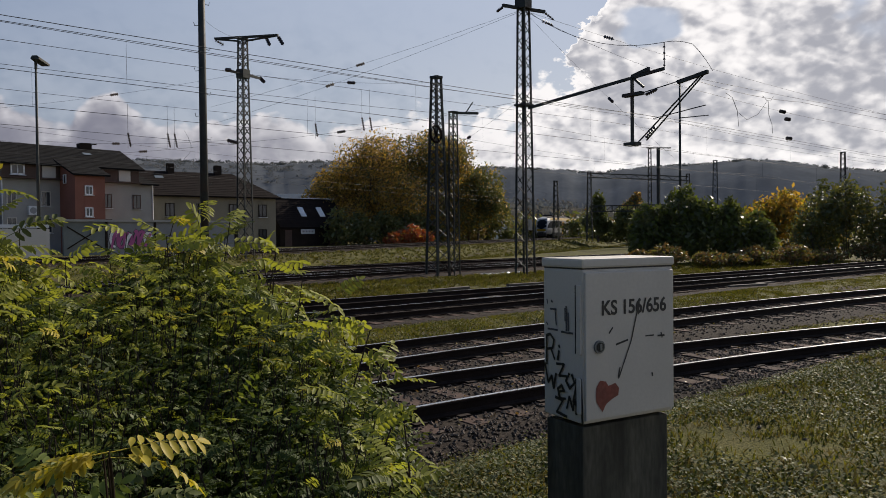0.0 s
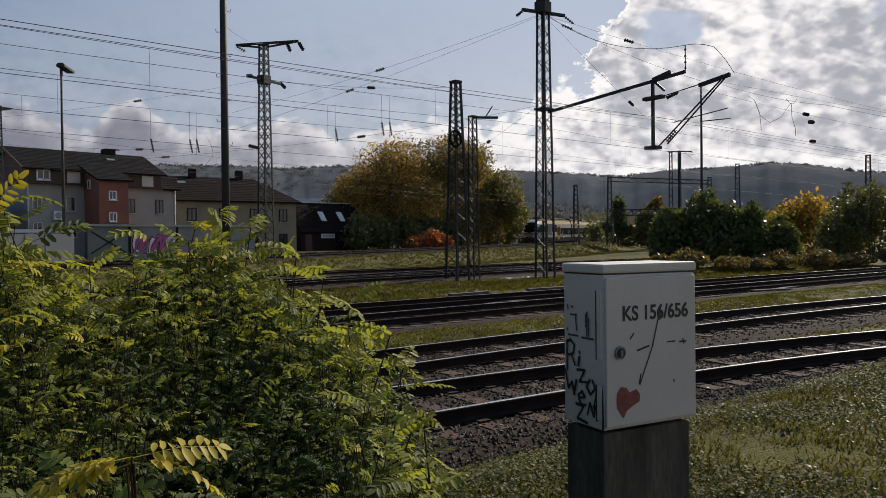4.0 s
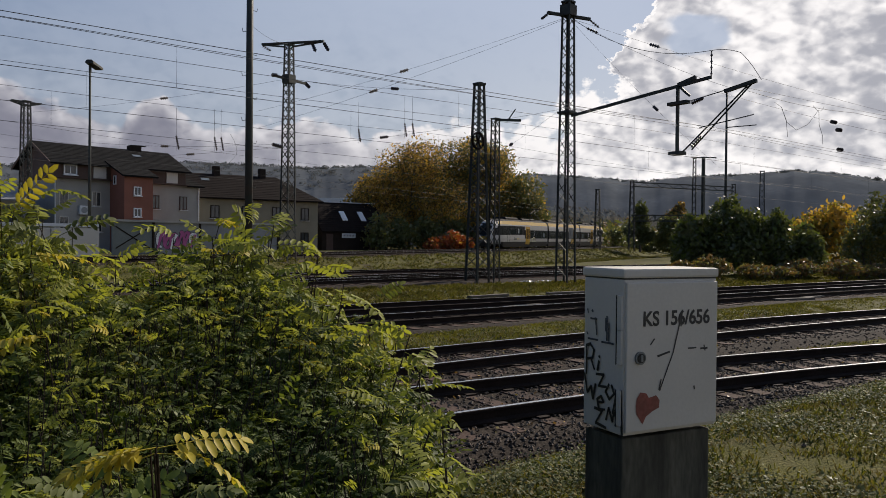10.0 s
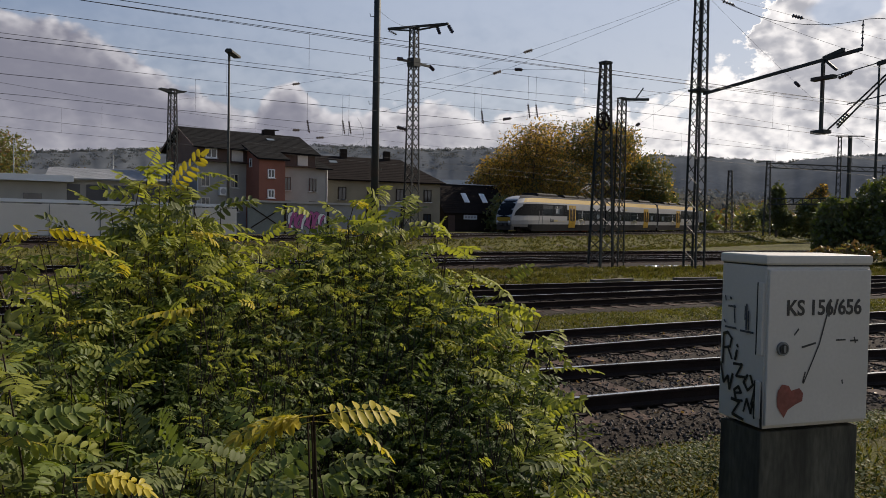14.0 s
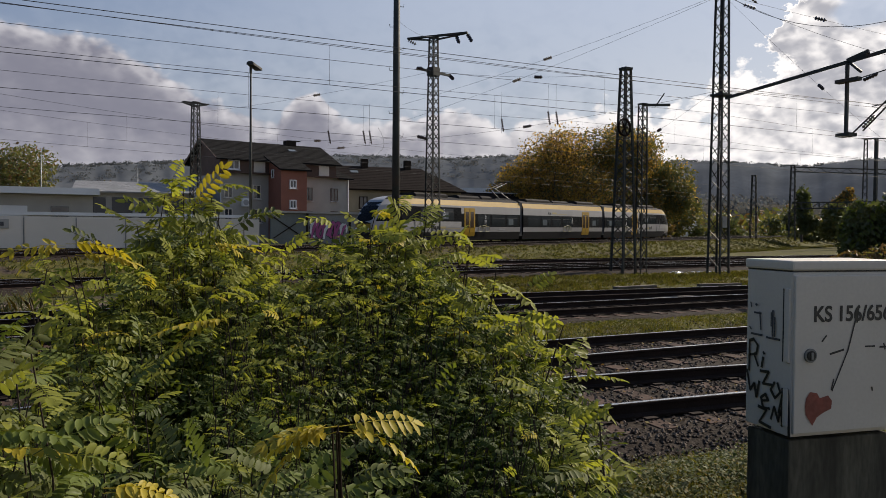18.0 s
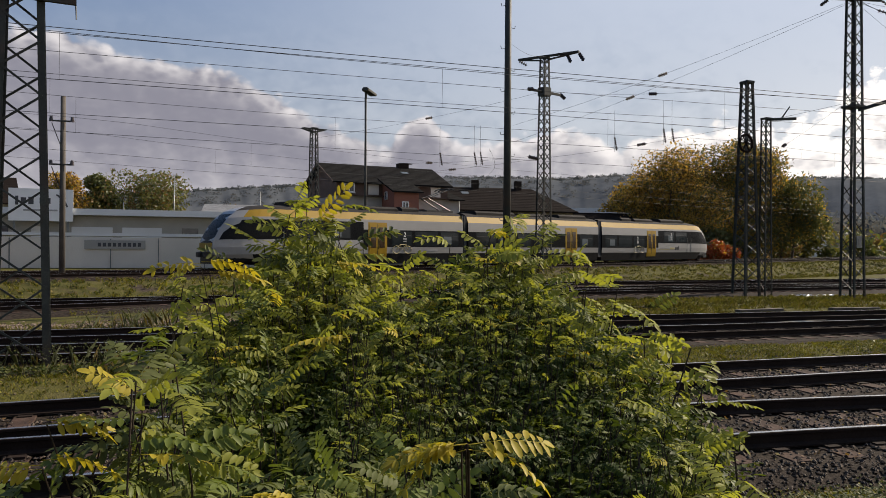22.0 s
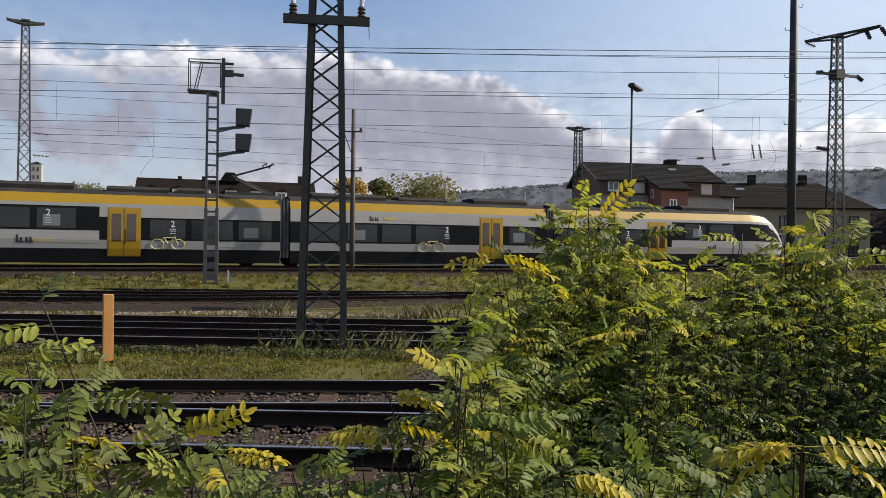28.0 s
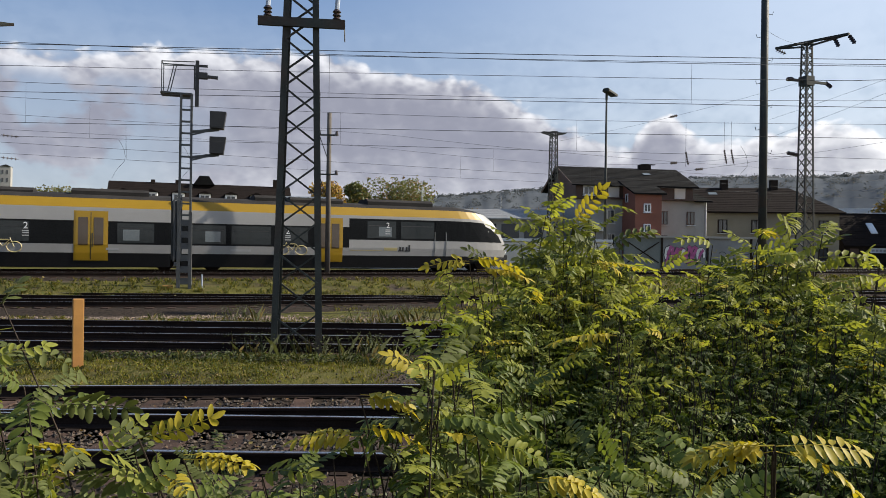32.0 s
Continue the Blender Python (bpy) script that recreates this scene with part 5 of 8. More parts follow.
# apartment house with the brick-red stair tower
def add_side_window(parent, x, y, z, w, h):
    """A window on a wall that faces -x of its house."""
    g = Geo()
    for a, b, c, d in ((-w / 2, -w / 2 + 0.08, -h / 2, h / 2), (w / 2 - 0.08, w / 2, -h / 2, h / 2), (-w / 2, w / 2, h / 2 - 0.08, h / 2), (-w / 2, w / 2, -h / 2, -h / 2 + 0.08)):
        g.box((x - 0.03, y + (a + b) / 2, z + (c + d) / 2), (0.1, b - a, d - c))
    wd = part("window", g, M_WHITEP, parent)
    g = Geo()
    g.box((x - 0.02, y, z), (0.05, w - 0.14, h - 0.14))
    part("pane", g, M_PANE, wd)


def roof_slope(parent, x0, x1, ye, ze, yr, zr, material, name="roof", cut0=0.0, cut1=0.0, n=14, th=0.14):
    """One tiled slope in courses from its eave (ye, ze) to its top (yr, zr), narrowed by cut0 and cut1 towards the top."""
    rows = []
    for i in range(n):
        for u, lift in ((i / n, 0.022), ((i + 1) / n, 0.0)):
            rows.append(((x0 + cut0 * u, ye + (yr - ye) * u, ze + (zr - ze) * u + lift), (x1 - cut1 * u, ye + (yr - ye) * u, ze + (zr - ze) * u + lift)))
    rows.append(((x0 + cut0, yr, zr - th), (x1 - cut1, yr, zr - th)))
    rows.append(((x0, ye, ze - th), (x1, ye, ze - th)))
    g = Geo()
    m = len(rows)
    g.add([p for r in rows for p in r], [(2 * i, 2 * i + 1, 2 * ((i + 1) % m) + 1, 2 * ((i + 1) % m)) for i in range(m)] + [tuple(2 * i for i in range(m)), tuple(2 * i + 1 for i in range(m))[::-1]])
    return part(name, g, material, parent)


hs = thing("apartment_house", "three-storey grey apartment house with brown attic and brick-red stair tower", "house", at=pose(12.6, 74.0, 0.3, 0, 0, 9))
wall_box(hs, 0.5, 14.3, 0.0, 9.0, 0, 6.95, M_PLGREY)
wall_box(hs, 0.45, 12.8, -0.12, 9.1, 6.95, 8.3, M_CLAD, "attic_wall", gable=10.4)
wall_box(hs, 5.35, 8.03, -3.1, 0.1, 0, 7.35, M_PLRED, "stair_tower")
g = Geo()
g.add([(5.35, -3.1, 7.35), (8.03, -3.1, 7.35), (8.03, 0.1, 7.35), (5.35, 0.1, 7.35), (5.35, -0.1, 8.5), (8.03, -0.1, 8.5)], [(0, 1, 5, 4), (0, 4, 3), (1, 2, 5), (3, 4, 5, 2), (3, 2, 1, 0)])
part("tower_gusset", g, M_PLRED, hs)
roof_slope(hs, -0.1, 13.2, -0.6, 8.32, 4.5, 10.6, M_TILE)
roof_slope(hs, -0.1, 13.2, 9.6, 8.32, 4.5, 10.6, M_TILE)
roof_slope(hs, 5.05, 8.4, -3.45, 7.36, 0.6, 8.90, M_TILE, "tower_roof", n=10)
roof_slope(hs, 12.8, 14.7, -0.55, 6.95, 2.2, 8.25, M_TILE, "lean_to_roof", cut1=1.3, n=6)
for x0, x1 in ((0.2, 5.33), (8.05, 12.9)):
    g = Geo()
    g.box(((x0 + x1) / 2, -0.2, 7.0), (x1 - x0, 0.75, 0.10))
    part("eaves_board", g, M_CLAD, hs)
for ye, yr in ((-0.62, 4.5), (9.62, 4.5)):
    g = Geo()
    g.beam((-0.14, ye, 8.22), (-0.14, yr, 10.5), 0.06, 0.24)
    part("bargeboard", g, M_CLAD, hs)
add_window(hs, 1.75, -0.14, 7.75, 1.15, 0.95, fr=0.12)
for x in (4.35, 11.35):
    g = Geo()
    g.box((x, -0.16, 7.65), (1.15, 0.08, 1.05))
    for k in range(6):
        g.box((x, -0.205, 7.2 + 0.18 * k), (1.1, 0.02, 0.13))
    part("roller_shutter", g, M_PANELWALL, hs, "closed pale roller shutter")
for x, z in ((1.25, 5.25), (4.1, 5.22), (4.2, 2.85), (9.7, 5.2), (12.6, 5.2), (1.25, 2.85), (9.7, 2.8), (12.6, 2.8)):
    add_window(hs, x, -0.02, z, 0.8, 1.35, M_CLAD if x > 9 else M_PANELWALL, fr=0.07)
for z in (5.95, 4.0):
    add_window(hs, 6.55, -3.12, z, 0.72, 0.85, fr=0.1)
add_side_window(hs, 5.34, -1.15, 7.0, 0.55, 0.85)
g = Geo()
g.box((8.35, -0.3, 7.55), (0.5, 0.3, 0.8))
part("vent_box", g, M_PANELWALL, hs, "pale box beside the stair tower")
g = Geo()
g.box((2.95, -0.22, 4.15), (0.85, 0.4, 0.8))
ac = part("air_conditioner", g, M_WHITEP, hs, "white outdoor air-conditioning unit", bevel=0.03)
g = Geo()
g.tube([(2.88, -0.425, 4.15), (2.88, -0.44, 4.15)], 0.28, 16)
part("fan_grille", g, M_GREYPRINT, ac, "dark round fan grille")
g = Geo()
g.box((9.6, 4.5, 10.75), (1.2, 0.7, 0.5))
part("chimney", g, M_DARKWOOD, hs)
g = Geo()
g.box((10.0, 4.5, 11.05), (1.5, 0.5, 0.06))
part("chimney_cap", g, M_DARKWOOD, hs)
g = Geo()
g.add([(8.6, 2.3, 9.72), (9.4, 2.3, 9.72), (9.4, 2.8, 9.95), (8.6, 2.8, 9.95)], [(0, 1, 2, 3)])
part("roof_light", g, M_PALE, hs)
for x, y in ((0.5, -0.08), (8.12, -0.08), (14.25, -0.08)):
    g = Geo()
    g.tube([(x, y, 0.2), (x, y, 6.9)], 0.05, 6)
    part("downpipe", g, M_FASCIA, hs)

# neighbouring house with the long dark roof
h2 = thing("house", "long dull-yellow house under a large dark tiled roof", "house", at=pose(27.0, 78.5, 0.4, 0, 0, -4))
wall_box(h2, 0, 14.0, 0, 9, 0, 6.05, M_PLYEL)
roof_slope(h2, -0.5, 14.5, -0.5, 5.95, 4.5, 8.85, M_TILEBR, cut1=3.9)
roof_slope(h2, -0.5, 14.5, 9.5, 5.95, 4.5, 8.85, M_TILEBR, cut1=3.9)
g = Geo()
g.add([(14.5, -0.5, 5.95), (14.5, 9.5, 5.95), (10.6, 4.5, 8.85), (10.5, 4.5, 8.7), (14.4, 9.4, 5.85), (14.4, -0.4, 5.85)], [(0, 1, 2), (5, 3, 4), (0, 5, 4, 1)])
part("hip_end", g, M_TILEBR, h2)
for x in (2.2, 5.6, 9.0, 12.4):
    for z in (1.7, 4.45):
        add_window(h2, x, -0.02, z, 0.95, 1.4, M_DARKWOOD)
for x in (3.6, 8.9):
    g = Geo()
    g.box((x, 4.4, 9.1), (0.75, 0.6, 1.2))
    part("chimney", g, M_DARKWOOD, h2)
g = Geo()
g.add([(1.6, 2.9, 7.98), (2.5, 2.9, 7.98), (2.5, 3.4, 8.26), (1.6, 3.4, 8.26)], [(0, 1, 2, 3)])
part("roof_light", g, M_PALE, h2)

# dark timber building with two roof windows
h3 = thing("workshop", "dark timber workshop with steep roof and two bright roof windows", "workshop", at=pose(43.8, 82.0, 0.6, 0, 0, -4))
wall_box(h3, 0.1, 9.2, 0, 8, 0, 2.6, M_DARKWOOD)
roof_slope(h3, 0, 9.4, -0.25, 2.45, 4.0, 6.2, M_TILEBR)
roof_slope(h3, 0, 9.4, 8.25, 2.45, 4.0, 6.2, M_TILEBR)
for x, order in ((0.1, (0, 2, 1)), (9.2, (0, 1, 2))):
    g = Geo()
    g.add([(x, 0, 2.6), (x, 8, 2.6), (x, 4, 6.05)], [order])
    part("gable_wall", g, M_DARKWOOD, h3)
for x in (3.55, 6.15):
    g = Geo()
    g.add([(x, 1.3, 3.92), (x + 0.72, 1.3, 3.92), (x + 0.72, 2.6, 5.07), (x, 2.6, 5.07), (x, 1.3, 3.80), (x + 0.72, 1.3, 3.80), (x + 0.72, 2.6, 4.95), (x, 2.6, 4.95)], [(0, 1, 2, 3), (0, 4, 5, 1), (1, 5, 6, 2), (2, 6, 7, 3), (3, 7, 4, 0)])
    part("roof_window", g, M_FASCIA, h3, "bright roof window")
g = Geo()
g.box((3.7, -0.1, 1.95), (1.85, 0.06, 0.55))
sgn = part("sign_board", g, M_FASCIA, h3, "pale sign with unreadable marks")
g = Geo()
for k in range(4):
    g.box((3.1 + 0.4 * k, -0.14, 1.95), (0.26, 0.03, 0.22))
part("sign_marks", g, M_GREYPRINT, sgn)
for x, w in ((0.7, 0.9), (6.6, 1.8)):
    g = Geo()
    g.box((x + w / 2, -0.03, 1.1), (w, 0.06, 2.1))
    part("door", g, M_CLAD, h3)
g = Geo()
g.box((4.7, 4.0, 6.25), (9.5, 0.3, 0.1))
part("ridge_cap", g, M_FASCIA, h3)

# flat halls in the distance
for x, y, w, h, rz in ((62, 120, 34, 8.8, -30), (70, 160, 40, 10.5, -35)):
    hh = thing("flat_hall", "distant flat-roofed pale hall between the trees", "hall", at=pose(x, y, 0.6, 0, 0, rz))
    wall_box(hh, 0, w, 0, 14, 0, h - 0.8, M_PLGREY)
    g = Geo()
    g.box((w / 2, 7, h - 0.35), (w + 0.4, 14.4, 0.8))
    part("fascia", g, M_FASCIA, hh)
    for k in range(int(w / 4)):
        g = Geo()
        g.box((2 + 4 * k, -0.03, h * 0.55), (3.2, 0.06, 1.4))
        part("window", g, M_PANE, hh)

# graffiti wall and shed beside the house
gw = thing("graffiti_wall", "long grey wall with purple-pink graffiti and rusty posts", "wall", at=pose(15.8, 65.6, 0.5, 0, 0, 9))
x = 0.0
for k, (w, m) in enumerate(((3.5, M_SHED), (4.3, M_SHED2), (4.2, M_SHED2), (4.0, M_SHED2))):
    g = Geo()
    g.box((x + w / 2, 0, 1.4), (w - 0.06, 0.22, 2.8))
    part("wall_panel", g, m, gw)
    g = Geo()
    g.box((x + w - 0.02, -0.14, 1.4), (0.18, 0.12, 2.85))
    part("post", g, M_DARKWOOD, gw)
    x += w
for a, b in (((0.3, 0.6), (3.2, 2.4)), ((0.3, 2.4), (3.2, 0.6))):
    g = Geo()
    g.beam((a[0], -0.14, a[1]), (b[0], -0.14, b[1]), 0.05, 0.09)
    part("brace", g, M_DARKWOOD, gw)
g = Geo()
g.box((x / 2, 0.2, 2.9), (x + 0.4, 1.0, 0.18))
part("coping", g, M_PLGREY, gw)
random.seed(5)
letters = []
for k in range(6):
    cx, r = 4.15 + 0.6 * k, 0.42
    a0 = (0.4, 2.2, -1.2, 3.4, 1.0, -0.4)[k]
    letters.append([(cx + r * 0.75 * math.cos(a0 + 0.55 * i), 1.35 + (0.62 + 0.12 * math.sin(k * 2.3)) * math.sin(a0 + 0.55 * i)) for i in range(9)])
    letters.append([(cx - 0.25, 0.55 + 0.2 * (k % 2)), (cx - 0.1, 1.3), (cx + 0.2, 2.05 - 0.15 * (k % 3))])
PL = dict(ax=(1, 0, 0), ay=(0, 0, 1), nrm=(0, -1, 0))
for k, ln in enumerate(letters):
    strokes("graffiti_outline", gw, [ln], 0.17, (0, -0.114 - 0.002 * k, 0), material=M_LOGO, label="black outline of the graffiti", **PL)
for k, ln in enumerate(letters):
    strokes("graffiti_stroke", gw, [ln], 0.115, (0, -0.142 - 0.002 * k, 0), material=M_PINK if k % 5 else M_WHITEP, **PL)
for k in range(7):
    cx, cz, r = 8.6 + 0.75 * k + random.uniform(-0.2, 0.2), random.uniform(0.9, 1.9), random.uniform(0.15, 0.4)
    a0, a1 = random.uniform(0, 6), random.uniform(1.5, 4.0)
    strokes("graffiti_scrawl", gw, [[(cx + r * math.cos(a0 + a1 * i / 8), cz + r * 0.9 * math.sin(a0 + a1 * i / 8)) for i in range(9)]], 0.028, (0, -0.115 - 0.002 * k, 0), material=M_OCHRE if k % 3 == 0 else M_LOGO, **PL)

# low white wall along the yard
ww = thing("yard_wall", "long low white panel wall along the station yard", "wall", at=pose(-46.0, 56.6, 0.55, 0, 0, 0.3))
for k in range(19):
    g = Geo()
    g.box((3.1 * k + 1.55, 0, 1.0), (3.05, 0.16, 2.1))
    part("wall_panel", g, M_PANELWALL, ww)
    g = Geo()
    g.box((3.1 * k, -0.1, 0.95), (0.07, 0.08, 2.0))
    part("post", g, M_GALV, ww)
g = Geo()
g.box((29.4, 1.4, 2.25), (58.9, 3.0, 0.22))
part("canopy_roof", g, M_FASCIA, ww)
g = Geo()
g.box((40.6, -0.16, 1.55), (3.9, 0.05, 0.62))
bn = part("banner", g, M_PLGREY, ww, "faded grey banner with unreadable marks")
g = Geo()
for k in range(9):
    g.box((39.6 + 0.32 * k, -0.2, 1.55), (0.2, 0.02, 0.26))
part("banner_marks", g, M_LOGO, bn)

# halls behind the wall
hl = thing("low_warehouse", "low grey warehouse with white fascia and strip windows", "warehouse", at=pose(-52.0, 72.2, 0.5, 0, 0, 1))
wall_box(hl, 0, 54, 0, 16, 0, 4.2, M_PLGREY)
g = Geo()
g.box((27, 7.6, 4.5), (55, 17, 0.55))
part("roof_edge", g, M_FASCIA, hl)
for k in range(13):
    g = Geo()
    g.box((2.2 + 4.1 * k, -0.04, 2.75), (3.3 if k % 3 else 1.4, 0.08, 0.9))
    part("wall_panel", g, M_FASCIA if k % 4 else M_PANE, hl)
pv = thing("gabled_pavilion", "pale pavilion with low gable roof behind the warehouse", "building", at=pose(0.8, 73.5, 0.5, 0, 0, -6))
wall_box(pv, 0, 9.4, 0, 7, 0, 4.6, M_PLGREY)
gable_roof(pv, 0, 9.4, 0, 7, 4.6, 5.7, 0.5, M_SHED2)
for k in range(4):
    g = Geo()
    g.box((1.4 + 2.2 * k, -0.03, 3.1), (1.7, 0.06, 2.0))
    part("window", g, M_PANE, pv)

bb = thing("billboard", "white billboard with dark lettering shapes above the warehouse", "billboard", at=pose(-15.1, 71.6, 0.5, 0, 0, 4))
g = Geo()
g.box((2.45, 0, 5.0), (4.9, 0.16, 2.75))
face = part("board", g, M_WHITEP, bb)
for i, (xx, w, h) in enumerate(((0.62, 0.24, 0.75), (1.12, 0.4, 0.5), (1.68, 0.4, 0.62), (2.5, 0.34, 0.5), (2.98, 0.36, 0.5))):
    g = Geo()
    g.box((xx, -0.095, 5.35), (w, 0.03, h))
    part("lettering_bar", g, M_LOGO, face)
for i in range(4):
    g = Geo()
    g.beam((3.6 + 0.2 * i, -0.1, 5.9 - 0.16 * i), (4.1 + 0.12 * i, -0.1, 5.6 - 0.25 * i), 0.03, 0.14)
    part("logo_shape", g, M_LOGO, face)
g = Geo()
g.box((2.4, -0.095, 4.55), (2.6, 0.03, 0.14))
part("lettering_bar", g, M_GREYPRINT, face)
for xx in (0.4, 4.5):
    g = Geo()
    g.beam((xx, 0.15, 0), (xx, 0.15, 6.2), 0.16)
    part("post", g, M_GALV, bb)


# red buses
def bus(x, y, rz, label, length=11.8):
    b = thing("parked_bus", label, "bus", "parked buses", at=pose(x, y, 0.5, 0, 0, rz))
    g = Geo()
    g.prism([(-1.25, 0.35), (1.25, 0.35), (1.25, 2.75), (1.05, 3.0), (-1.05, 3.0), (-1.25, 2.75)], Matrix.Rotation(radians(90), 4, "Z") @ Matrix.Rotation(radians(90), 4, "X"), length)
    part("body", g, M_RED, b, bevel=0.06)
    for k in range(int((length - 0.4) / 1.75)):
        g = Geo()
        g.box((1.3 + 1.75 * k, -1.256, 1.95), (1.62, 0.04, 1.05))
        part("window", g, M_GLASS, b)
        g = Geo()
        g.box((1.3 + 1.75 * k, 1.256, 1.95), (1.62, 0.04, 1.05))
        part("window", g, M_GLASS, b)
    for xx in (0.02, length - 0.02):
        g = Geo()
        g.box((xx, 0, 1.95), (0.06, 2.2, 1.3))
        part("windscreen", g, M_GLASS, b)
    for xx in (length * 0.22, length * 0.75):
        for s in (-1, 1):
            g = Geo()
            g.tube([(xx, s * 0.98, 0.48), (xx, s * 1.27, 0.48)], 0.48, 20)
            wh = part("wheel", g, M_BLACK, b)
            g = Geo()
            g.tube([(xx, s * 1.2, 0.48), (xx, s * 1.285, 0.48)], 0.26, 14)
            part("rim", g, M_GALV, wh)
    g = Geo()
    g.box((length * 0.34, 0, 3.08), (length * 0.25, 1.8, 0.22))
    part("roof_unit", g, M_RED, b)
    g = Geo()
    g.box((length / 2, -1.258, 1.02), (length - 0.6, 0.02, 0.05))
    part("trim_strip", g, M_WHITEP, b)
    return b


bus(-33.4, 48.6, 20, "red regional bus parked by the white wall")
# a full-size bus cut short so that it clears the first one
bus(-21.8, 53.4, 12, "second red regional bus, built short, parked behind the main track", 6.2)

# long house with white dormers
lh = thing("long_house", "long house with brown tiled roof and white dormers", "house", at=pose(-48.8, 109.8, 0.5, 0, 0, 18))
wall_box(lh, 0, 26.5, 0, 10, 0, 7.6, M_PLYEL, gable=11.2)
gable_roof(lh, 0, 26.5, 0, 10, 7.4, 11.4, 0.3, M_TILEBR)
for k in range(6):
    dm = Geo()
    dm.box((2.2 + 3.8 * k, 1.3, 8.9), (1.7, 2.2, 1.3))
    d = part("dormer", dm, M_WHITEP, lh, "white dormer")
    g = Geo()
    g.prism([(-1.05, 0), (1.05, 0), (0, 0.45)], Matrix.Translation((2.2 + 3.8 * k, 2.6, 9.55)) @ Matrix.Rotation(radians(90), 4, "X"), 2.7)
    part("dormer_roof", g, M_TILEBR, d)
    for sx in (-0.32, 0.32):
        g = Geo()
        g.box((2.2 + 3.8 * k + sx, 0.17, 8.85), (0.5, 0.06, 0.85))
        part("pane", g, M_PANE, d)
for xx, w, h in ((6.0, 0.6, 0.6), (9.6, 0.7, 0.7), (24.5, 0.7, 1.3)):
    g = Geo()
    g.box((xx, 5.0, 11.5 + h / 2 - 0.3), (w, 0.7, h))
    part("chimney", g, M_DARKWOOD, lh)
g = Geo()
g.prism([(-1.6, 0), (1.6, 0), (0.7, 1.4), (-0.7, 1.4)], Matrix.Translation((13.5, 6.4, 11.2)) @ Matrix.Rotation(radians(90), 4, "X"), 2.6)
part("roof_turret", g, M_TILE, lh)

ch = thing("church_tower", "distant grey square church tower with small pyramid roof", "church tower", at=pose(-130, 225, 0, 0, 0, 20))
wall_box(ch, -1.5, 1.5, -1.5, 1.5, 0, 25.2, M_PLGREY)
g = Geo()
g.add([(-1.6, -1.6, 25.2), (1.6, -1.6, 25.2), (1.6, 1.6, 25.2), (-1.6, 1.6, 25.2), (0, 0, 26.0)], [(0, 1, 4), (1, 2, 4), (2, 3, 4), (3, 0, 4), (3, 2, 1, 0)])
part("spire", g, M_TILE, ch)
for z in (23.6, 21.2):
    for sx in (-0.6, 0.6):
        g = Geo()
        g.box((sx, -1.52, z), (0.5, 0.08, 1.2))
        part("belfry_opening", g, M_PANE, ch)

# small houses further off
for x, y, w, d, h, r, rz, m in ((-66, 120, 12, 9, 6.5, 9.8, 20, M_PLYEL), (-84, 118, 14, 9, 6.2, 9.4, 25, M_PLGREY), (96, 108, 9, 8, 4.6, 8.0, -40, M_WHITEP), (112, 128, 10, 8, 5.0, 8.6, -35, M_WHITEP)):
    ho = thing("house", "small gabled house behind the yard", "house", "distant houses", at=pose(x, y, 0.5, 0, 0, rz))
    wall_box(ho, 0, w, 0, d, 0, h, m, gable=r)
    gable_roof(ho, 0, w, 0, d, h, r, 0.4, M_TILE)
    for k in range(3):
        add_window(ho, 1.6 + k * (w - 3) / 2, -0.02, h - 1.7, 1.0, 1.3)
    g = Geo()
    g.box((w * 0.7, d / 2, r + 0.3), (0.6, 0.6, 1.3))
    part("chimney", g, M_PLRED, ho)


# ---- vegetation ----
M_BARK = mat("bark", (0.075, 0.058, 0.045), 0.9, 0, 0.6, 4, 40, 0.5)
M_STEM = mat("dark_stem", (0.045, 0.032, 0.022), 0.8, 0, 0.6, 8, 60, 0.2, spec=0.2)
M_TWIG = mat("twig", (0.10, 0.075, 0.05), 0.8, 0, 0.6, 8, 60, 0.2)


def leaf_mat(name, base, translucent=0.45, rough=0.55, spec=0.25):
    return mat(name, base, rough, 0, 0.72, 2.5, 30, 0.05, spec=spec, translucent=translucent)


L_GREEN = leaf_mat("leaf_green", (0.140, 0.176, 0.036), 0.42, 0.55, 0.2)
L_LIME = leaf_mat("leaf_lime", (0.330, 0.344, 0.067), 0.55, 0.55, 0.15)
L_YEL = leaf_mat("leaf_yellow", (0.50, 0.40, 0.045))
L_DARK = leaf_mat("leaf_dark_green", (0.130, 0.148, 0.060), 0.35, 0.48, 0.2)
L_OLIVE = leaf_mat("leaf_olive", (0.185, 0.165, 0.060), 0.42)
L_GOLD = leaf_mat("leaf_gold", (0.60, 0.37, 0.085), 0.5)
L_BROWN = leaf_mat("leaf_brown", (0.22, 0.13, 0.06), 0.3)
L_RUST = leaf_mat("leaf_rust_red", (0.36, 0.085, 0.03), 0.3)
L_GREY = leaf_mat("leaf_grey_green", (0.128, 0.142, 0.078), 0.3, 0.5, 0.18)


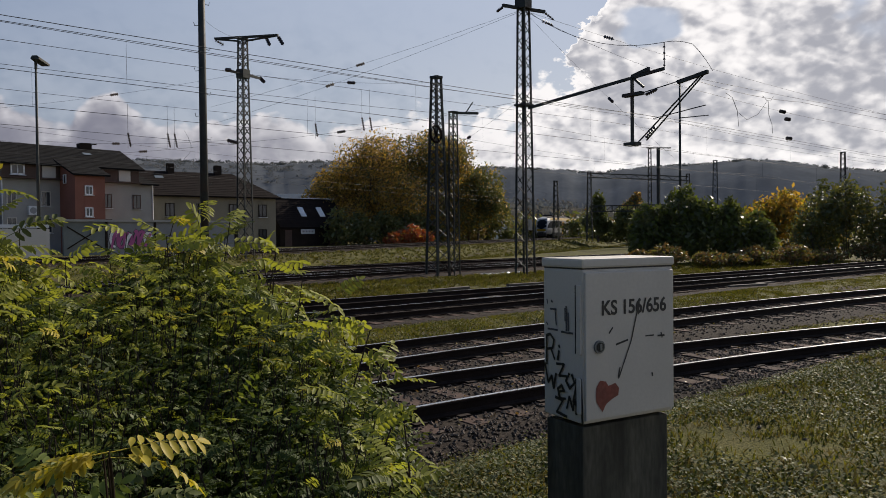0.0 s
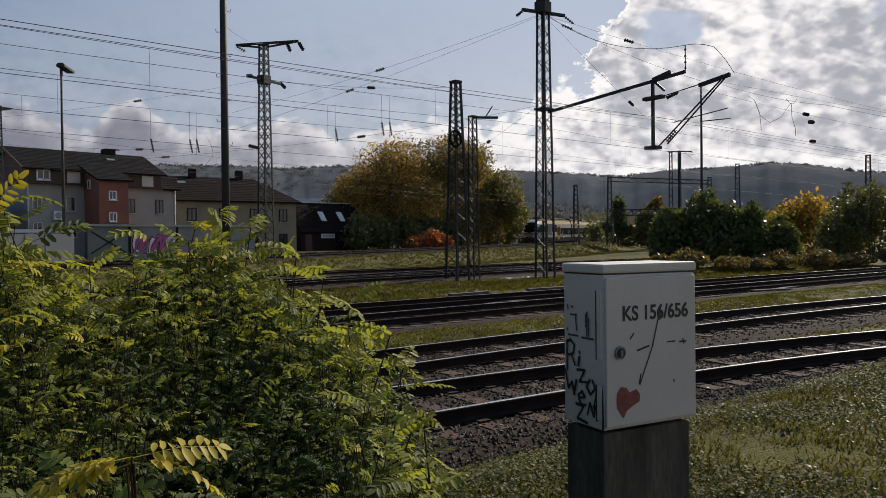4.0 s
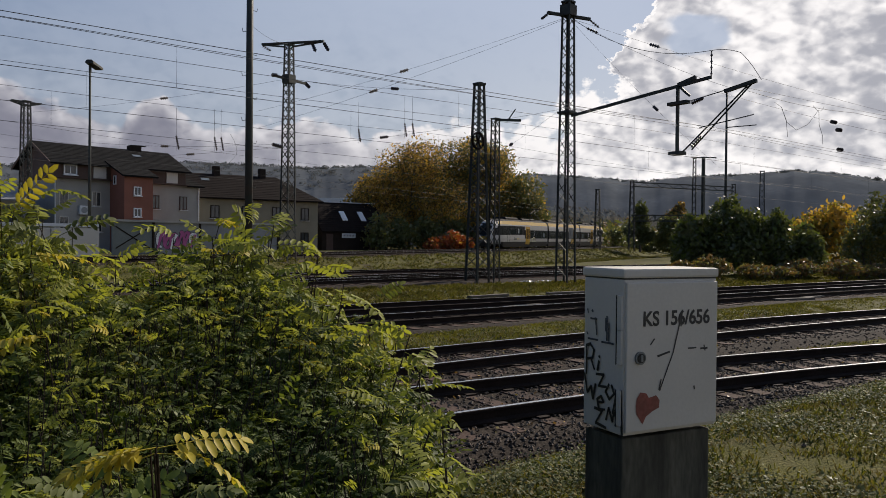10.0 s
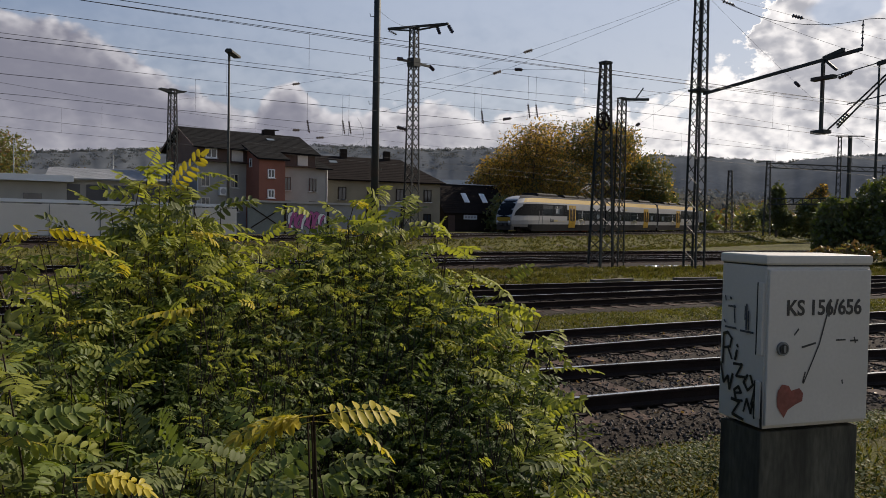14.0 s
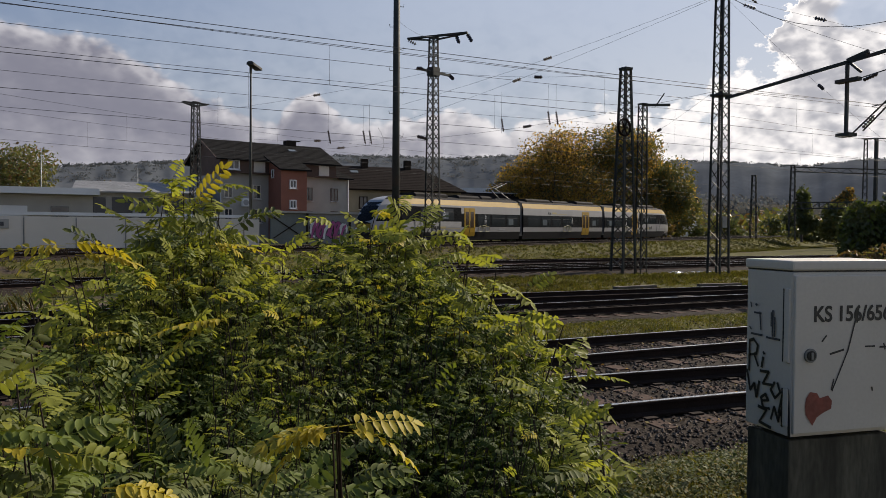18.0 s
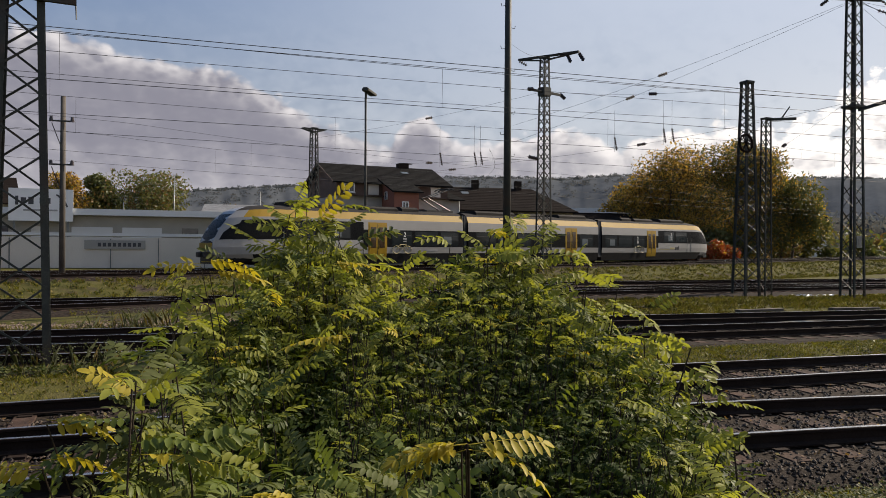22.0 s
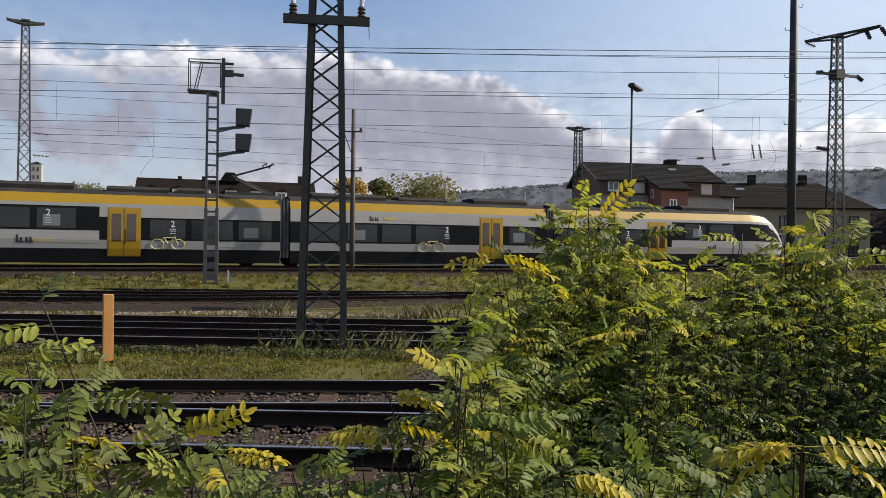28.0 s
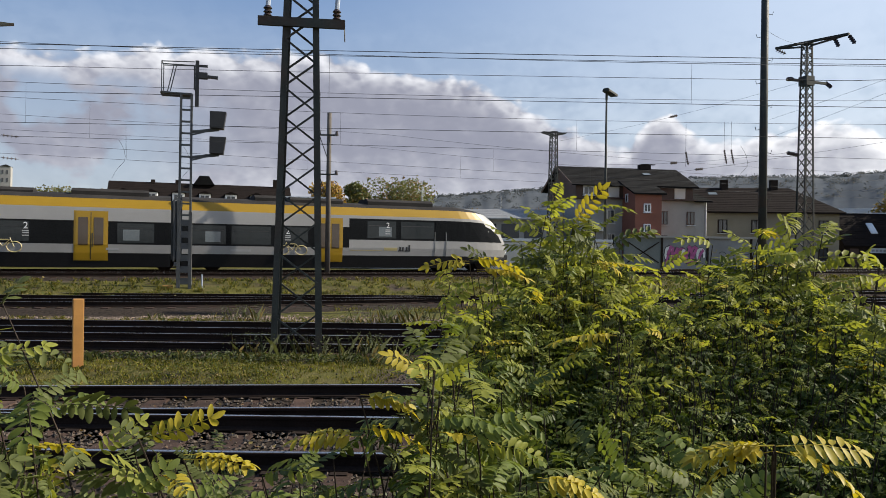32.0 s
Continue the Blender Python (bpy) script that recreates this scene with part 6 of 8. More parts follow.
def crown_mesh(name, blobs, n, size, mats, weights, rng, flat=0.0):
    """Many small leaf clumps, scattered near the surface of uneven lobes. blobs: (x, y, z, rx, ry, rz)."""
    vol = np.array([b[3] * b[4] * b[5] for b in blobs]) ** (2 / 3)
    pick = rng.choice(len(blobs), n, p=vol / vol.sum())
    b = np.array(blobs)[pick]
    d = rng.normal(size=(n, 3))
    d /= np.linalg.norm(d, axis=1)[:, None]
    r = np.clip(rng.normal(0.86, 0.16, n), 0.25, 1.22)[:, None]
    c = b[:, :3] + d * r * b[:, 3:]
    nv = 5
    a = rng.normal(size=(n, 3))
    a /= np.linalg.norm(a, axis=1)[:, None]
    up = rng.normal(size=(n, 3)) + d * 0.6
    s = np.cross(a, up)
    s /= np.linalg.norm(s, axis=1)[:, None]
    sz = size * rng.uniform(0.5, 1.4, n)[:, None]
    bend = np.cross(a, s) * sz * 0.25
    v = np.stack([c - a * sz, c + s * sz * 0.55 + bend, c + a * sz * 0.9 + s * sz * 0.15, c + a * sz - s * sz * 0.2, c - s * sz * 0.55 + bend], 1)
    me = bpy.data.meshes.new(name)
    me.vertices.add(n * nv)
    me.vertices.foreach_set("co", v.reshape(-1).astype(np.float32))
    me.loops.add(n * nv)
    me.loops.foreach_set("vertex_index", np.arange(n * nv, dtype=np.int32))
    me.polygons.add(n)
    me.polygons.foreach_set("loop_start", np.arange(0, n * nv, nv, dtype=np.int32))
    for m in mats:
        me.materials.append(m)
    me.polygons.foreach_set("material_index", rng.choice(len(mats), n, p=np.array(weights) / sum(weights)).astype(np.int32))
    me.update(calc_edges=True)
    return me


def limbs(g, base, h, spread, rng, n=7, r=0.16):
    bx, by, bz = base
    g.tube([(bx, by, bz - 0.2), (bx + rng.normal() * 0.15, by, bz + h * 0.3), (bx + rng.normal() * 0.3, by + rng.normal() * 0.3, bz + h * 0.75)], r, 8, r1=r * 0.35)
    for k in range(n):
        z0 = bz + h * rng.uniform(0.15, 0.5)
        a = rng.uniform(0, 2 * math.pi)
        e = spread * rng.uniform(0.5, 0.95)
        p = Vector((bx, by, z0))
        q = Vector((bx + math.cos(a) * e, by + math.sin(a) * e, z0 + h * rng.uniform(0.2, 0.42)))
        m = p.lerp(q, 0.5) + Vector((0, 0, -0.08 * h * 0.3))
        g.tube([p, m, q], r * 0.42, 6, r1=r * 0.1)


def tree(name, label, category, x, y, z, h, spread, n, size, mats, weights, seed, lobes=9, low=0.28, r=0.18, shape=1.0, group=""):
    rng = np.random.default_rng(seed)
    t = thing(name, label, category, group, at=pose(x, y, z))
    g = Geo()
    limbs(g, (0, 0, 0), h, spread, rng, r=r)
    part("trunk", g, M_BARK, t)
    blobs = []
    for k in range(lobes):
        u = rng.uniform(low, 0.9)
        wid = spread * (1 - shape * max(0, u - 0.45) ** 1.5 * 1.3)
        a, e = rng.uniform(0, 2 * math.pi), rng.uniform(0.15, 0.75) * wid
        k2 = rng.uniform(0.28, 0.5) * spread
        blobs.append((math.cos(a) * e, math.sin(a) * e, h * u, k2, k2, min(k2 * rng.uniform(0.8, 1.2), h * (1.0 - u) + 0.3)))
    blobs.append((0, 0, h * 0.55, spread * 0.55, spread * 0.55, h * 0.36))
    cr = part("crown", crown_mesh("crown", blobs, n, size, mats, weights, rng), None, t)
    cr["kind"] = "stuff"
    return t


# the large autumn tree and its thicket behind the main track
tree("autumn_tree", "broad tree with golden autumn leaves turning dark green", "tree", 59.0, 85.0, 0.8, 14.6, 7.8, 34000, 0.16, [L_GOLD, L_OLIVE, L_DARK, L_BROWN], [0.50, 0.26, 0.10, 0.14], 11, lobes=24, low=0.12)
tree("autumn_tree", "tall dark green tree with golden top leaves", "tree", 68.0, 82.5, 0.8, 17.0, 6.8, 34000, 0.16, [L_DARK, L_OLIVE, L_GOLD, L_BROWN], [0.3, 0.34, 0.26, 0.1], 12, lobes=22, low=0.12)
tree("autumn_tree", "dense dark green tree with a few yellow leaves", "tree", 76.0, 81.5, 0.8, 11.6, 5.2, 15000, 0.18, [L_DARK, L_OLIVE, L_GREY, L_GOLD], [0.45, 0.32, 0.13, 0.1], 13, lobes=14, low=0.12)
tree("autumn_tree", "tree with sparse golden leaves", "tree", 54.5, 88.0, 0.8, 10.5, 4.5, 9000, 0.18, [L_GOLD, L_OLIVE, L_BROWN], [0.6, 0.25, 0.15], 14, lobes=11, low=0.2)


def thicket(name, label, category, boxes, size, mats, weights, seed, per=700):
    """A hedge or thicket: lobes in a row, with stems to the ground. boxes: (x, y, z, radius, height)."""
    rng = np.random.default_rng(seed)
    x0, y0, z0 = boxes[0][:3]
    t = thing(name, label, category, at=pose(x0, y0, z0))
    g = Geo()
    blobs = []
    for x, y, z, r, h in boxes:
        dx, dy, dz = x - x0, y - y0, z - z0
        for k in range(4):
            a = rng.uniform(0, 6.28)
            g.tube([(dx + 0.2 * math.cos(a), dy + 0.2 * math.sin(a), dz - 0.2), (dx + r * 0.5 * math.cos(a), dy + r * 0.5 * math.sin(a), dz + h * 0.8)], 0.05, 5, r1=0.015)
        for k in range(5):
            u = rng.uniform(0.25, 0.85)
            rr = r * (1.05 - 0.65 * u)
            a = rng.uniform(0, 6.28)
            blobs.append((dx + math.cos(a) * rr * 0.55, dy + math.sin(a) * rr * 0.55, dz + h * u, rr * 0.7, rr * 0.7, h * 0.26))
        blobs.append((dx, dy, dz + h * 0.4, r * 0.8, r * 0.8, h * 0.42))
    st = part("undergrowth", g, M_TWIG, t)
    st["kind"] = "stuff"
    ob = part("foliage", crown_mesh("foliage", blobs, per * len(boxes), size, mats, weights, rng), None, t)
    ob["kind"] = "stuff"
    return t


thicket("bush_thicket", "dark green thicket below the autumn tree", "bush", [(50.5, 79.5, 0.7, 2.6, 4.4), (54, 79.0, 0.7, 2.6, 4.0), (58, 79.0, 0.8, 2.8, 4.6), (62, 80.0, 0.8, 2.8, 4.8), (66, 82.5, 0.9, 2.6, 4.0), (70, 85, 0.9, 2.6, 3.8), (74, 88, 0.9, 2.6, 4.2)], 0.26, [L_DARK, L_OLIVE, L_GREY], [0.6, 0.25, 0.15], 21, 900)
thicket("red_bush", "low bush with rust-red autumn leaves", "bush", [(57.6, 74.2, 0.75, 1.9, 2.5), (60.2, 74.6, 0.75, 1.6, 2.2), (55.0, 74.4, 0.75, 1.4, 1.7)], 0.2, [L_RUST, L_BROWN, L_GOLD], [0.75, 0.18, 0.07], 22, 700)
thicket("dark_thicket", "dark glossy thicket with pointed tops beside the yard tracks", "bush", [(45.6, 31.0, 0.1, 1.7, 4.3), (46.9, 29.3, 0.1, 1.9, 4.9), (48.0, 27.6, 0.1, 1.8, 4.3), (48.9, 26.3, 0.1, 1.5, 3.9), (49.6, 25.2, 0.1, 1.3, 3.2), (47.2, 31.4, 0.1, 1.8, 3.8)], 0.17, [L_DARK, L_GREY, L_GREEN], [0.6, 0.2, 0.2], 23, 2600)
thicket("golden_bush", "tall bush in bright golden autumn leaves", "bush", [(62.6, 31.4, 0.3, 2.2, 4.4), (63.8, 29.4, 0.3, 2.6, 5.6), (64.6, 27.4, 0.3, 2.2, 4.9), (63.0, 33.2, 0.3, 1.8, 3.6)], 0.2, [L_GOLD, L_OLIVE, L_YEL], [0.6, 0.25, 0.15], 24, 1500)
thicket("grey_thicket", "tangled grey-green thicket with pale leaves", "bush", [(57.0, 24.4, 0.2, 2.0, 5.2), (57.6, 22.6, 0.2, 2.3, 6.2), (58.4, 20.6, 0.2, 2.2, 6.0), (58.9, 18.6, 0.2, 2.2, 5.6), (59.2, 16.4, 0.2, 2.2, 5.2), (60.8, 25.8, 0.2, 2.0, 5.0)], 0.16, [L_GREY, L_OLIVE, L_DARK], [0.4, 0.35, 0.25], 25, 1900)
thicket("brown_scrub", "low dry brown scrub along the yard track", "bush", [(38 + 2.1 * k, 26.5 - 0.75 * k + 0.5 * math.sin(k * 2.1), 0.0, 1.35, 0.9 + 0.3 * math.sin(k * 1.7)) for k in range(13)], 0.11, [L_BROWN, L_OLIVE, L_GREY], [0.5, 0.3, 0.2], 26, 900)
for x, y, h, s, sd, mt, wt in ((-19, 128, 13.0, 4.2, 31, [L_GOLD, L_BROWN, L_OLIVE], [0.5, 0.3, 0.2]), (-14.5, 131, 13.0, 3.2, 32, [L_DARK, L_OLIVE], [0.7, 0.3]), (-7.6, 130, 13.6, 8.2, 33, [L_DARK, L_OLIVE, L_BROWN], [0.45, 0.4, 0.15]), (4, 134, 8.6, 6.5, 34, [L_BROWN, L_OLIVE], [0.65, 0.35]), (-60, 135, 11.5, 7, 35, [L_OLIVE, L_GOLD], [0.6, 0.4]), (-72, 140, 12, 7, 36, [L_OLIVE, L_DARK], [0.6, 0.4]), (20, 150, 9.5, 8, 37, [L_BROWN, L_OLIVE], [0.6, 0.4]), (33, 165, 10, 8, 38, [L_BROWN, L_DARK], [0.5, 0.5])):
    tree("tree", "leafy tree rising behind the warehouse roofs" if h > 11 else "brown autumn tree in the distance", "tree", x, y, 0.5, h, s, 9000, 0.24, mt, wt, sd, lobes=14, low=0.25, group="trees behind the halls")
for x, y, h, s, sd, mt, wt in ((94.5, 73.8, 8.2, 1.9, 41, [L_DARK, L_GREY], [0.8, 0.2]), (98, 71, 5.0, 3.0, 42, [L_DARK, L_OLIVE], [0.8, 0.2]), (106, 66, 4.6, 3.4, 43, [L_DARK, L_GREY], [0.8, 0.2]), (126.5, 89.5, 9.4, 2.9, 44, [L_BROWN, L_GREY, L_GOLD], [0.45, 0.35, 0.2]), (82, 90, 8.5, 4.0, 45, [L_OLIVE, L_BROWN], [0.5, 0.5]), (90, 94, 7, 4.5, 46, [L_OLIVE, L_GREY], [0.6, 0.4]), (118, 92, 6.0, 3.6, 47, [L_GREY, L_DARK], [0.6, 0.4]), (112, 76, 4.4, 3.2, 48, [L_DARK, L_OLIVE], [0.7, 0.3])):
    tree("tree", "tree beside the open line", "tree", x, y, 0.8, h, s, 3000, 0.28, mt, wt, sd, lobes=9, low=0.12, group="trees along the line")
thicket("far_hedge", "dark low hedge beyond the open line", "bush", [(88 + 3.2 * k, 98 - 2.2 * k + 1.2 * math.sin(k * 1.9), 0.6, 2.6, 3.0 + 0.9 * math.sin(k * 2.7)) for k in range(14)], 0.34, [L_DARK, L_GREY, L_OLIVE], [0.55, 0.25, 0.2], 49, 420)


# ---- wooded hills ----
# the haze of distance is mixed into the woods' pale blue-grey base colour
M_WOODS = mat("hazy_woods", (0.116, 0.126, 0.136), 1.0, 0, 0.72, 0.012, 0.08, 0.1, spec=0.0)
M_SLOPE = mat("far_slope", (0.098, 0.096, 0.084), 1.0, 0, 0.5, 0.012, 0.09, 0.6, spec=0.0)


def ridge(name, label, dist, prof, depth, material, seed, rough, step=0.12):
    """A wooded ridge round the eye: height by azimuth (degrees clockwise from +y), with an uneven tree line."""
    rng = np.random.default_rng(seed)
    a = np.arange(prof[0][0], prof[-1][0], step)
    h = np.interp(a, [p[0] for p in prof], [p[1] for p in prof])
    n1 = np.array([noise.noise((x * 0.9, seed, 0)) for x in a]) * rough
    crowns = np.array([abs(noise.noise((x * 5.5, seed, 4))) for x in a]) * rough * 1.1 + np.where(rng.uniform(size=len(a)) < 0.10, rng.uniform(0, 1.2, len(a)), 0) * rough
    rows = []
    for u, jj in ((0, 0.0), (0.2, 0.3), (0.4, 0.4), (0.6, 0.5), (0.8, 0.6), (0.92, 0.5), (0.99, 0.4), (1.0, 1.0), (1.5, 0.0)):
        dd = dist + depth * u
        for x, hh, q, c in zip(a, h, n1, crowns):
            z = (hh + q) * math.sin(min(u, 1) * math.pi / 2) if u <= 1 else 0
            z += rough * 0.3 * noise.noise((x * 2.0, u * 8, seed)) * (0 < u < 0.95) + c * (u == 1.0)
            rows.append((math.sin(radians(x)) * dd, math.cos(radians(x)) * dd, z - 2))
    n = len(a)
    g = Geo()
    g.add(rows, [(j * n + i, j * n + i + 1, (j + 1) * n + i + 1, (j + 1) * n + i) for j in range(8) for i in range(n - 1)])
    return solid(name, g, material, label, "hill", kind="structure", smooth=True)


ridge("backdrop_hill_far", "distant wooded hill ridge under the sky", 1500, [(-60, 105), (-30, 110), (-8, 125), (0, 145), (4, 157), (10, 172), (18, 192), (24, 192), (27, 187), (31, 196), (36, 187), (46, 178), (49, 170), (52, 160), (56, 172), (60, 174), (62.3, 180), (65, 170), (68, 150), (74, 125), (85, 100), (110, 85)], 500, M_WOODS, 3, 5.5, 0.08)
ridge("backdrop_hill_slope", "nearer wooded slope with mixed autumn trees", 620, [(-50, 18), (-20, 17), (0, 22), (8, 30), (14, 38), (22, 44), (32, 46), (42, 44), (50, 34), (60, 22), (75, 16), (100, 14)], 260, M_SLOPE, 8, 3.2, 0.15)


def woods(name, label, spots, clumps, size, mats, weights, seed):
    """Far woods: a crown of rough clumps at each of many spots (x, y, z, radius, height)."""
    rng = np.random.default_rng(seed)
    blobs = [(x, y, z + h * 0.5, r, r, h * 0.5) for x, y, z, r, h in spots]
    me = crown_mesh(name, blobs, clumps * len(spots), size, mats, weights, rng)
    return tagged(new(name, me), label, "woods", kind="stuff")


# ridge trees, likewise greyed and paled in base colour to carry the haze
M_WOODS4 = mat("hazy_woods_green", (0.11, 0.125, 0.132), 1.0, 0, 0.7, 0.02, 0.14, 0.0, spec=0.0, translucent=0.5)
M_WOODS2 = mat("hazy_woods_brown", (0.13, 0.125, 0.112), 1.0, 0, 0.7, 0.02, 0.14, 0.0, spec=0.0, translucent=0.5)
M_WOODS3 = mat("hazy_woods_dark", (0.085, 0.10, 0.106), 1.0, 0, 0.7, 0.02, 0.14, 0.0, spec=0.0, translucent=0.5)
rng = np.random.default_rng(40)
PROF = [(-60, 105), (-30, 110), (-8, 125), (0, 145), (4, 157), (10, 172), (18, 192), (24, 192), (27, 187), (31, 196), (36, 187), (46, 178), (49, 170), (52, 160), (56, 172), (60, 174), (62.3, 180), (65, 170), (68, 150), (74, 125), (85, 100)]
sp = []
for k in range(1500):
    a, u = rng.uniform(-32, 80), rng.uniform(0.93, 1.0)
    dd = 1500 + 500 * u
    h = np.interp(a, [p[0] for p in PROF], [p[1] for p in PROF]) * math.sin(u * math.pi / 2)
    sp.append((math.sin(radians(a)) * dd, math.cos(radians(a)) * dd, h - 7, rng.uniform(4, 8), rng.uniform(8, 15) if a < 40 else rng.uniform(8, 11)))
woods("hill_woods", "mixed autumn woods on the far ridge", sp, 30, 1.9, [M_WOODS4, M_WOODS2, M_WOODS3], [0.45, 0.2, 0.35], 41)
for k in range(900):
    a, u = rng.uniform(-32, 44), rng.uniform(0.45, 0.95)
    dd = 1500 + 500 * u
    h = np.interp(a, [p[0] for p in PROF], [p[1] for p in PROF]) * math.sin(u * math.pi / 2)
    sp.append((math.sin(radians(a)) * dd, math.cos(radians(a)) * dd, h - 8, rng.uniform(6, 12), rng.uniform(9, 14)))
HILL = [(-20, 17), (0, 22), (8, 30), (14, 38), (22, 44), (32, 46), (42, 44), (50, 34), (60, 22), (75, 16)]
for k in range(620):
    a, u = rng.uniform(-4, 64), rng.uniform(0.1, 1.0)
    dd = 620 + 260 * u
    h = np.interp(a, [p[0] for p in HILL], [p[1] for p in HILL]) * math.sin(u * math.pi / 2)
    sp.append((math.sin(radians(a)) * dd, math.cos(radians(a)) * dd, h - 6, rng.uniform(3.5, 7), rng.uniform(8, 13)))
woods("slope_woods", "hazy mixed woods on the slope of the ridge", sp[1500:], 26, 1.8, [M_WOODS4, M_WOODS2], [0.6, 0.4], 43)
sp = []
for k in range(420):
    a, dd = rng.uniform(-34, 80), rng.uniform(190, 620)
    if 6 < a < 40 and dd < 240:
        continue
    sp.append((math.sin(radians(a)) * dd, math.cos(radians(a)) * dd, 0.5, rng.uniform(3, 6), dd * rng.uniform(0.018, 0.038)))
woods("valley_woods", "mixed trees and hedges in the valley behind the line", sp, 90, 0.9, [L_OLIVE, L_BROWN, L_DARK, L_GREY], [0.35, 0.25, 0.25, 0.15], 42)


# ---- the locust shrub in front ----
EYE0 = Vector((-0.2, 0.04, 1.88))      # the shrub is laid out by bearing and distance from here


def spot(az_, el_, d):
    a = radians(az_)
    return EYE0 + Vector((math.sin(a) * d, math.cos(a) * d, math.tan(radians(el_)) * d))


def pinnate(seed, length, pairs, droop, fold, fine=2):
    """One pinnate leaf along +x: a thin rachis and paired oval leaflets; returns vertices and faces."""
    rng = np.random.default_rng(seed)
    vs, fs = [], []

    def leaflet(o, d, n, ln, wd):
        d, n = d.normalized(), n.normalized()
        s = d.cross(n).normalized()
        k = len(vs)
        lift = n * (wd * fold)
        at_ = lambda u, w: o + d * ln * u - n * ln * 0.16 * u * u + s * wd * w + lift * abs(w)
        if fine == 2:
            for u, w in ((0.0, 0.12), (0.28, 0.88), (0.62, 1.0), (0.9, 0.6), (1.0, 0.12)):
                vs.extend([tuple(at_(u, w)), tuple(at_(u, 0)), tuple(at_(u, -w))])
            for r in range(4):
                a = k + r * 3
                fs.append((a, a + 1, a + 4, a + 3))
                fs.append((a + 1, a + 2, a + 5, a + 4))
        elif fine == 1:
            vs.extend(tuple(at_(u, w)) for u, w in ((0, 0), (0.3, 0.95), (0.8, 0.85), (1, 0), (0.8, -0.85), (0.3, -0.95)))
            fs.extend([(k, k + 1, k + 2, k + 3), (k, k + 3, k + 4, k + 5)])
        else:
            vs.extend(tuple(at_(u, w)) for u, w in ((0, 0), (0.55, 1), (1, 0), (0.55, -1)))
            fs.append((k, k + 1, k + 2, k + 3))

    def at(u):
        return Vector((length * u * (1 - 0.12 * droop * u), 0, -droop * length * 0.45 * u * u))

    for i in range(pairs):
        u = 0.2 + 0.74 * i / (pairs - 1)
        o = at(u)
        tang = (at(u + 0.02) - o).normalized()
        ln = 0.048 * (1 - 0.4 * abs(u - 0.5)) * rng.uniform(0.85, 1.12)
        for sgn in (-1, 1):
            if rng.uniform() < 0.05:
                continue
            d = Vector((0.34 + rng.normal() * 0.1, sgn * 1.0, rng.uniform(-0.4, 0.1) - 0.3 * droop))
            leaflet(o, d, Vector((tang.z * -1 + rng.normal() * 0.2, sgn * 0.15, 1)), ln, ln * rng.uniform(0.20, 0.245))
    leaflet(at(0.97), at(1.0) - at(0.9), Vector((0, 0, 1)), 0.042, 0.011)
    g = Geo()
    g.tube([at(u) for u in (0, 0.5, 1.0)], 0.0014, 3, cap=False)
    k = len(vs)
    vs += g.v
    fs += [tuple(k + i for i in f) for f in g.f]
    return np.array(vs), fs


LEAFKINDS = [pinnate(50 + k, (0.17, 0.20, 0.15, 0.22, 0.185)[k], (7, 8, 6, 8, 7)[k], (0.35, 0.9, 0.15, 0.6, 1.3)[k], (0.2, 0.45, 0.1, 0.3, 0.55)[k]) for k in range(5)]
FARKINDS = [pinnate(60 + k, (0.17, 0.20, 0.15, 0.22, 0.185)[k], (6, 7, 6, 7, 6)[k], (0.35, 0.9, 0.15, 0.6, 1.3)[k], (0.2, 0.45, 0.1, 0.3, 0.55)[k], 1) for k in range(5)]
COARSE = [pinnate(70 + k, (0.2, 0.24, 0.22)[k], 5, (0.3, 0.7, 1.1)[k], 0.2, 0) for k in range(3)]
L_SHEEN = leaf_mat("leaf_sheen", (0.112, 0.128, 0.042), 0.3, 0.6, 0.12)
# darker copy of the leaf green, carrying the shrub's shade in its colour
L_SHADE = leaf_mat("leaf_shade_green", (0.050, 0.072, 0.014), 0.35, 0.55, 0.12)
LEAFMATS = [L_GREEN, L_LIME, L_YEL, L_SHADE, L_SHEEN]
LEAFMESH = {}


def leaf_mesh(k, m):
    if (k, m) not in LEAFMESH:
        me = bpy.data.meshes.new("leaf")
        v, f = LEAFKINDS[k]
        me.from_pydata(v.tolist(), [], f)
        me.materials.append(LEAFMATS[m])
        me.polygons.foreach_set("use_smooth", [True] * len(me.polygons))
        LEAFMESH[k, m] = me
    return LEAFMESH[k, m]


def frame_of(x_dir, up):
    x = Vector(x_dir).normalized()
    y = Vector(up).cross(x).normalized()
    z = x.cross(y)
    m = Matrix((x, y, z)).transposed().to_4x4()
    return m


TOP = [(-36, -8.0), (-33, -6.5), (-31, -6.0), (-28, -8.5), (-25, -11.0), (-20, -13.0), (-16, -15.5), (-11, -15.0), (-8.5, -13.0), (-6.5, -12.5), (-4, -13.0), (-2.5, -9.0), (-1, -5.5), (1, -3.6), (3, -2.4), (5.5, -0.6), (7.5, 2.0), (9, 3.8), (11, 3.4), (13, 1.2), (15, -0.6), (18, -0.4), (20, 1.0), (22, 2.4), (24.5, 2.4), (26.5, 1.0), (28, 0.0), (30, -1.4), (32, -3.0), (34, -5.0), (36.5, -7.4), (39, -10.5), (41, -14.5), (42.5, -19)]


def top_el(a):
    return float(np.interp(a, [p[0] for p in TOP], [p[1] for p in TOP]))


def depth_at(el_):
    """How far off the shrub's near side stands, by height angle: low sprays close by, crown further back."""
    return float(np.interp(el_, [-30, -20, -14, -9, -5, 0, 3], [1.55, 1.85, 2.4, 3.2, 3.8, 4.7, 5.2]))


rng = np.random.default_rng(77)
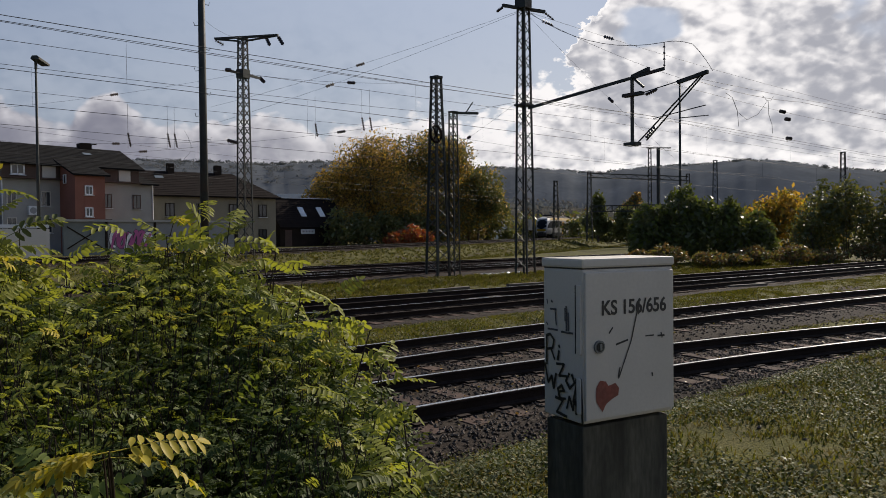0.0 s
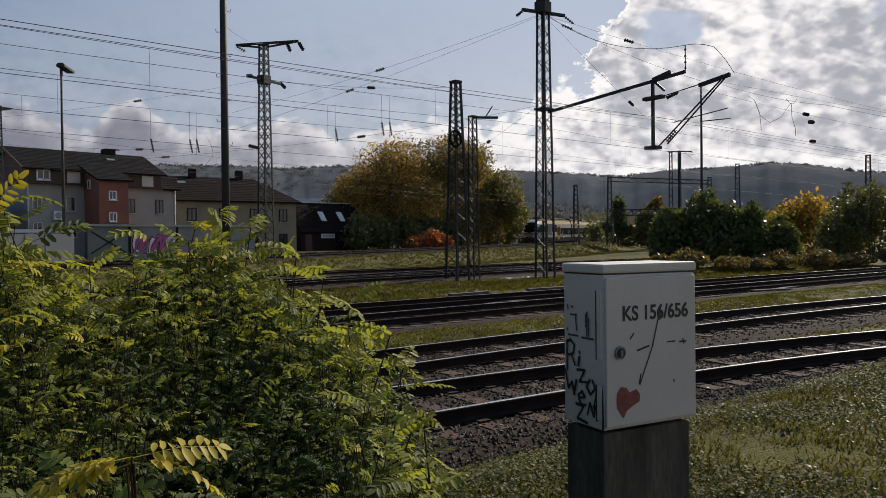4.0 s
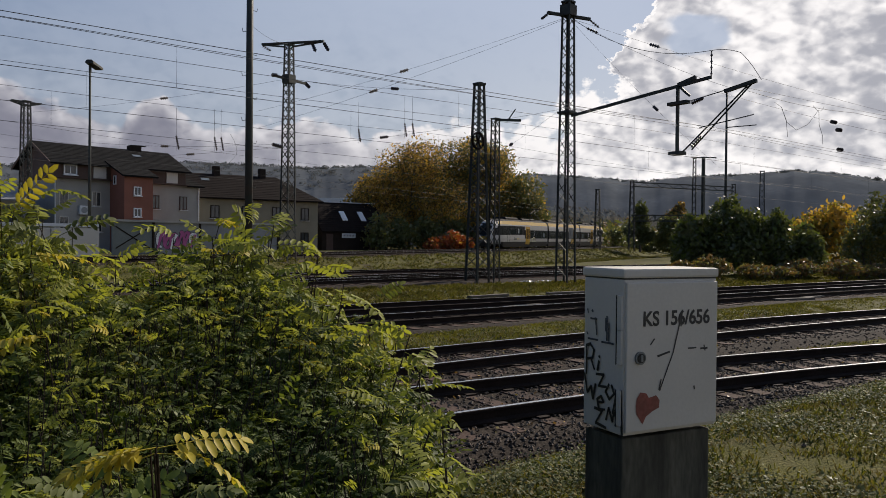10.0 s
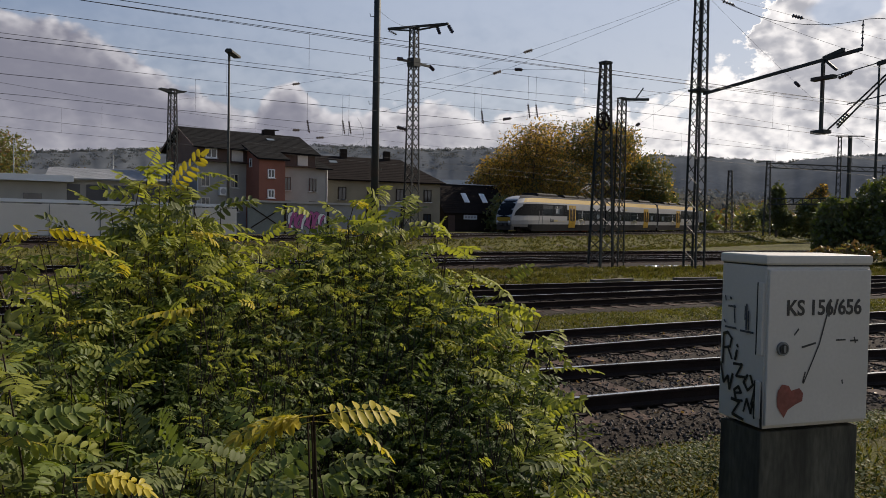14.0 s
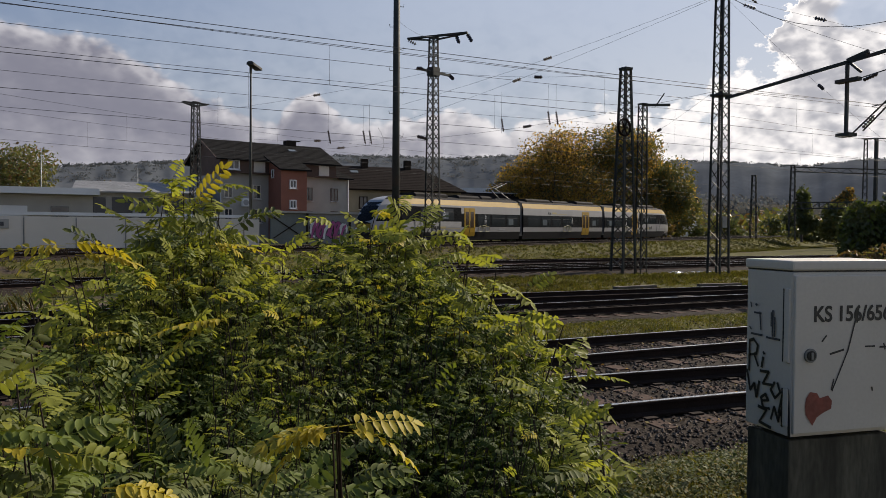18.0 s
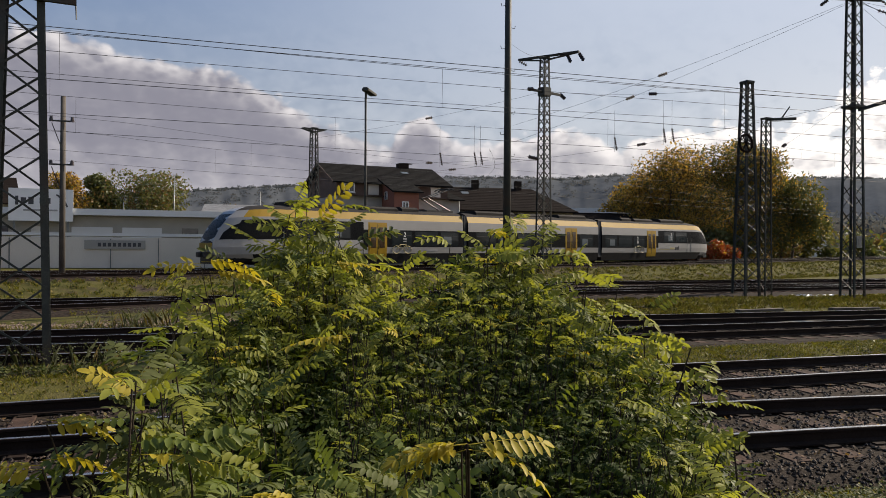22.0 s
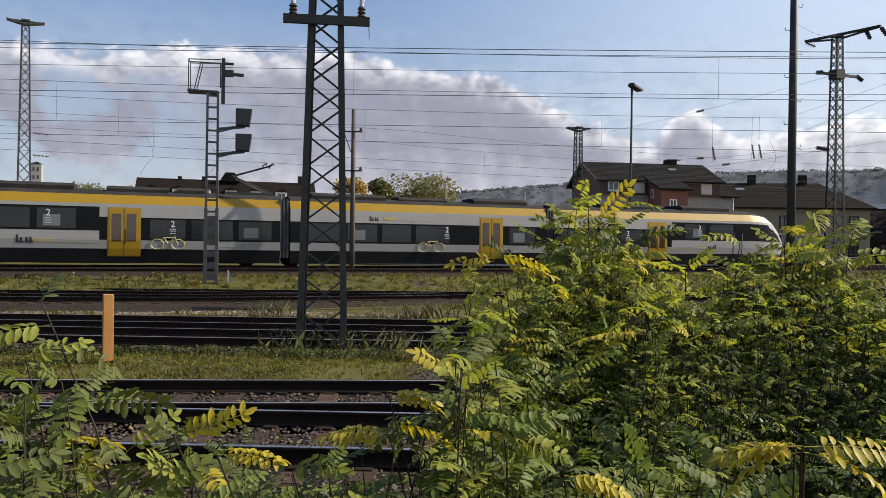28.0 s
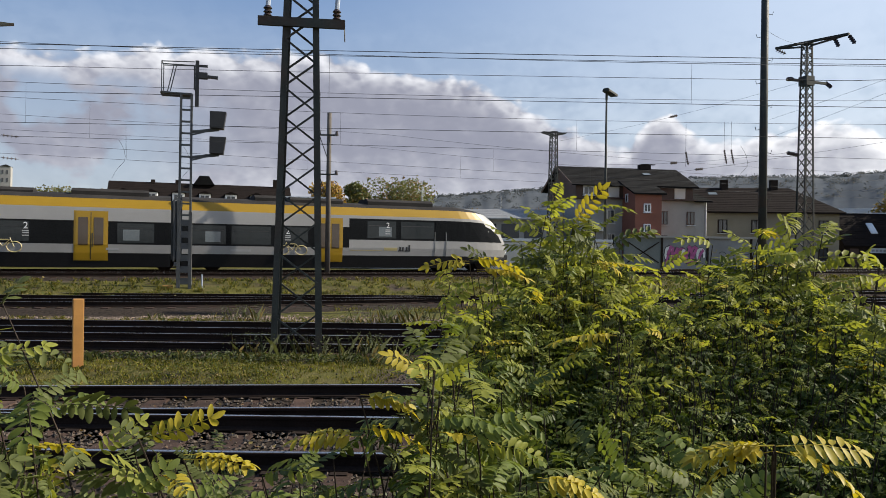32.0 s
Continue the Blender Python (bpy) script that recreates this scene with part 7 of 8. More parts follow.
shrub = thing("locust_shrub", "large locust shrub with pinnate leaves, green turning yellow", "shrub", at=pose(0, 0, 0))
shoots = []          # base, tip, bearing, height angle, distance, sort, leaf size, leaves, leafy length


def shoot(a, el_, d, sort, size, n, reach):
    drop = 1.9 - 0.45
    if d * math.tan(radians(-el_)) > drop:
        el_ = -math.degrees(math.atan(drop / d)) + rng.uniform(0, 3)
    tip = spot(a, el_, d)
    base = Vector((tip.x * rng.uniform(0.92, 1.04) + rng.normal() * 0.12, max(tip.y * rng.uniform(0.96, 1.08), 1.2), 0.1))
    shoots.append((base, tip, a, el_, d, sort, size, n, reach))


# leaders that stand out of the crown: bearing, height angle, how many
for a, el_, k in ((7.6, 3.2, 3), (9.4, 4.2, 4), (11.2, 3.4, 3), (12.6, 1.8, 2), (6.0, 1.0, 2), (3.6, -1.2, 2), (1.2, -2.0, 2), (-0.8, -4.2, 1), (13.4, 0.3, 1), (16.0, -1.0, 1), (18.4, -0.8, 1), (20.6, 0.8, 1), (22.8, 2.0, 3), (24.6, 2.8, 4), (26.4, 1.6, 3), (28.6, -0.2, 1), (30.8, 0.0, 2), (32.4, -2.2, 1), (34.4, -3.6, 2), (36.6, -6.0, 2), (38.4, -8.4, 2), (40.2, -12.0, 2), (41.0, -15.0, 2)):
    for j in range(k):
        aa, ee = a + rng.normal(0, 0.5), el_ - rng.uniform(0.0, 0.9) - 0.7 * j
        dd = depth_at(ee) + rng.uniform(-0.2, 0.5)
        shoot(aa, ee, dd, 0, float(np.clip(0.29 * dd, 0.85, 1.45)), int(rng.integers(9, 13)), 0.75)
# the crown below them, loose on one side and dense with small leaves on the other
for k in range(210):
    a = float(rng.uniform(-1.0, 41.0))
    ee = top_el(a) - rng.uniform(2.2, 6.5)
    dd = depth_at(ee) + abs(rng.normal(0, 0.4))
    shoot(a, ee, dd, 1, 0.95 if a < 13 else 0.80, int(rng.integers(8, 12)), 0.8)
for k in range(1100):
    a = float(rng.uniform(12.0, 41.5))
    ee = top_el(a) - 4.5 - abs(rng.normal(0, 1)) * 7.0
    dd = depth_at(ee) + abs(rng.normal(0, 0.6))
    shoot(a, ee, dd, 1, float(rng.uniform(0.27, 0.42)), int(rng.integers(12, 16)), 0.9)
for k in range(150):
    a = float(rng.uniform(-1.5, 14.0))
    ee = top_el(a) - 4.0 - abs(rng.normal(0, 1)) * 7.0
    dd = depth_at(ee) + abs(rng.normal(0, 0.6))
    shoot(a, ee, dd, 1, 0.85, int(rng.integers(8, 12)), 0.8)
# broad grey-green sprays close by, low down
for k in range(125):
    a = float(rng.uniform(-1, 25)) if k < 85 else float(rng.uniform(8, 22))
    shoot(a, rng.uniform(-29, -15), float(rng.uniform(1.7, 2.4)), 3, 0.8, int(rng.integers(7, 10)), 0.5)
for k in range(98):
    a = float(rng.uniform(-34, 2))
    near_ = k < 58
    dd = float(rng.uniform(1.85, 2.4)) if near_ else float(rng.uniform(2.4, 4.2))
    ee = top_el(a) - 1.0 - abs(rng.normal(0, 1)) * 4.0 if near_ else rng.uniform(-22, -14.5)
    shoot(a, ee, dd, 2, 0.85 if near_ else 0.7, int(rng.integers(5, 9)), 0.5)
# the long leaning shoot by the ochre post
tip = spot(-30.3, -4.0, 2.3)
shoots.append((Vector((tip.x + 0.55, tip.y - 0.2, 0.15)), tip, -30.3, -4.0, 2.3, 2, 1.0, 8, 0.5))
placed = []
stems = Geo()
for base, tip, a, el_, d, sort, size, n, reach in shoots:
    g = stems if sort == 1 else Geo()
    mid = base.lerp(tip, 0.55) + Vector((rng.normal() * 0.07, rng.normal() * 0.07, 0.0))
    pts = [base, base.lerp(mid, 0.5) + Vector((rng.normal() * 0.03, rng.normal() * 0.03, 0)), mid, mid.lerp(tip, 0.5) + Vector((rng.normal() * 0.03, rng.normal() * 0.03, 0.02)), tip]
    g.tube(pts, 0.0085 if sort == 0 else 0.005, 5, r1=0.0026 if sort == 0 else 0.0018)
    if sort != 1:
        part("stem", g, M_STEM, shrub)
    ln = (tip - base).length
    reach = min(reach, ln * 0.8)
    phi = rng.uniform(0, 6.28)
    for j in range(n):
        u = 1 - (j / n) ** 0.9 * reach / ln
        seg = u * 4
        s0 = min(int(seg), 3)
        p = pts[s0].lerp(pts[s0 + 1], seg - s0)
        phi += 2.4
        out_ = Vector((math.cos(phi), math.sin(phi), rng.uniform(-0.35, 0.55) if j else 0.7))
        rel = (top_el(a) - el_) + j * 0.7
        pr = rng.uniform()
        if sort == 2:
            m = 2 if pr < 0.03 else (1 if pr < 0.18 else (0 if pr < 0.6 else 4))
        elif sort == 3:
            m = 2 if pr < 0.02 else (1 if pr < 0.07 else (0 if pr < 0.42 else 4))
        else:
            # lime high up, dark green low and right: sun and shade in leaf colour
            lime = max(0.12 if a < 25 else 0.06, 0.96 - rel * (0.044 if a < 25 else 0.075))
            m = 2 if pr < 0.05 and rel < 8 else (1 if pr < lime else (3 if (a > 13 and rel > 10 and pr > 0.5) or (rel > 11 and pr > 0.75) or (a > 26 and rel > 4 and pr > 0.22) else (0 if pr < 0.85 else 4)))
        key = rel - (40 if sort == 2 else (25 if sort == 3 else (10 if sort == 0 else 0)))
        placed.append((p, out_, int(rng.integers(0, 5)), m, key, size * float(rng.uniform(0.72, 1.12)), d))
st = part("stem_tangle", stems, M_STEM, shrub)
st["kind"] = "stuff"
# single yellow sprays that stand out
for a, el_, d, heading, n in ((-6.3, -11.2, 2.0, 90, 2), (-6.3, -14.0, 1.85, 262, 3), (-19.0, -15.0, 1.8, 85, 2), (-22.0, -13.4, 1.85, 80, 1), (23.6, -13.6, 1.55, 92, 2), (23.4, -13.6, 1.55, 275, 2), (23.5, -13.2, 1.55, 330, 1), (23.0, -13.3, 1.58, 250, 1), (7.0, -17.0, 1.62, 120, 2), (13.0, -6.2, 3.2, 260, 2), (2.0, -1.0, 3.75, 250, 3), (2.6, -1.6, 3.75, 110, 2), (11.2, -1.0, 4.2, 60, 2)):
    p = spot(a, el_, d)
    for k in range(n):
        h = radians(heading + rng.uniform(-35, 35) + (150 if k == 2 else 0))
        placed.append((p + Vector((0, 0, 0.01 * k)), Vector((math.sin(h), -0.15 + 0.3 * math.cos(h), 0.15)), int(rng.choice([1, 3, 4])), 2, -99.0, float(rng.uniform(0.65, 0.85)) * (1.0 if d < 2.5 else 1.5), d))
    g = Geo()
    g.tube([p, p + Vector((0.05, 0.12, -0.25)), p + Vector((0.12, 0.25, -0.7))], 0.002, 5, r1=0.0035)
    part("stem", g, M_STEM, shrub)
order = sorted(range(len(placed)), key=lambda i: placed[i][4])
single = set(order[:290])
allv, allf, allm, base_n = [], [], [], 0


def add_leaf(shape, M, m):
    global base_n
    v, f = shape
    allv.append(v @ np.array(M)[:3, :3].T + np.array(M.translation))
    allf.extend(tuple(base_n + q for q in ff) for ff in f)
    allm.extend([m] * len(f))
    base_n += len(v)


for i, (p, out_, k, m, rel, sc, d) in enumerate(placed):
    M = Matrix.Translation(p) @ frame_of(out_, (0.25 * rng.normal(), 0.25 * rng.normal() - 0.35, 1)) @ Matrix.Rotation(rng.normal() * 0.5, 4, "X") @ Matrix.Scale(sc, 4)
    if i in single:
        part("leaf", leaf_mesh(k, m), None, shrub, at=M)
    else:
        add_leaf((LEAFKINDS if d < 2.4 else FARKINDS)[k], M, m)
# the shaded inside of the shrub, behind the outer leaves; its shade is also in the leaf colour
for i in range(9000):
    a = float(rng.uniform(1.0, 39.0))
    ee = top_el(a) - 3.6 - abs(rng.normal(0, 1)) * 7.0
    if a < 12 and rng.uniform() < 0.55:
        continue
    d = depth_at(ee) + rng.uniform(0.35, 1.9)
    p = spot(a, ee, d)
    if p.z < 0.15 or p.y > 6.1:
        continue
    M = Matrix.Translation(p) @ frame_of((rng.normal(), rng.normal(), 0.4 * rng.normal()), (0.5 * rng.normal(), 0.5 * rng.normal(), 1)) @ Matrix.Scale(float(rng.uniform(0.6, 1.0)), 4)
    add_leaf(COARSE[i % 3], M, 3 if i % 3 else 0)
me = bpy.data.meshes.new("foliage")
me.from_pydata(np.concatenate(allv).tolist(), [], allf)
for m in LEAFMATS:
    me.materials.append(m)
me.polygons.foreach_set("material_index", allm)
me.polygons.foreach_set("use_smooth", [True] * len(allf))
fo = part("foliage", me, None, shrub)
fo["kind"] = "stuff"


# ---- grass and weeds ----
def tufts(name, label, spots, n_blades, h0, h1, mats, weights, seed, lean=0.5, width=0.006):
    rng = np.random.default_rng(seed)
    c = np.repeat(np.array(spots), n_blades, axis=0)
    n = len(c)
    off = rng.normal(size=(n, 2)) * 0.06
    ang = rng.uniform(0, 6.283, n)
    h = rng.uniform(h0, h1, n)
    b = c.copy()
    b[:, :2] += off
    d = np.stack([np.cos(ang), np.sin(ang), np.zeros(n)], 1)
    s = np.stack([-np.sin(ang), np.cos(ang), np.zeros(n)], 1) * (width * rng.uniform(0.6, 1.5, n))[:, None]
    le = (h * rng.uniform(0.1, lean, n))[:, None]
    m1 = b + d * le * 0.4 + np.array([0, 0, 1]) * (h * 0.6)[:, None]
    tip = b + d * le * 1.3 + np.array([0, 0, 1]) * h[:, None]
    v = np.stack([b - s, b + s, m1 + s * 0.7, tip, m1 - s * 0.7], 1).reshape(-1, 3)
    me = bpy.data.meshes.new(name)
    me.vertices.add(n * 5)
    me.vertices.foreach_set("co", v.reshape(-1).astype(np.float32))
    me.loops.add(n * 5)
    me.loops.foreach_set("vertex_index", np.arange(n * 5, dtype=np.int32))
    me.polygons.add(n)
    me.polygons.foreach_set("loop_start", np.arange(0, n * 5, 5, dtype=np.int32))
    for m in mats:
        me.materials.append(m)
    me.polygons.foreach_set("material_index", rng.choice(len(mats), n, p=np.array(weights) / sum(weights)).astype(np.int32))
    me.update(calc_edges=True)
    return tagged(new(name, me), label, "grass", kind="stuff")


def leafy_weeds(name, label, spots, per, size, mats, weights, seed, spread=0.09, rise=0.07):
    """Low broad-leaved weeds: many small tilted leaves in loose patches."""
    rng = np.random.default_rng(seed)
    c = np.repeat(np.array(spots), per, axis=0)
    n = len(c)
    c = c + np.concatenate([rng.normal(size=(n, 2)) * spread, rng.uniform(0.0, rise, (n, 1))], 1)
    ang, tilt = rng.uniform(0, 6.283, n), rng.uniform(-0.2, 0.9, n)
    sz = size * rng.uniform(0.5, 1.4, n)[:, None]
    d = np.stack([np.cos(ang) * np.cos(tilt), np.sin(ang) * np.cos(tilt), np.sin(tilt)], 1) * sz
    w = np.stack([-np.sin(ang), np.cos(ang), rng.uniform(-0.4, 0.4, n)], 1) * sz * 0.42
    v = np.stack([c, c + d * 0.5 + w, c + d, c + d * 0.5 - w], 1).reshape(-1, 3)
    me = bpy.data.meshes.new(name)
    me.vertices.add(n * 4)
    me.vertices.foreach_set("co", v.reshape(-1).astype(np.float32))
    me.loops.add(n * 4)
    me.loops.foreach_set("vertex_index", np.arange(n * 4, dtype=np.int32))
    me.polygons.add(n)
    me.polygons.foreach_set("loop_start", np.arange(0, n * 4, 4, dtype=np.int32))
    for m in mats:
        me.materials.append(m)
    me.polygons.foreach_set("material_index", rng.choice(len(mats), n, p=np.array(weights) / sum(weights)).astype(np.int32))
    me.update(calc_edges=True)
    return tagged(new(name, me), label, "weeds", kind="stuff")


G_GRASS = leaf_mat("grass_green", (0.205, 0.195, 0.038), 0.35, 0.7, 0.08)
G_DRY = leaf_mat("grass_dry", (0.22, 0.175, 0.07), 0.3, 0.7, 0.08)
G_DARK = leaf_mat("grass_dark", (0.055, 0.072, 0.020), 0.3, 0.7, 0.08)
rng = np.random.default_rng(5)


def scatter(n, x0, x1, y0, y1, clump=0.0):
    out = []
    while len(out) < n:
        x, y = rng.uniform(x0, x1), rng.uniform(y0, y1)
        if noise.noise((x * 0.6, y * 0.6, 7)) + rng.uniform(-0.3, 0.3) > clump:
            out.append((x, y, ground_z(x, y)))
    return out


near_track = lambda x, y: abs(y - y_near(x)) < 1.25 or abs(y - y_second(x)) < 1.25
sp = [p for p in scatter(5200, -4, 14, 2.0, 6.0, -0.35) + scatter(5000, -8, 26, 5.0, 12.4, -0.1) if not near_track(p[0], p[1])]
tufts("near_grass", "short trampled grass and weeds beside the sidings", sp, 10, 0.015, 0.06, [G_GRASS, G_DRY, G_DARK], [0.38, 0.37, 0.25], 1, 0.9)
sp = scatter(6000, -14, 26, 11.5, 14.6, -0.4) + [p for p in scatter(6500, 24, 62, 7.0, 15.0, -0.3) if abs(p[1] - y_second(p[0])) > 1.3]
tufts("grass_strip", "mossy grass strip between the yard tracks", sp, 10, 0.02, 0.07, [G_GRASS, G_DRY, G_DARK], [0.6, 0.2, 0.2], 2, 0.9, 0.007)
sp = [p for p in scatter(900, -14, 40, 20.6, 22.4, -0.1)] + [p for p in scatter(700, -14, 30, 25.4, 27.2, 0.0)]
sp += scatter(7000, 6, 58, 20.7, 28.4, -0.25)
tufts("yard_weeds", "patchy weeds between the middle tracks", sp, 12, 0.03, 0.15, [G_GRASS, G_DRY, G_DARK], [0.45, 0.3, 0.25], 3, 0.8, 0.007)
sp = []
for k in range(7000):
    s, o = rng.uniform(-45, 125), rng.uniform(-13.5, -6.2)
    x, y, z, th = main_at(s, o)
    sp.append((x, y, ground_z(x, y)))
tufts("bank_grass", "rough grass on the bank of the main track", sp, 12, 0.05, 0.20, [G_GRASS, G_DRY, G_DARK], [0.4, 0.2, 0.4], 4, 0.8, 0.010)
leafy_weeds("bank_weeds", "tangled weeds on the bank of the main track", sp[::2], 6, 0.09, [G_DARK, L_OLIVE, G_DRY], [0.5, 0.3, 0.2], 14, 0.2, 0.16)
# taller weeds by the near mast and along the rails
sp = [(x, y, ground_z(x, y)) for x, y in [(-3.0 + rng.normal() * 0.7, 14.6 + rng.normal() * 0.35) for _ in range(60)] + [(rng.uniform(-12, 6), 13.9 + rng.normal() * 0.25) for _ in range(160)] + [(rng.uniform(-9, 3), 21.2 + rng.normal() * 0.5) for _ in range(110)]]
tufts("tall_weeds", "tall grey-green weeds around the mast foot", sp, 12, 0.06, 0.24, [G_DARK, L_GREY, G_DRY], [0.35, 0.4, 0.25], 6, 0.6, 0.004)


W_PALE = leaf_mat("weed_grey_green", (0.125, 0.138, 0.074), 0.3, 0.65, 0.08)
W_GREEN = leaf_mat("weed_green", (0.120, 0.128, 0.036), 0.35, 0.55, 0.16)
sp = scatter(6000, -2.5, 12, 1.6, 5.6, -0.02)
leafy_weeds("near_weeds", "patchy low weeds with small shiny leaves", sp, 18, 0.027, [W_GREEN, G_DARK, W_PALE, G_DRY], [0.34, 0.22, 0.32, 0.12], 8)
sp = scatter(2600, -12, 22, 11.6, 14.6, 0.1)
leafy_weeds("strip_weeds", "low weeds in the grass strip", sp, 8, 0.035, [W_GREEN, G_DARK, G_DRY], [0.4, 0.4, 0.2], 9)
# fallen leaves over ground and sidings
sp = [(x, y, max(ground_z(x, y), -0.175 if min(abs(y - y_near(x)), abs(y - y_second(x))) < 1.4 else -9)) for x, y in [(rng.uniform(-8, 16), rng.uniform(4.5, 12.0)) for _ in range(2600)]]
leafy_weeds("fallen_leaves", "fallen brown and yellow leaves on gravel and grass", sp, 1, 0.045, [L_BROWN, G_DRY, L_GOLD], [0.6, 0.3, 0.1], 10, 0.1, 0.015)

# taller leafy weeds between the tracks and round the mast foot
def weed_clump(n, cx, cy, sx, sy):
    return [(x, y, ground_z(x, y)) for x, y in [(cx + rng.normal() * sx, cy + rng.normal() * sy) for _ in range(n)]]


spots_ = weed_clump(26, -3.0, 14.5, 0.7, 0.15) + weed_clump(22, -1.6, 14.6, 0.4, 0.2) + weed_clump(20, -6.0, 21.9, 0.35, 0.3) + weed_clump(50, -1.4, 21.8, 0.9, 0.4) + weed_clump(18, 1.6, 21.6, 0.5, 0.3)
leafy_weeds("tall_leafy_weeds", "straggly grey-green weeds growing between the tracks", spots_, 34, 0.036, [L_GREY, G_DARK, W_GREEN], [0.45, 0.3, 0.25], 12, 0.10, 0.55)
tufts("weed_stalks", "thin dry stalks of the tall weeds between the tracks", spots_, 2, 0.2, 0.6, [L_GREY, G_DRY], [0.7, 0.3], 16, 0.5, 0.002)
spots_ = weed_clump(420, -3.0, 13.9, 4.5, 0.18)
leafy_weeds("track_edge_weeds", "low dark weeds along the edge of the grass strip", spots_, 22, 0.045, [G_DARK, W_GREEN, L_GREY], [0.5, 0.3, 0.2], 17, 0.12, 0.16)
spots_ = [(x, y, ground_z(x, y)) for x, y in [(rng.uniform(-4.5, 1.2), rng.uniform(3.4, 5.9)) for _ in range(420)]]
leafy_weeds("verge_weeds", "leafy green weeds on the verge below the shrub", spots_, 22, 0.055, [W_GREEN, L_GREY, G_DARK, L_LIME], [0.5, 0.2, 0.2, 0.1], 13, 0.12, 0.30)


# ---- overhead wires ----
def wire(name, label, pts, r=0.0075, sag=0.0, group="overhead wires", seg=10):
    g = Geo()
    rows = []
    for p, q in zip(pts, pts[1:]):
        p, q = Vector(p), Vector(q)
        for k in range(seg):
            u = k / seg
            c = p.lerp(q, u)
            c.z -= sag * 4 * u * (1 - u)
            rows.append(c)
    rows.append(Vector(pts[-1]))
    g.tube(rows, r, 4, cap=False)
    return solid(name, g, M_WIRE, label, "wire", group)


def catenary(yf, x0, x1, zc, zm, zbase, span=46.0, first=0.0, group="overhead wires", s_mode=False):
    """Contact wire, sagging carrier and droppers over one track."""
    t = thing("overhead_line", "contact wire with sagging carrier wire and thin droppers", "overhead line", group)
    pos = (lambda u: main_at(u, yf)) if s_mode else (lambda u: (u, yf(u), zbase, 0))
    us = np.arange(x0, x1 + 0.1, 2.5)
    zmf = lambda u: zm - 0.42 * (1 - ((((u - first) % span) / span - 0.5) * 2) ** 2)
    g = Geo()
    g.tube([(pos(u)[0], pos(u)[1], pos(u)[2] + zc) for u in us], 0.0075, 4, cap=False)
    part("contact_wire", g, M_WIRE, t)
    g = Geo()
    g.tube([(pos(u)[0], pos(u)[1], pos(u)[2] + zmf(u)) for u in us], 0.0065, 4, cap=False)
    part("carrier_wire", g, M_WIRE, t)
    for u in np.arange(x0 + 3, x1, 9.0):
        x, y, z, _ = pos(u)
        g = Geo()
        g.tube([(x, y, z + zc), (x, y, z + zmf(u))], 0.0035, 4, cap=False)
        part("dropper", g, M_WIRE, t)
    return t


catenary(lambda x: 18.65 + 0.02 * x, -60, 90, 5.62, 7.05, 0.0, first=28)
catenary(lambda x: 23.6 + 0.03 * x, -70, 100, 5.6, 7.1, 0.05, first=24)
catenary(y_sixth, -70, 100, 5.7, 7.3, 0.1, first=24)
catenary(0.0, -110, 260, 5.4, 6.9, 0, first=-6, s_mode=True)
catenary(-4.3, -110, 260, 5.4, 6.95, 0, first=-6, s_mode=True)

for z, y, r in ((6.92, 21.0, 0.0065), (6.45, 16.9, 0.008), (6.35, 16.95, 0.0065)):
    wire("feeder_wire", "plain feeder wire above the yard tracks", [(-70, y, z), (-12, y, z - 0.05), (28.3, y + 0.4, z + 0.1), (90, y + 1, z + 0.1)], r, 0.12)
# cross spans between the masts, each with a dark insulator in it
M2, MT, MS, M3, DP = (21.65, 45.1), (28.35, 26.85), (24.4, 29.15), (8.95, 61.4), (11.62, 27.65)
WA, ZA, WB, ZB = (20.6, 47.75), 10.5, (20.6, 47.75), 9.35
for a, za, b, zb, u in ((MT, 13.45, WA, ZA, 0.46), (MT, 13.4, WB, ZB, 0.56), (M2, 12.4, MS, 9.6, 0.62), (M2, 14.7, DP, 10.2, 0.0), (M2, 8.0, MT, 8.8, 0.4), (M2, 8.0, M3, 7.6, 0.35), (M2, 12.4, M3, 10.9, 0.45), (M2, 8.2, (12.62, 58.65), 8.8, 0.6), (MT, 13.4, (52.0, 18.0), 9.2, 0.2), (MT, 13.4, (47.0, 30.0), 7.2, 0.5), (MT, 13.4, (34.0, 21.0), 9.6, 0.15), (MS, 9.6, (40.0, 47.0), 8.4, 0.5), (MT, 9.0, (40.0, 49.0), 8.1, 0.45), ((28.3, 18.5), 8.4, (60.0, 19.0), 8.6, 0.35), ((28.3, 17.0), 8.3, (70.0, 12.0), 8.2, 0.4)):
    t = thing("span_wire", "thin cross-span wire with a dark insulator", "wire", "span wires")
    p, q = Vector((*a, za)), Vector((*b, zb))
    g = Geo()
    g.tube([p.lerp(q, k / 10) - Vector((0, 0, 0.25 * 4 * k / 10 * (1 - k / 10))) for k in range(11)], 0.007, 4, cap=False)
    part("wire", g, M_WIRE, t)
    if u:
        c = p.lerp(q, u) - Vector((0, 0, 0.25 * 4 * u * (1 - u)))
        d = (q - p).normalized() * 0.32
        insulator(t, c - d, c + d, 4, 0.1)
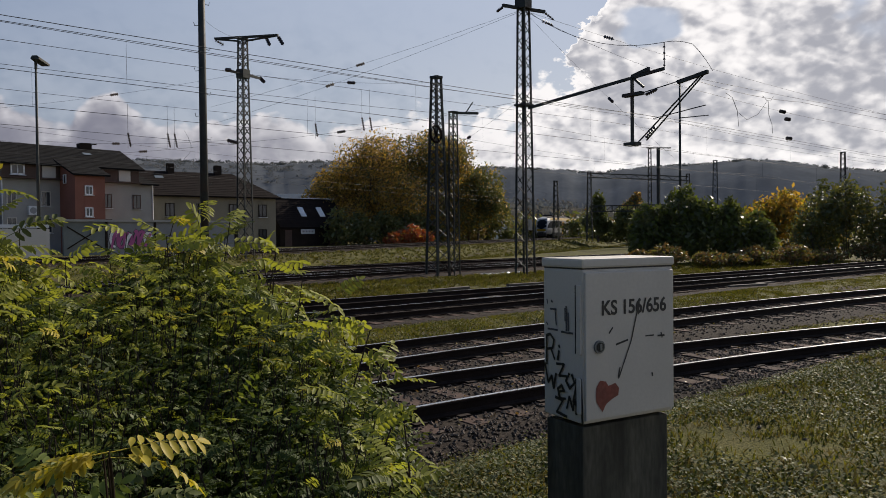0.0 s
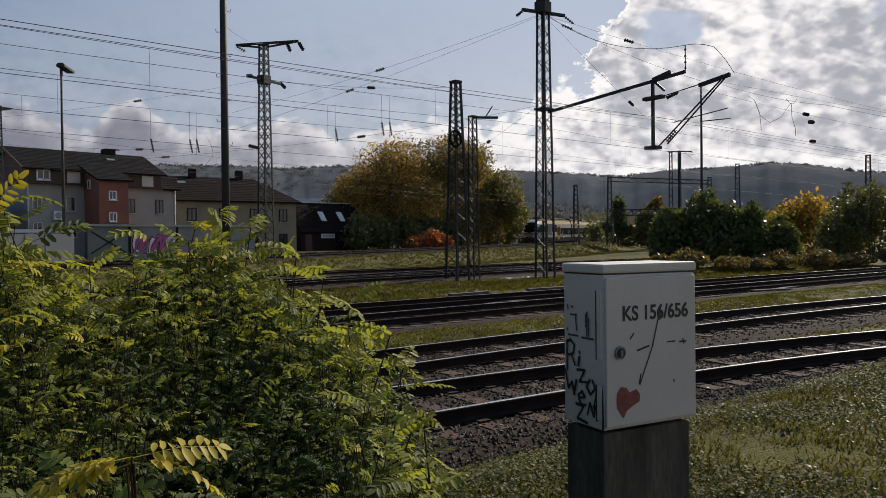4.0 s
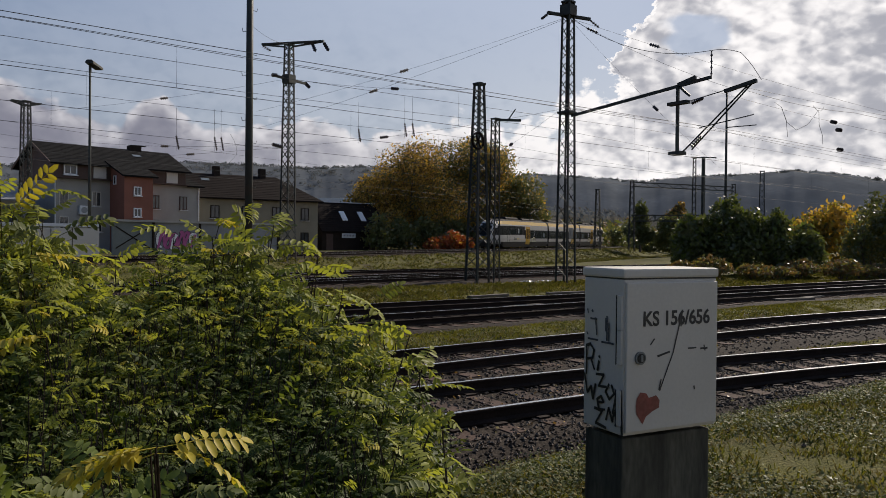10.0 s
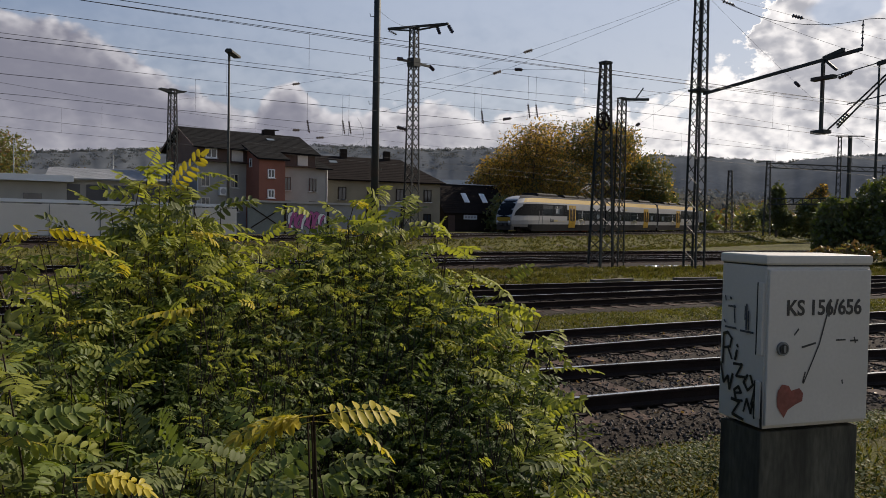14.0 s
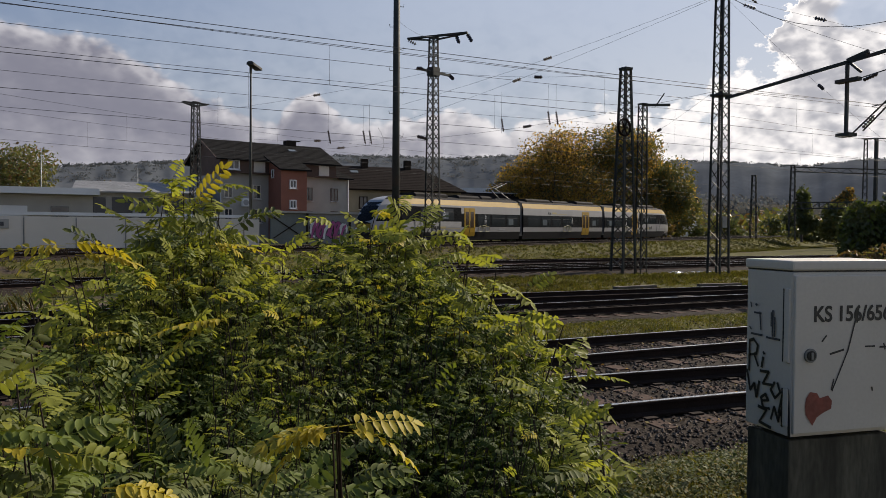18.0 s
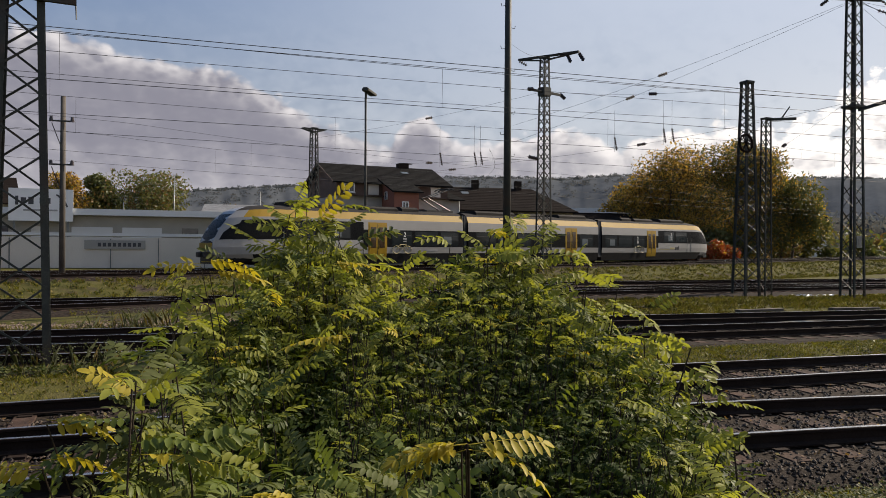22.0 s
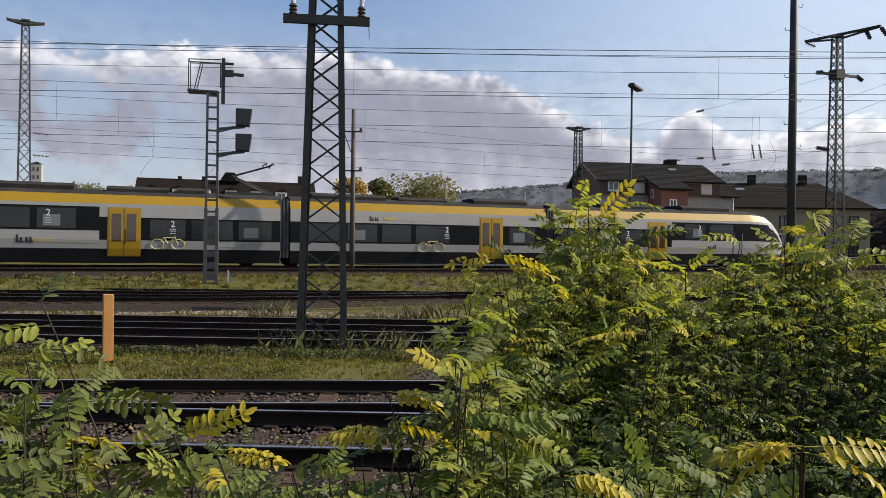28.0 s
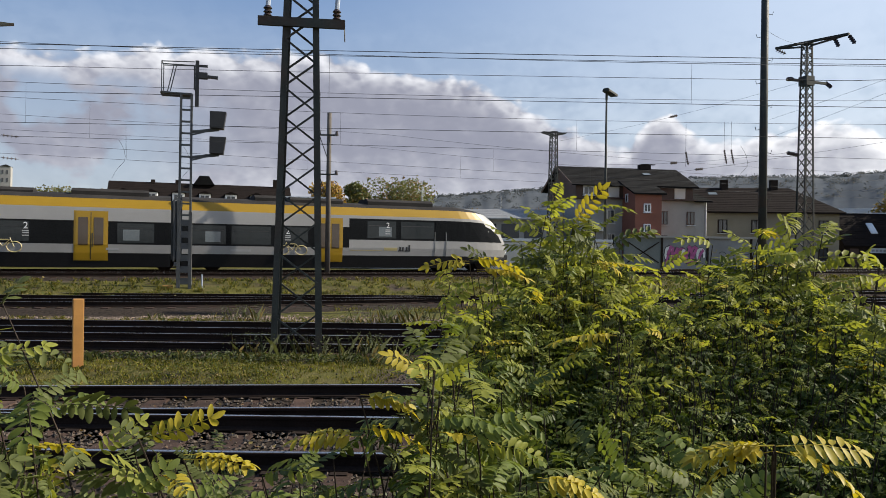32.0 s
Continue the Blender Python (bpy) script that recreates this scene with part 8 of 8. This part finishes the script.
# hanging insulator strings and loops seen between the far masts
for x, y, z in ((14.03, 43.82, 7.86), (16.01, 43.13, 7.9), (16.36, 43.0, 7.9), (23.57, 39.5, 8.7), (24.79, 36.34, 8.8), (25.16, 36.08, 8.8)):
    t = thing("hanging_insulator", "short hanging insulator string on a dropper", "insulator", "hanging insulators")
    g = Geo()
    g.tube([(x, y, z + 1.6), (x, y, z - 0.9)], 0.008, 4)
    part("dropper", g, M_WIRE, t)
    insulator(t, (x, y, z), (x + 0.15, y, z - 0.8), 6, 0.075)
for x, y, z in ((-19.5, 45.0, 8.2), (-15.6, 45.0, 7.8), (18.5, 47.0, 8.6)):
    g = Geo()
    g.tube([(x + 0.45 * math.sin(k * 0.5), y, z - 0.28 * k + 0.1 * math.cos(k)) for k in range(9)], 0.009, 4, cap=False)
    solid("jumper_cable", g, M_WIRE, "hanging jumper cable loop", "cable", "jumper cables")

# the feeder that drops from the tall mast over the arm, and the jumper loops beyond it
wire("feeder_wire", "feeder cable sagging from the tall mast to the arm's end post", [(28.35, 26.7, 13.4), (28.3, 18.55, 10.1)], 0.012, 0.75)
wire("feeder_wire", "short feeder cable bending down to the wire clamp", [(28.3, 18.55, 10.1), (28.3, 17.2, 9.75), (28.3, 16.3, 8.5)], 0.012, -0.08)
for pts in (((33.3, 8.5), (33.9, 8.35), (34.35, 7.8), (34.5, 7.0)), ((33.9, 8.35), (34.4, 7.7), (35.3, 7.42), (36.4, 7.8), (37.4, 8.6)), ((36.9, 8.76), (37.3, 8.58), (37.7, 8.6), (38.0, 8.85)), ((37.45, 8.58), (37.5, 7.9), (37.85, 7.4), (37.9, 6.98))):
    wire("jumper_cable", "thin jumper cable looped between two overhead wires", [(x, 18.5, z) for x, z in pts], 0.011, 0.0, "jumper cables", 4)
wire("feeder_wire", "carrier wire running on from the arm with a slight sag", [(30.2, 18.0, 8.56), (41.1, 18.5, 8.9), (75.0, 17.0, 9.3)], 0.010, 0.15)
for x, z in ((39.6, 7.83), (39.75, 6.83)):
    t = thing("line_insulator", "dark egg-shaped insulator in the overhead wire", "insulator", "line insulators")
    insulator(t, (x - 0.3, 18.5, z), (x + 0.3, 18.5, z + 0.02), 3, 0.11)


motions()
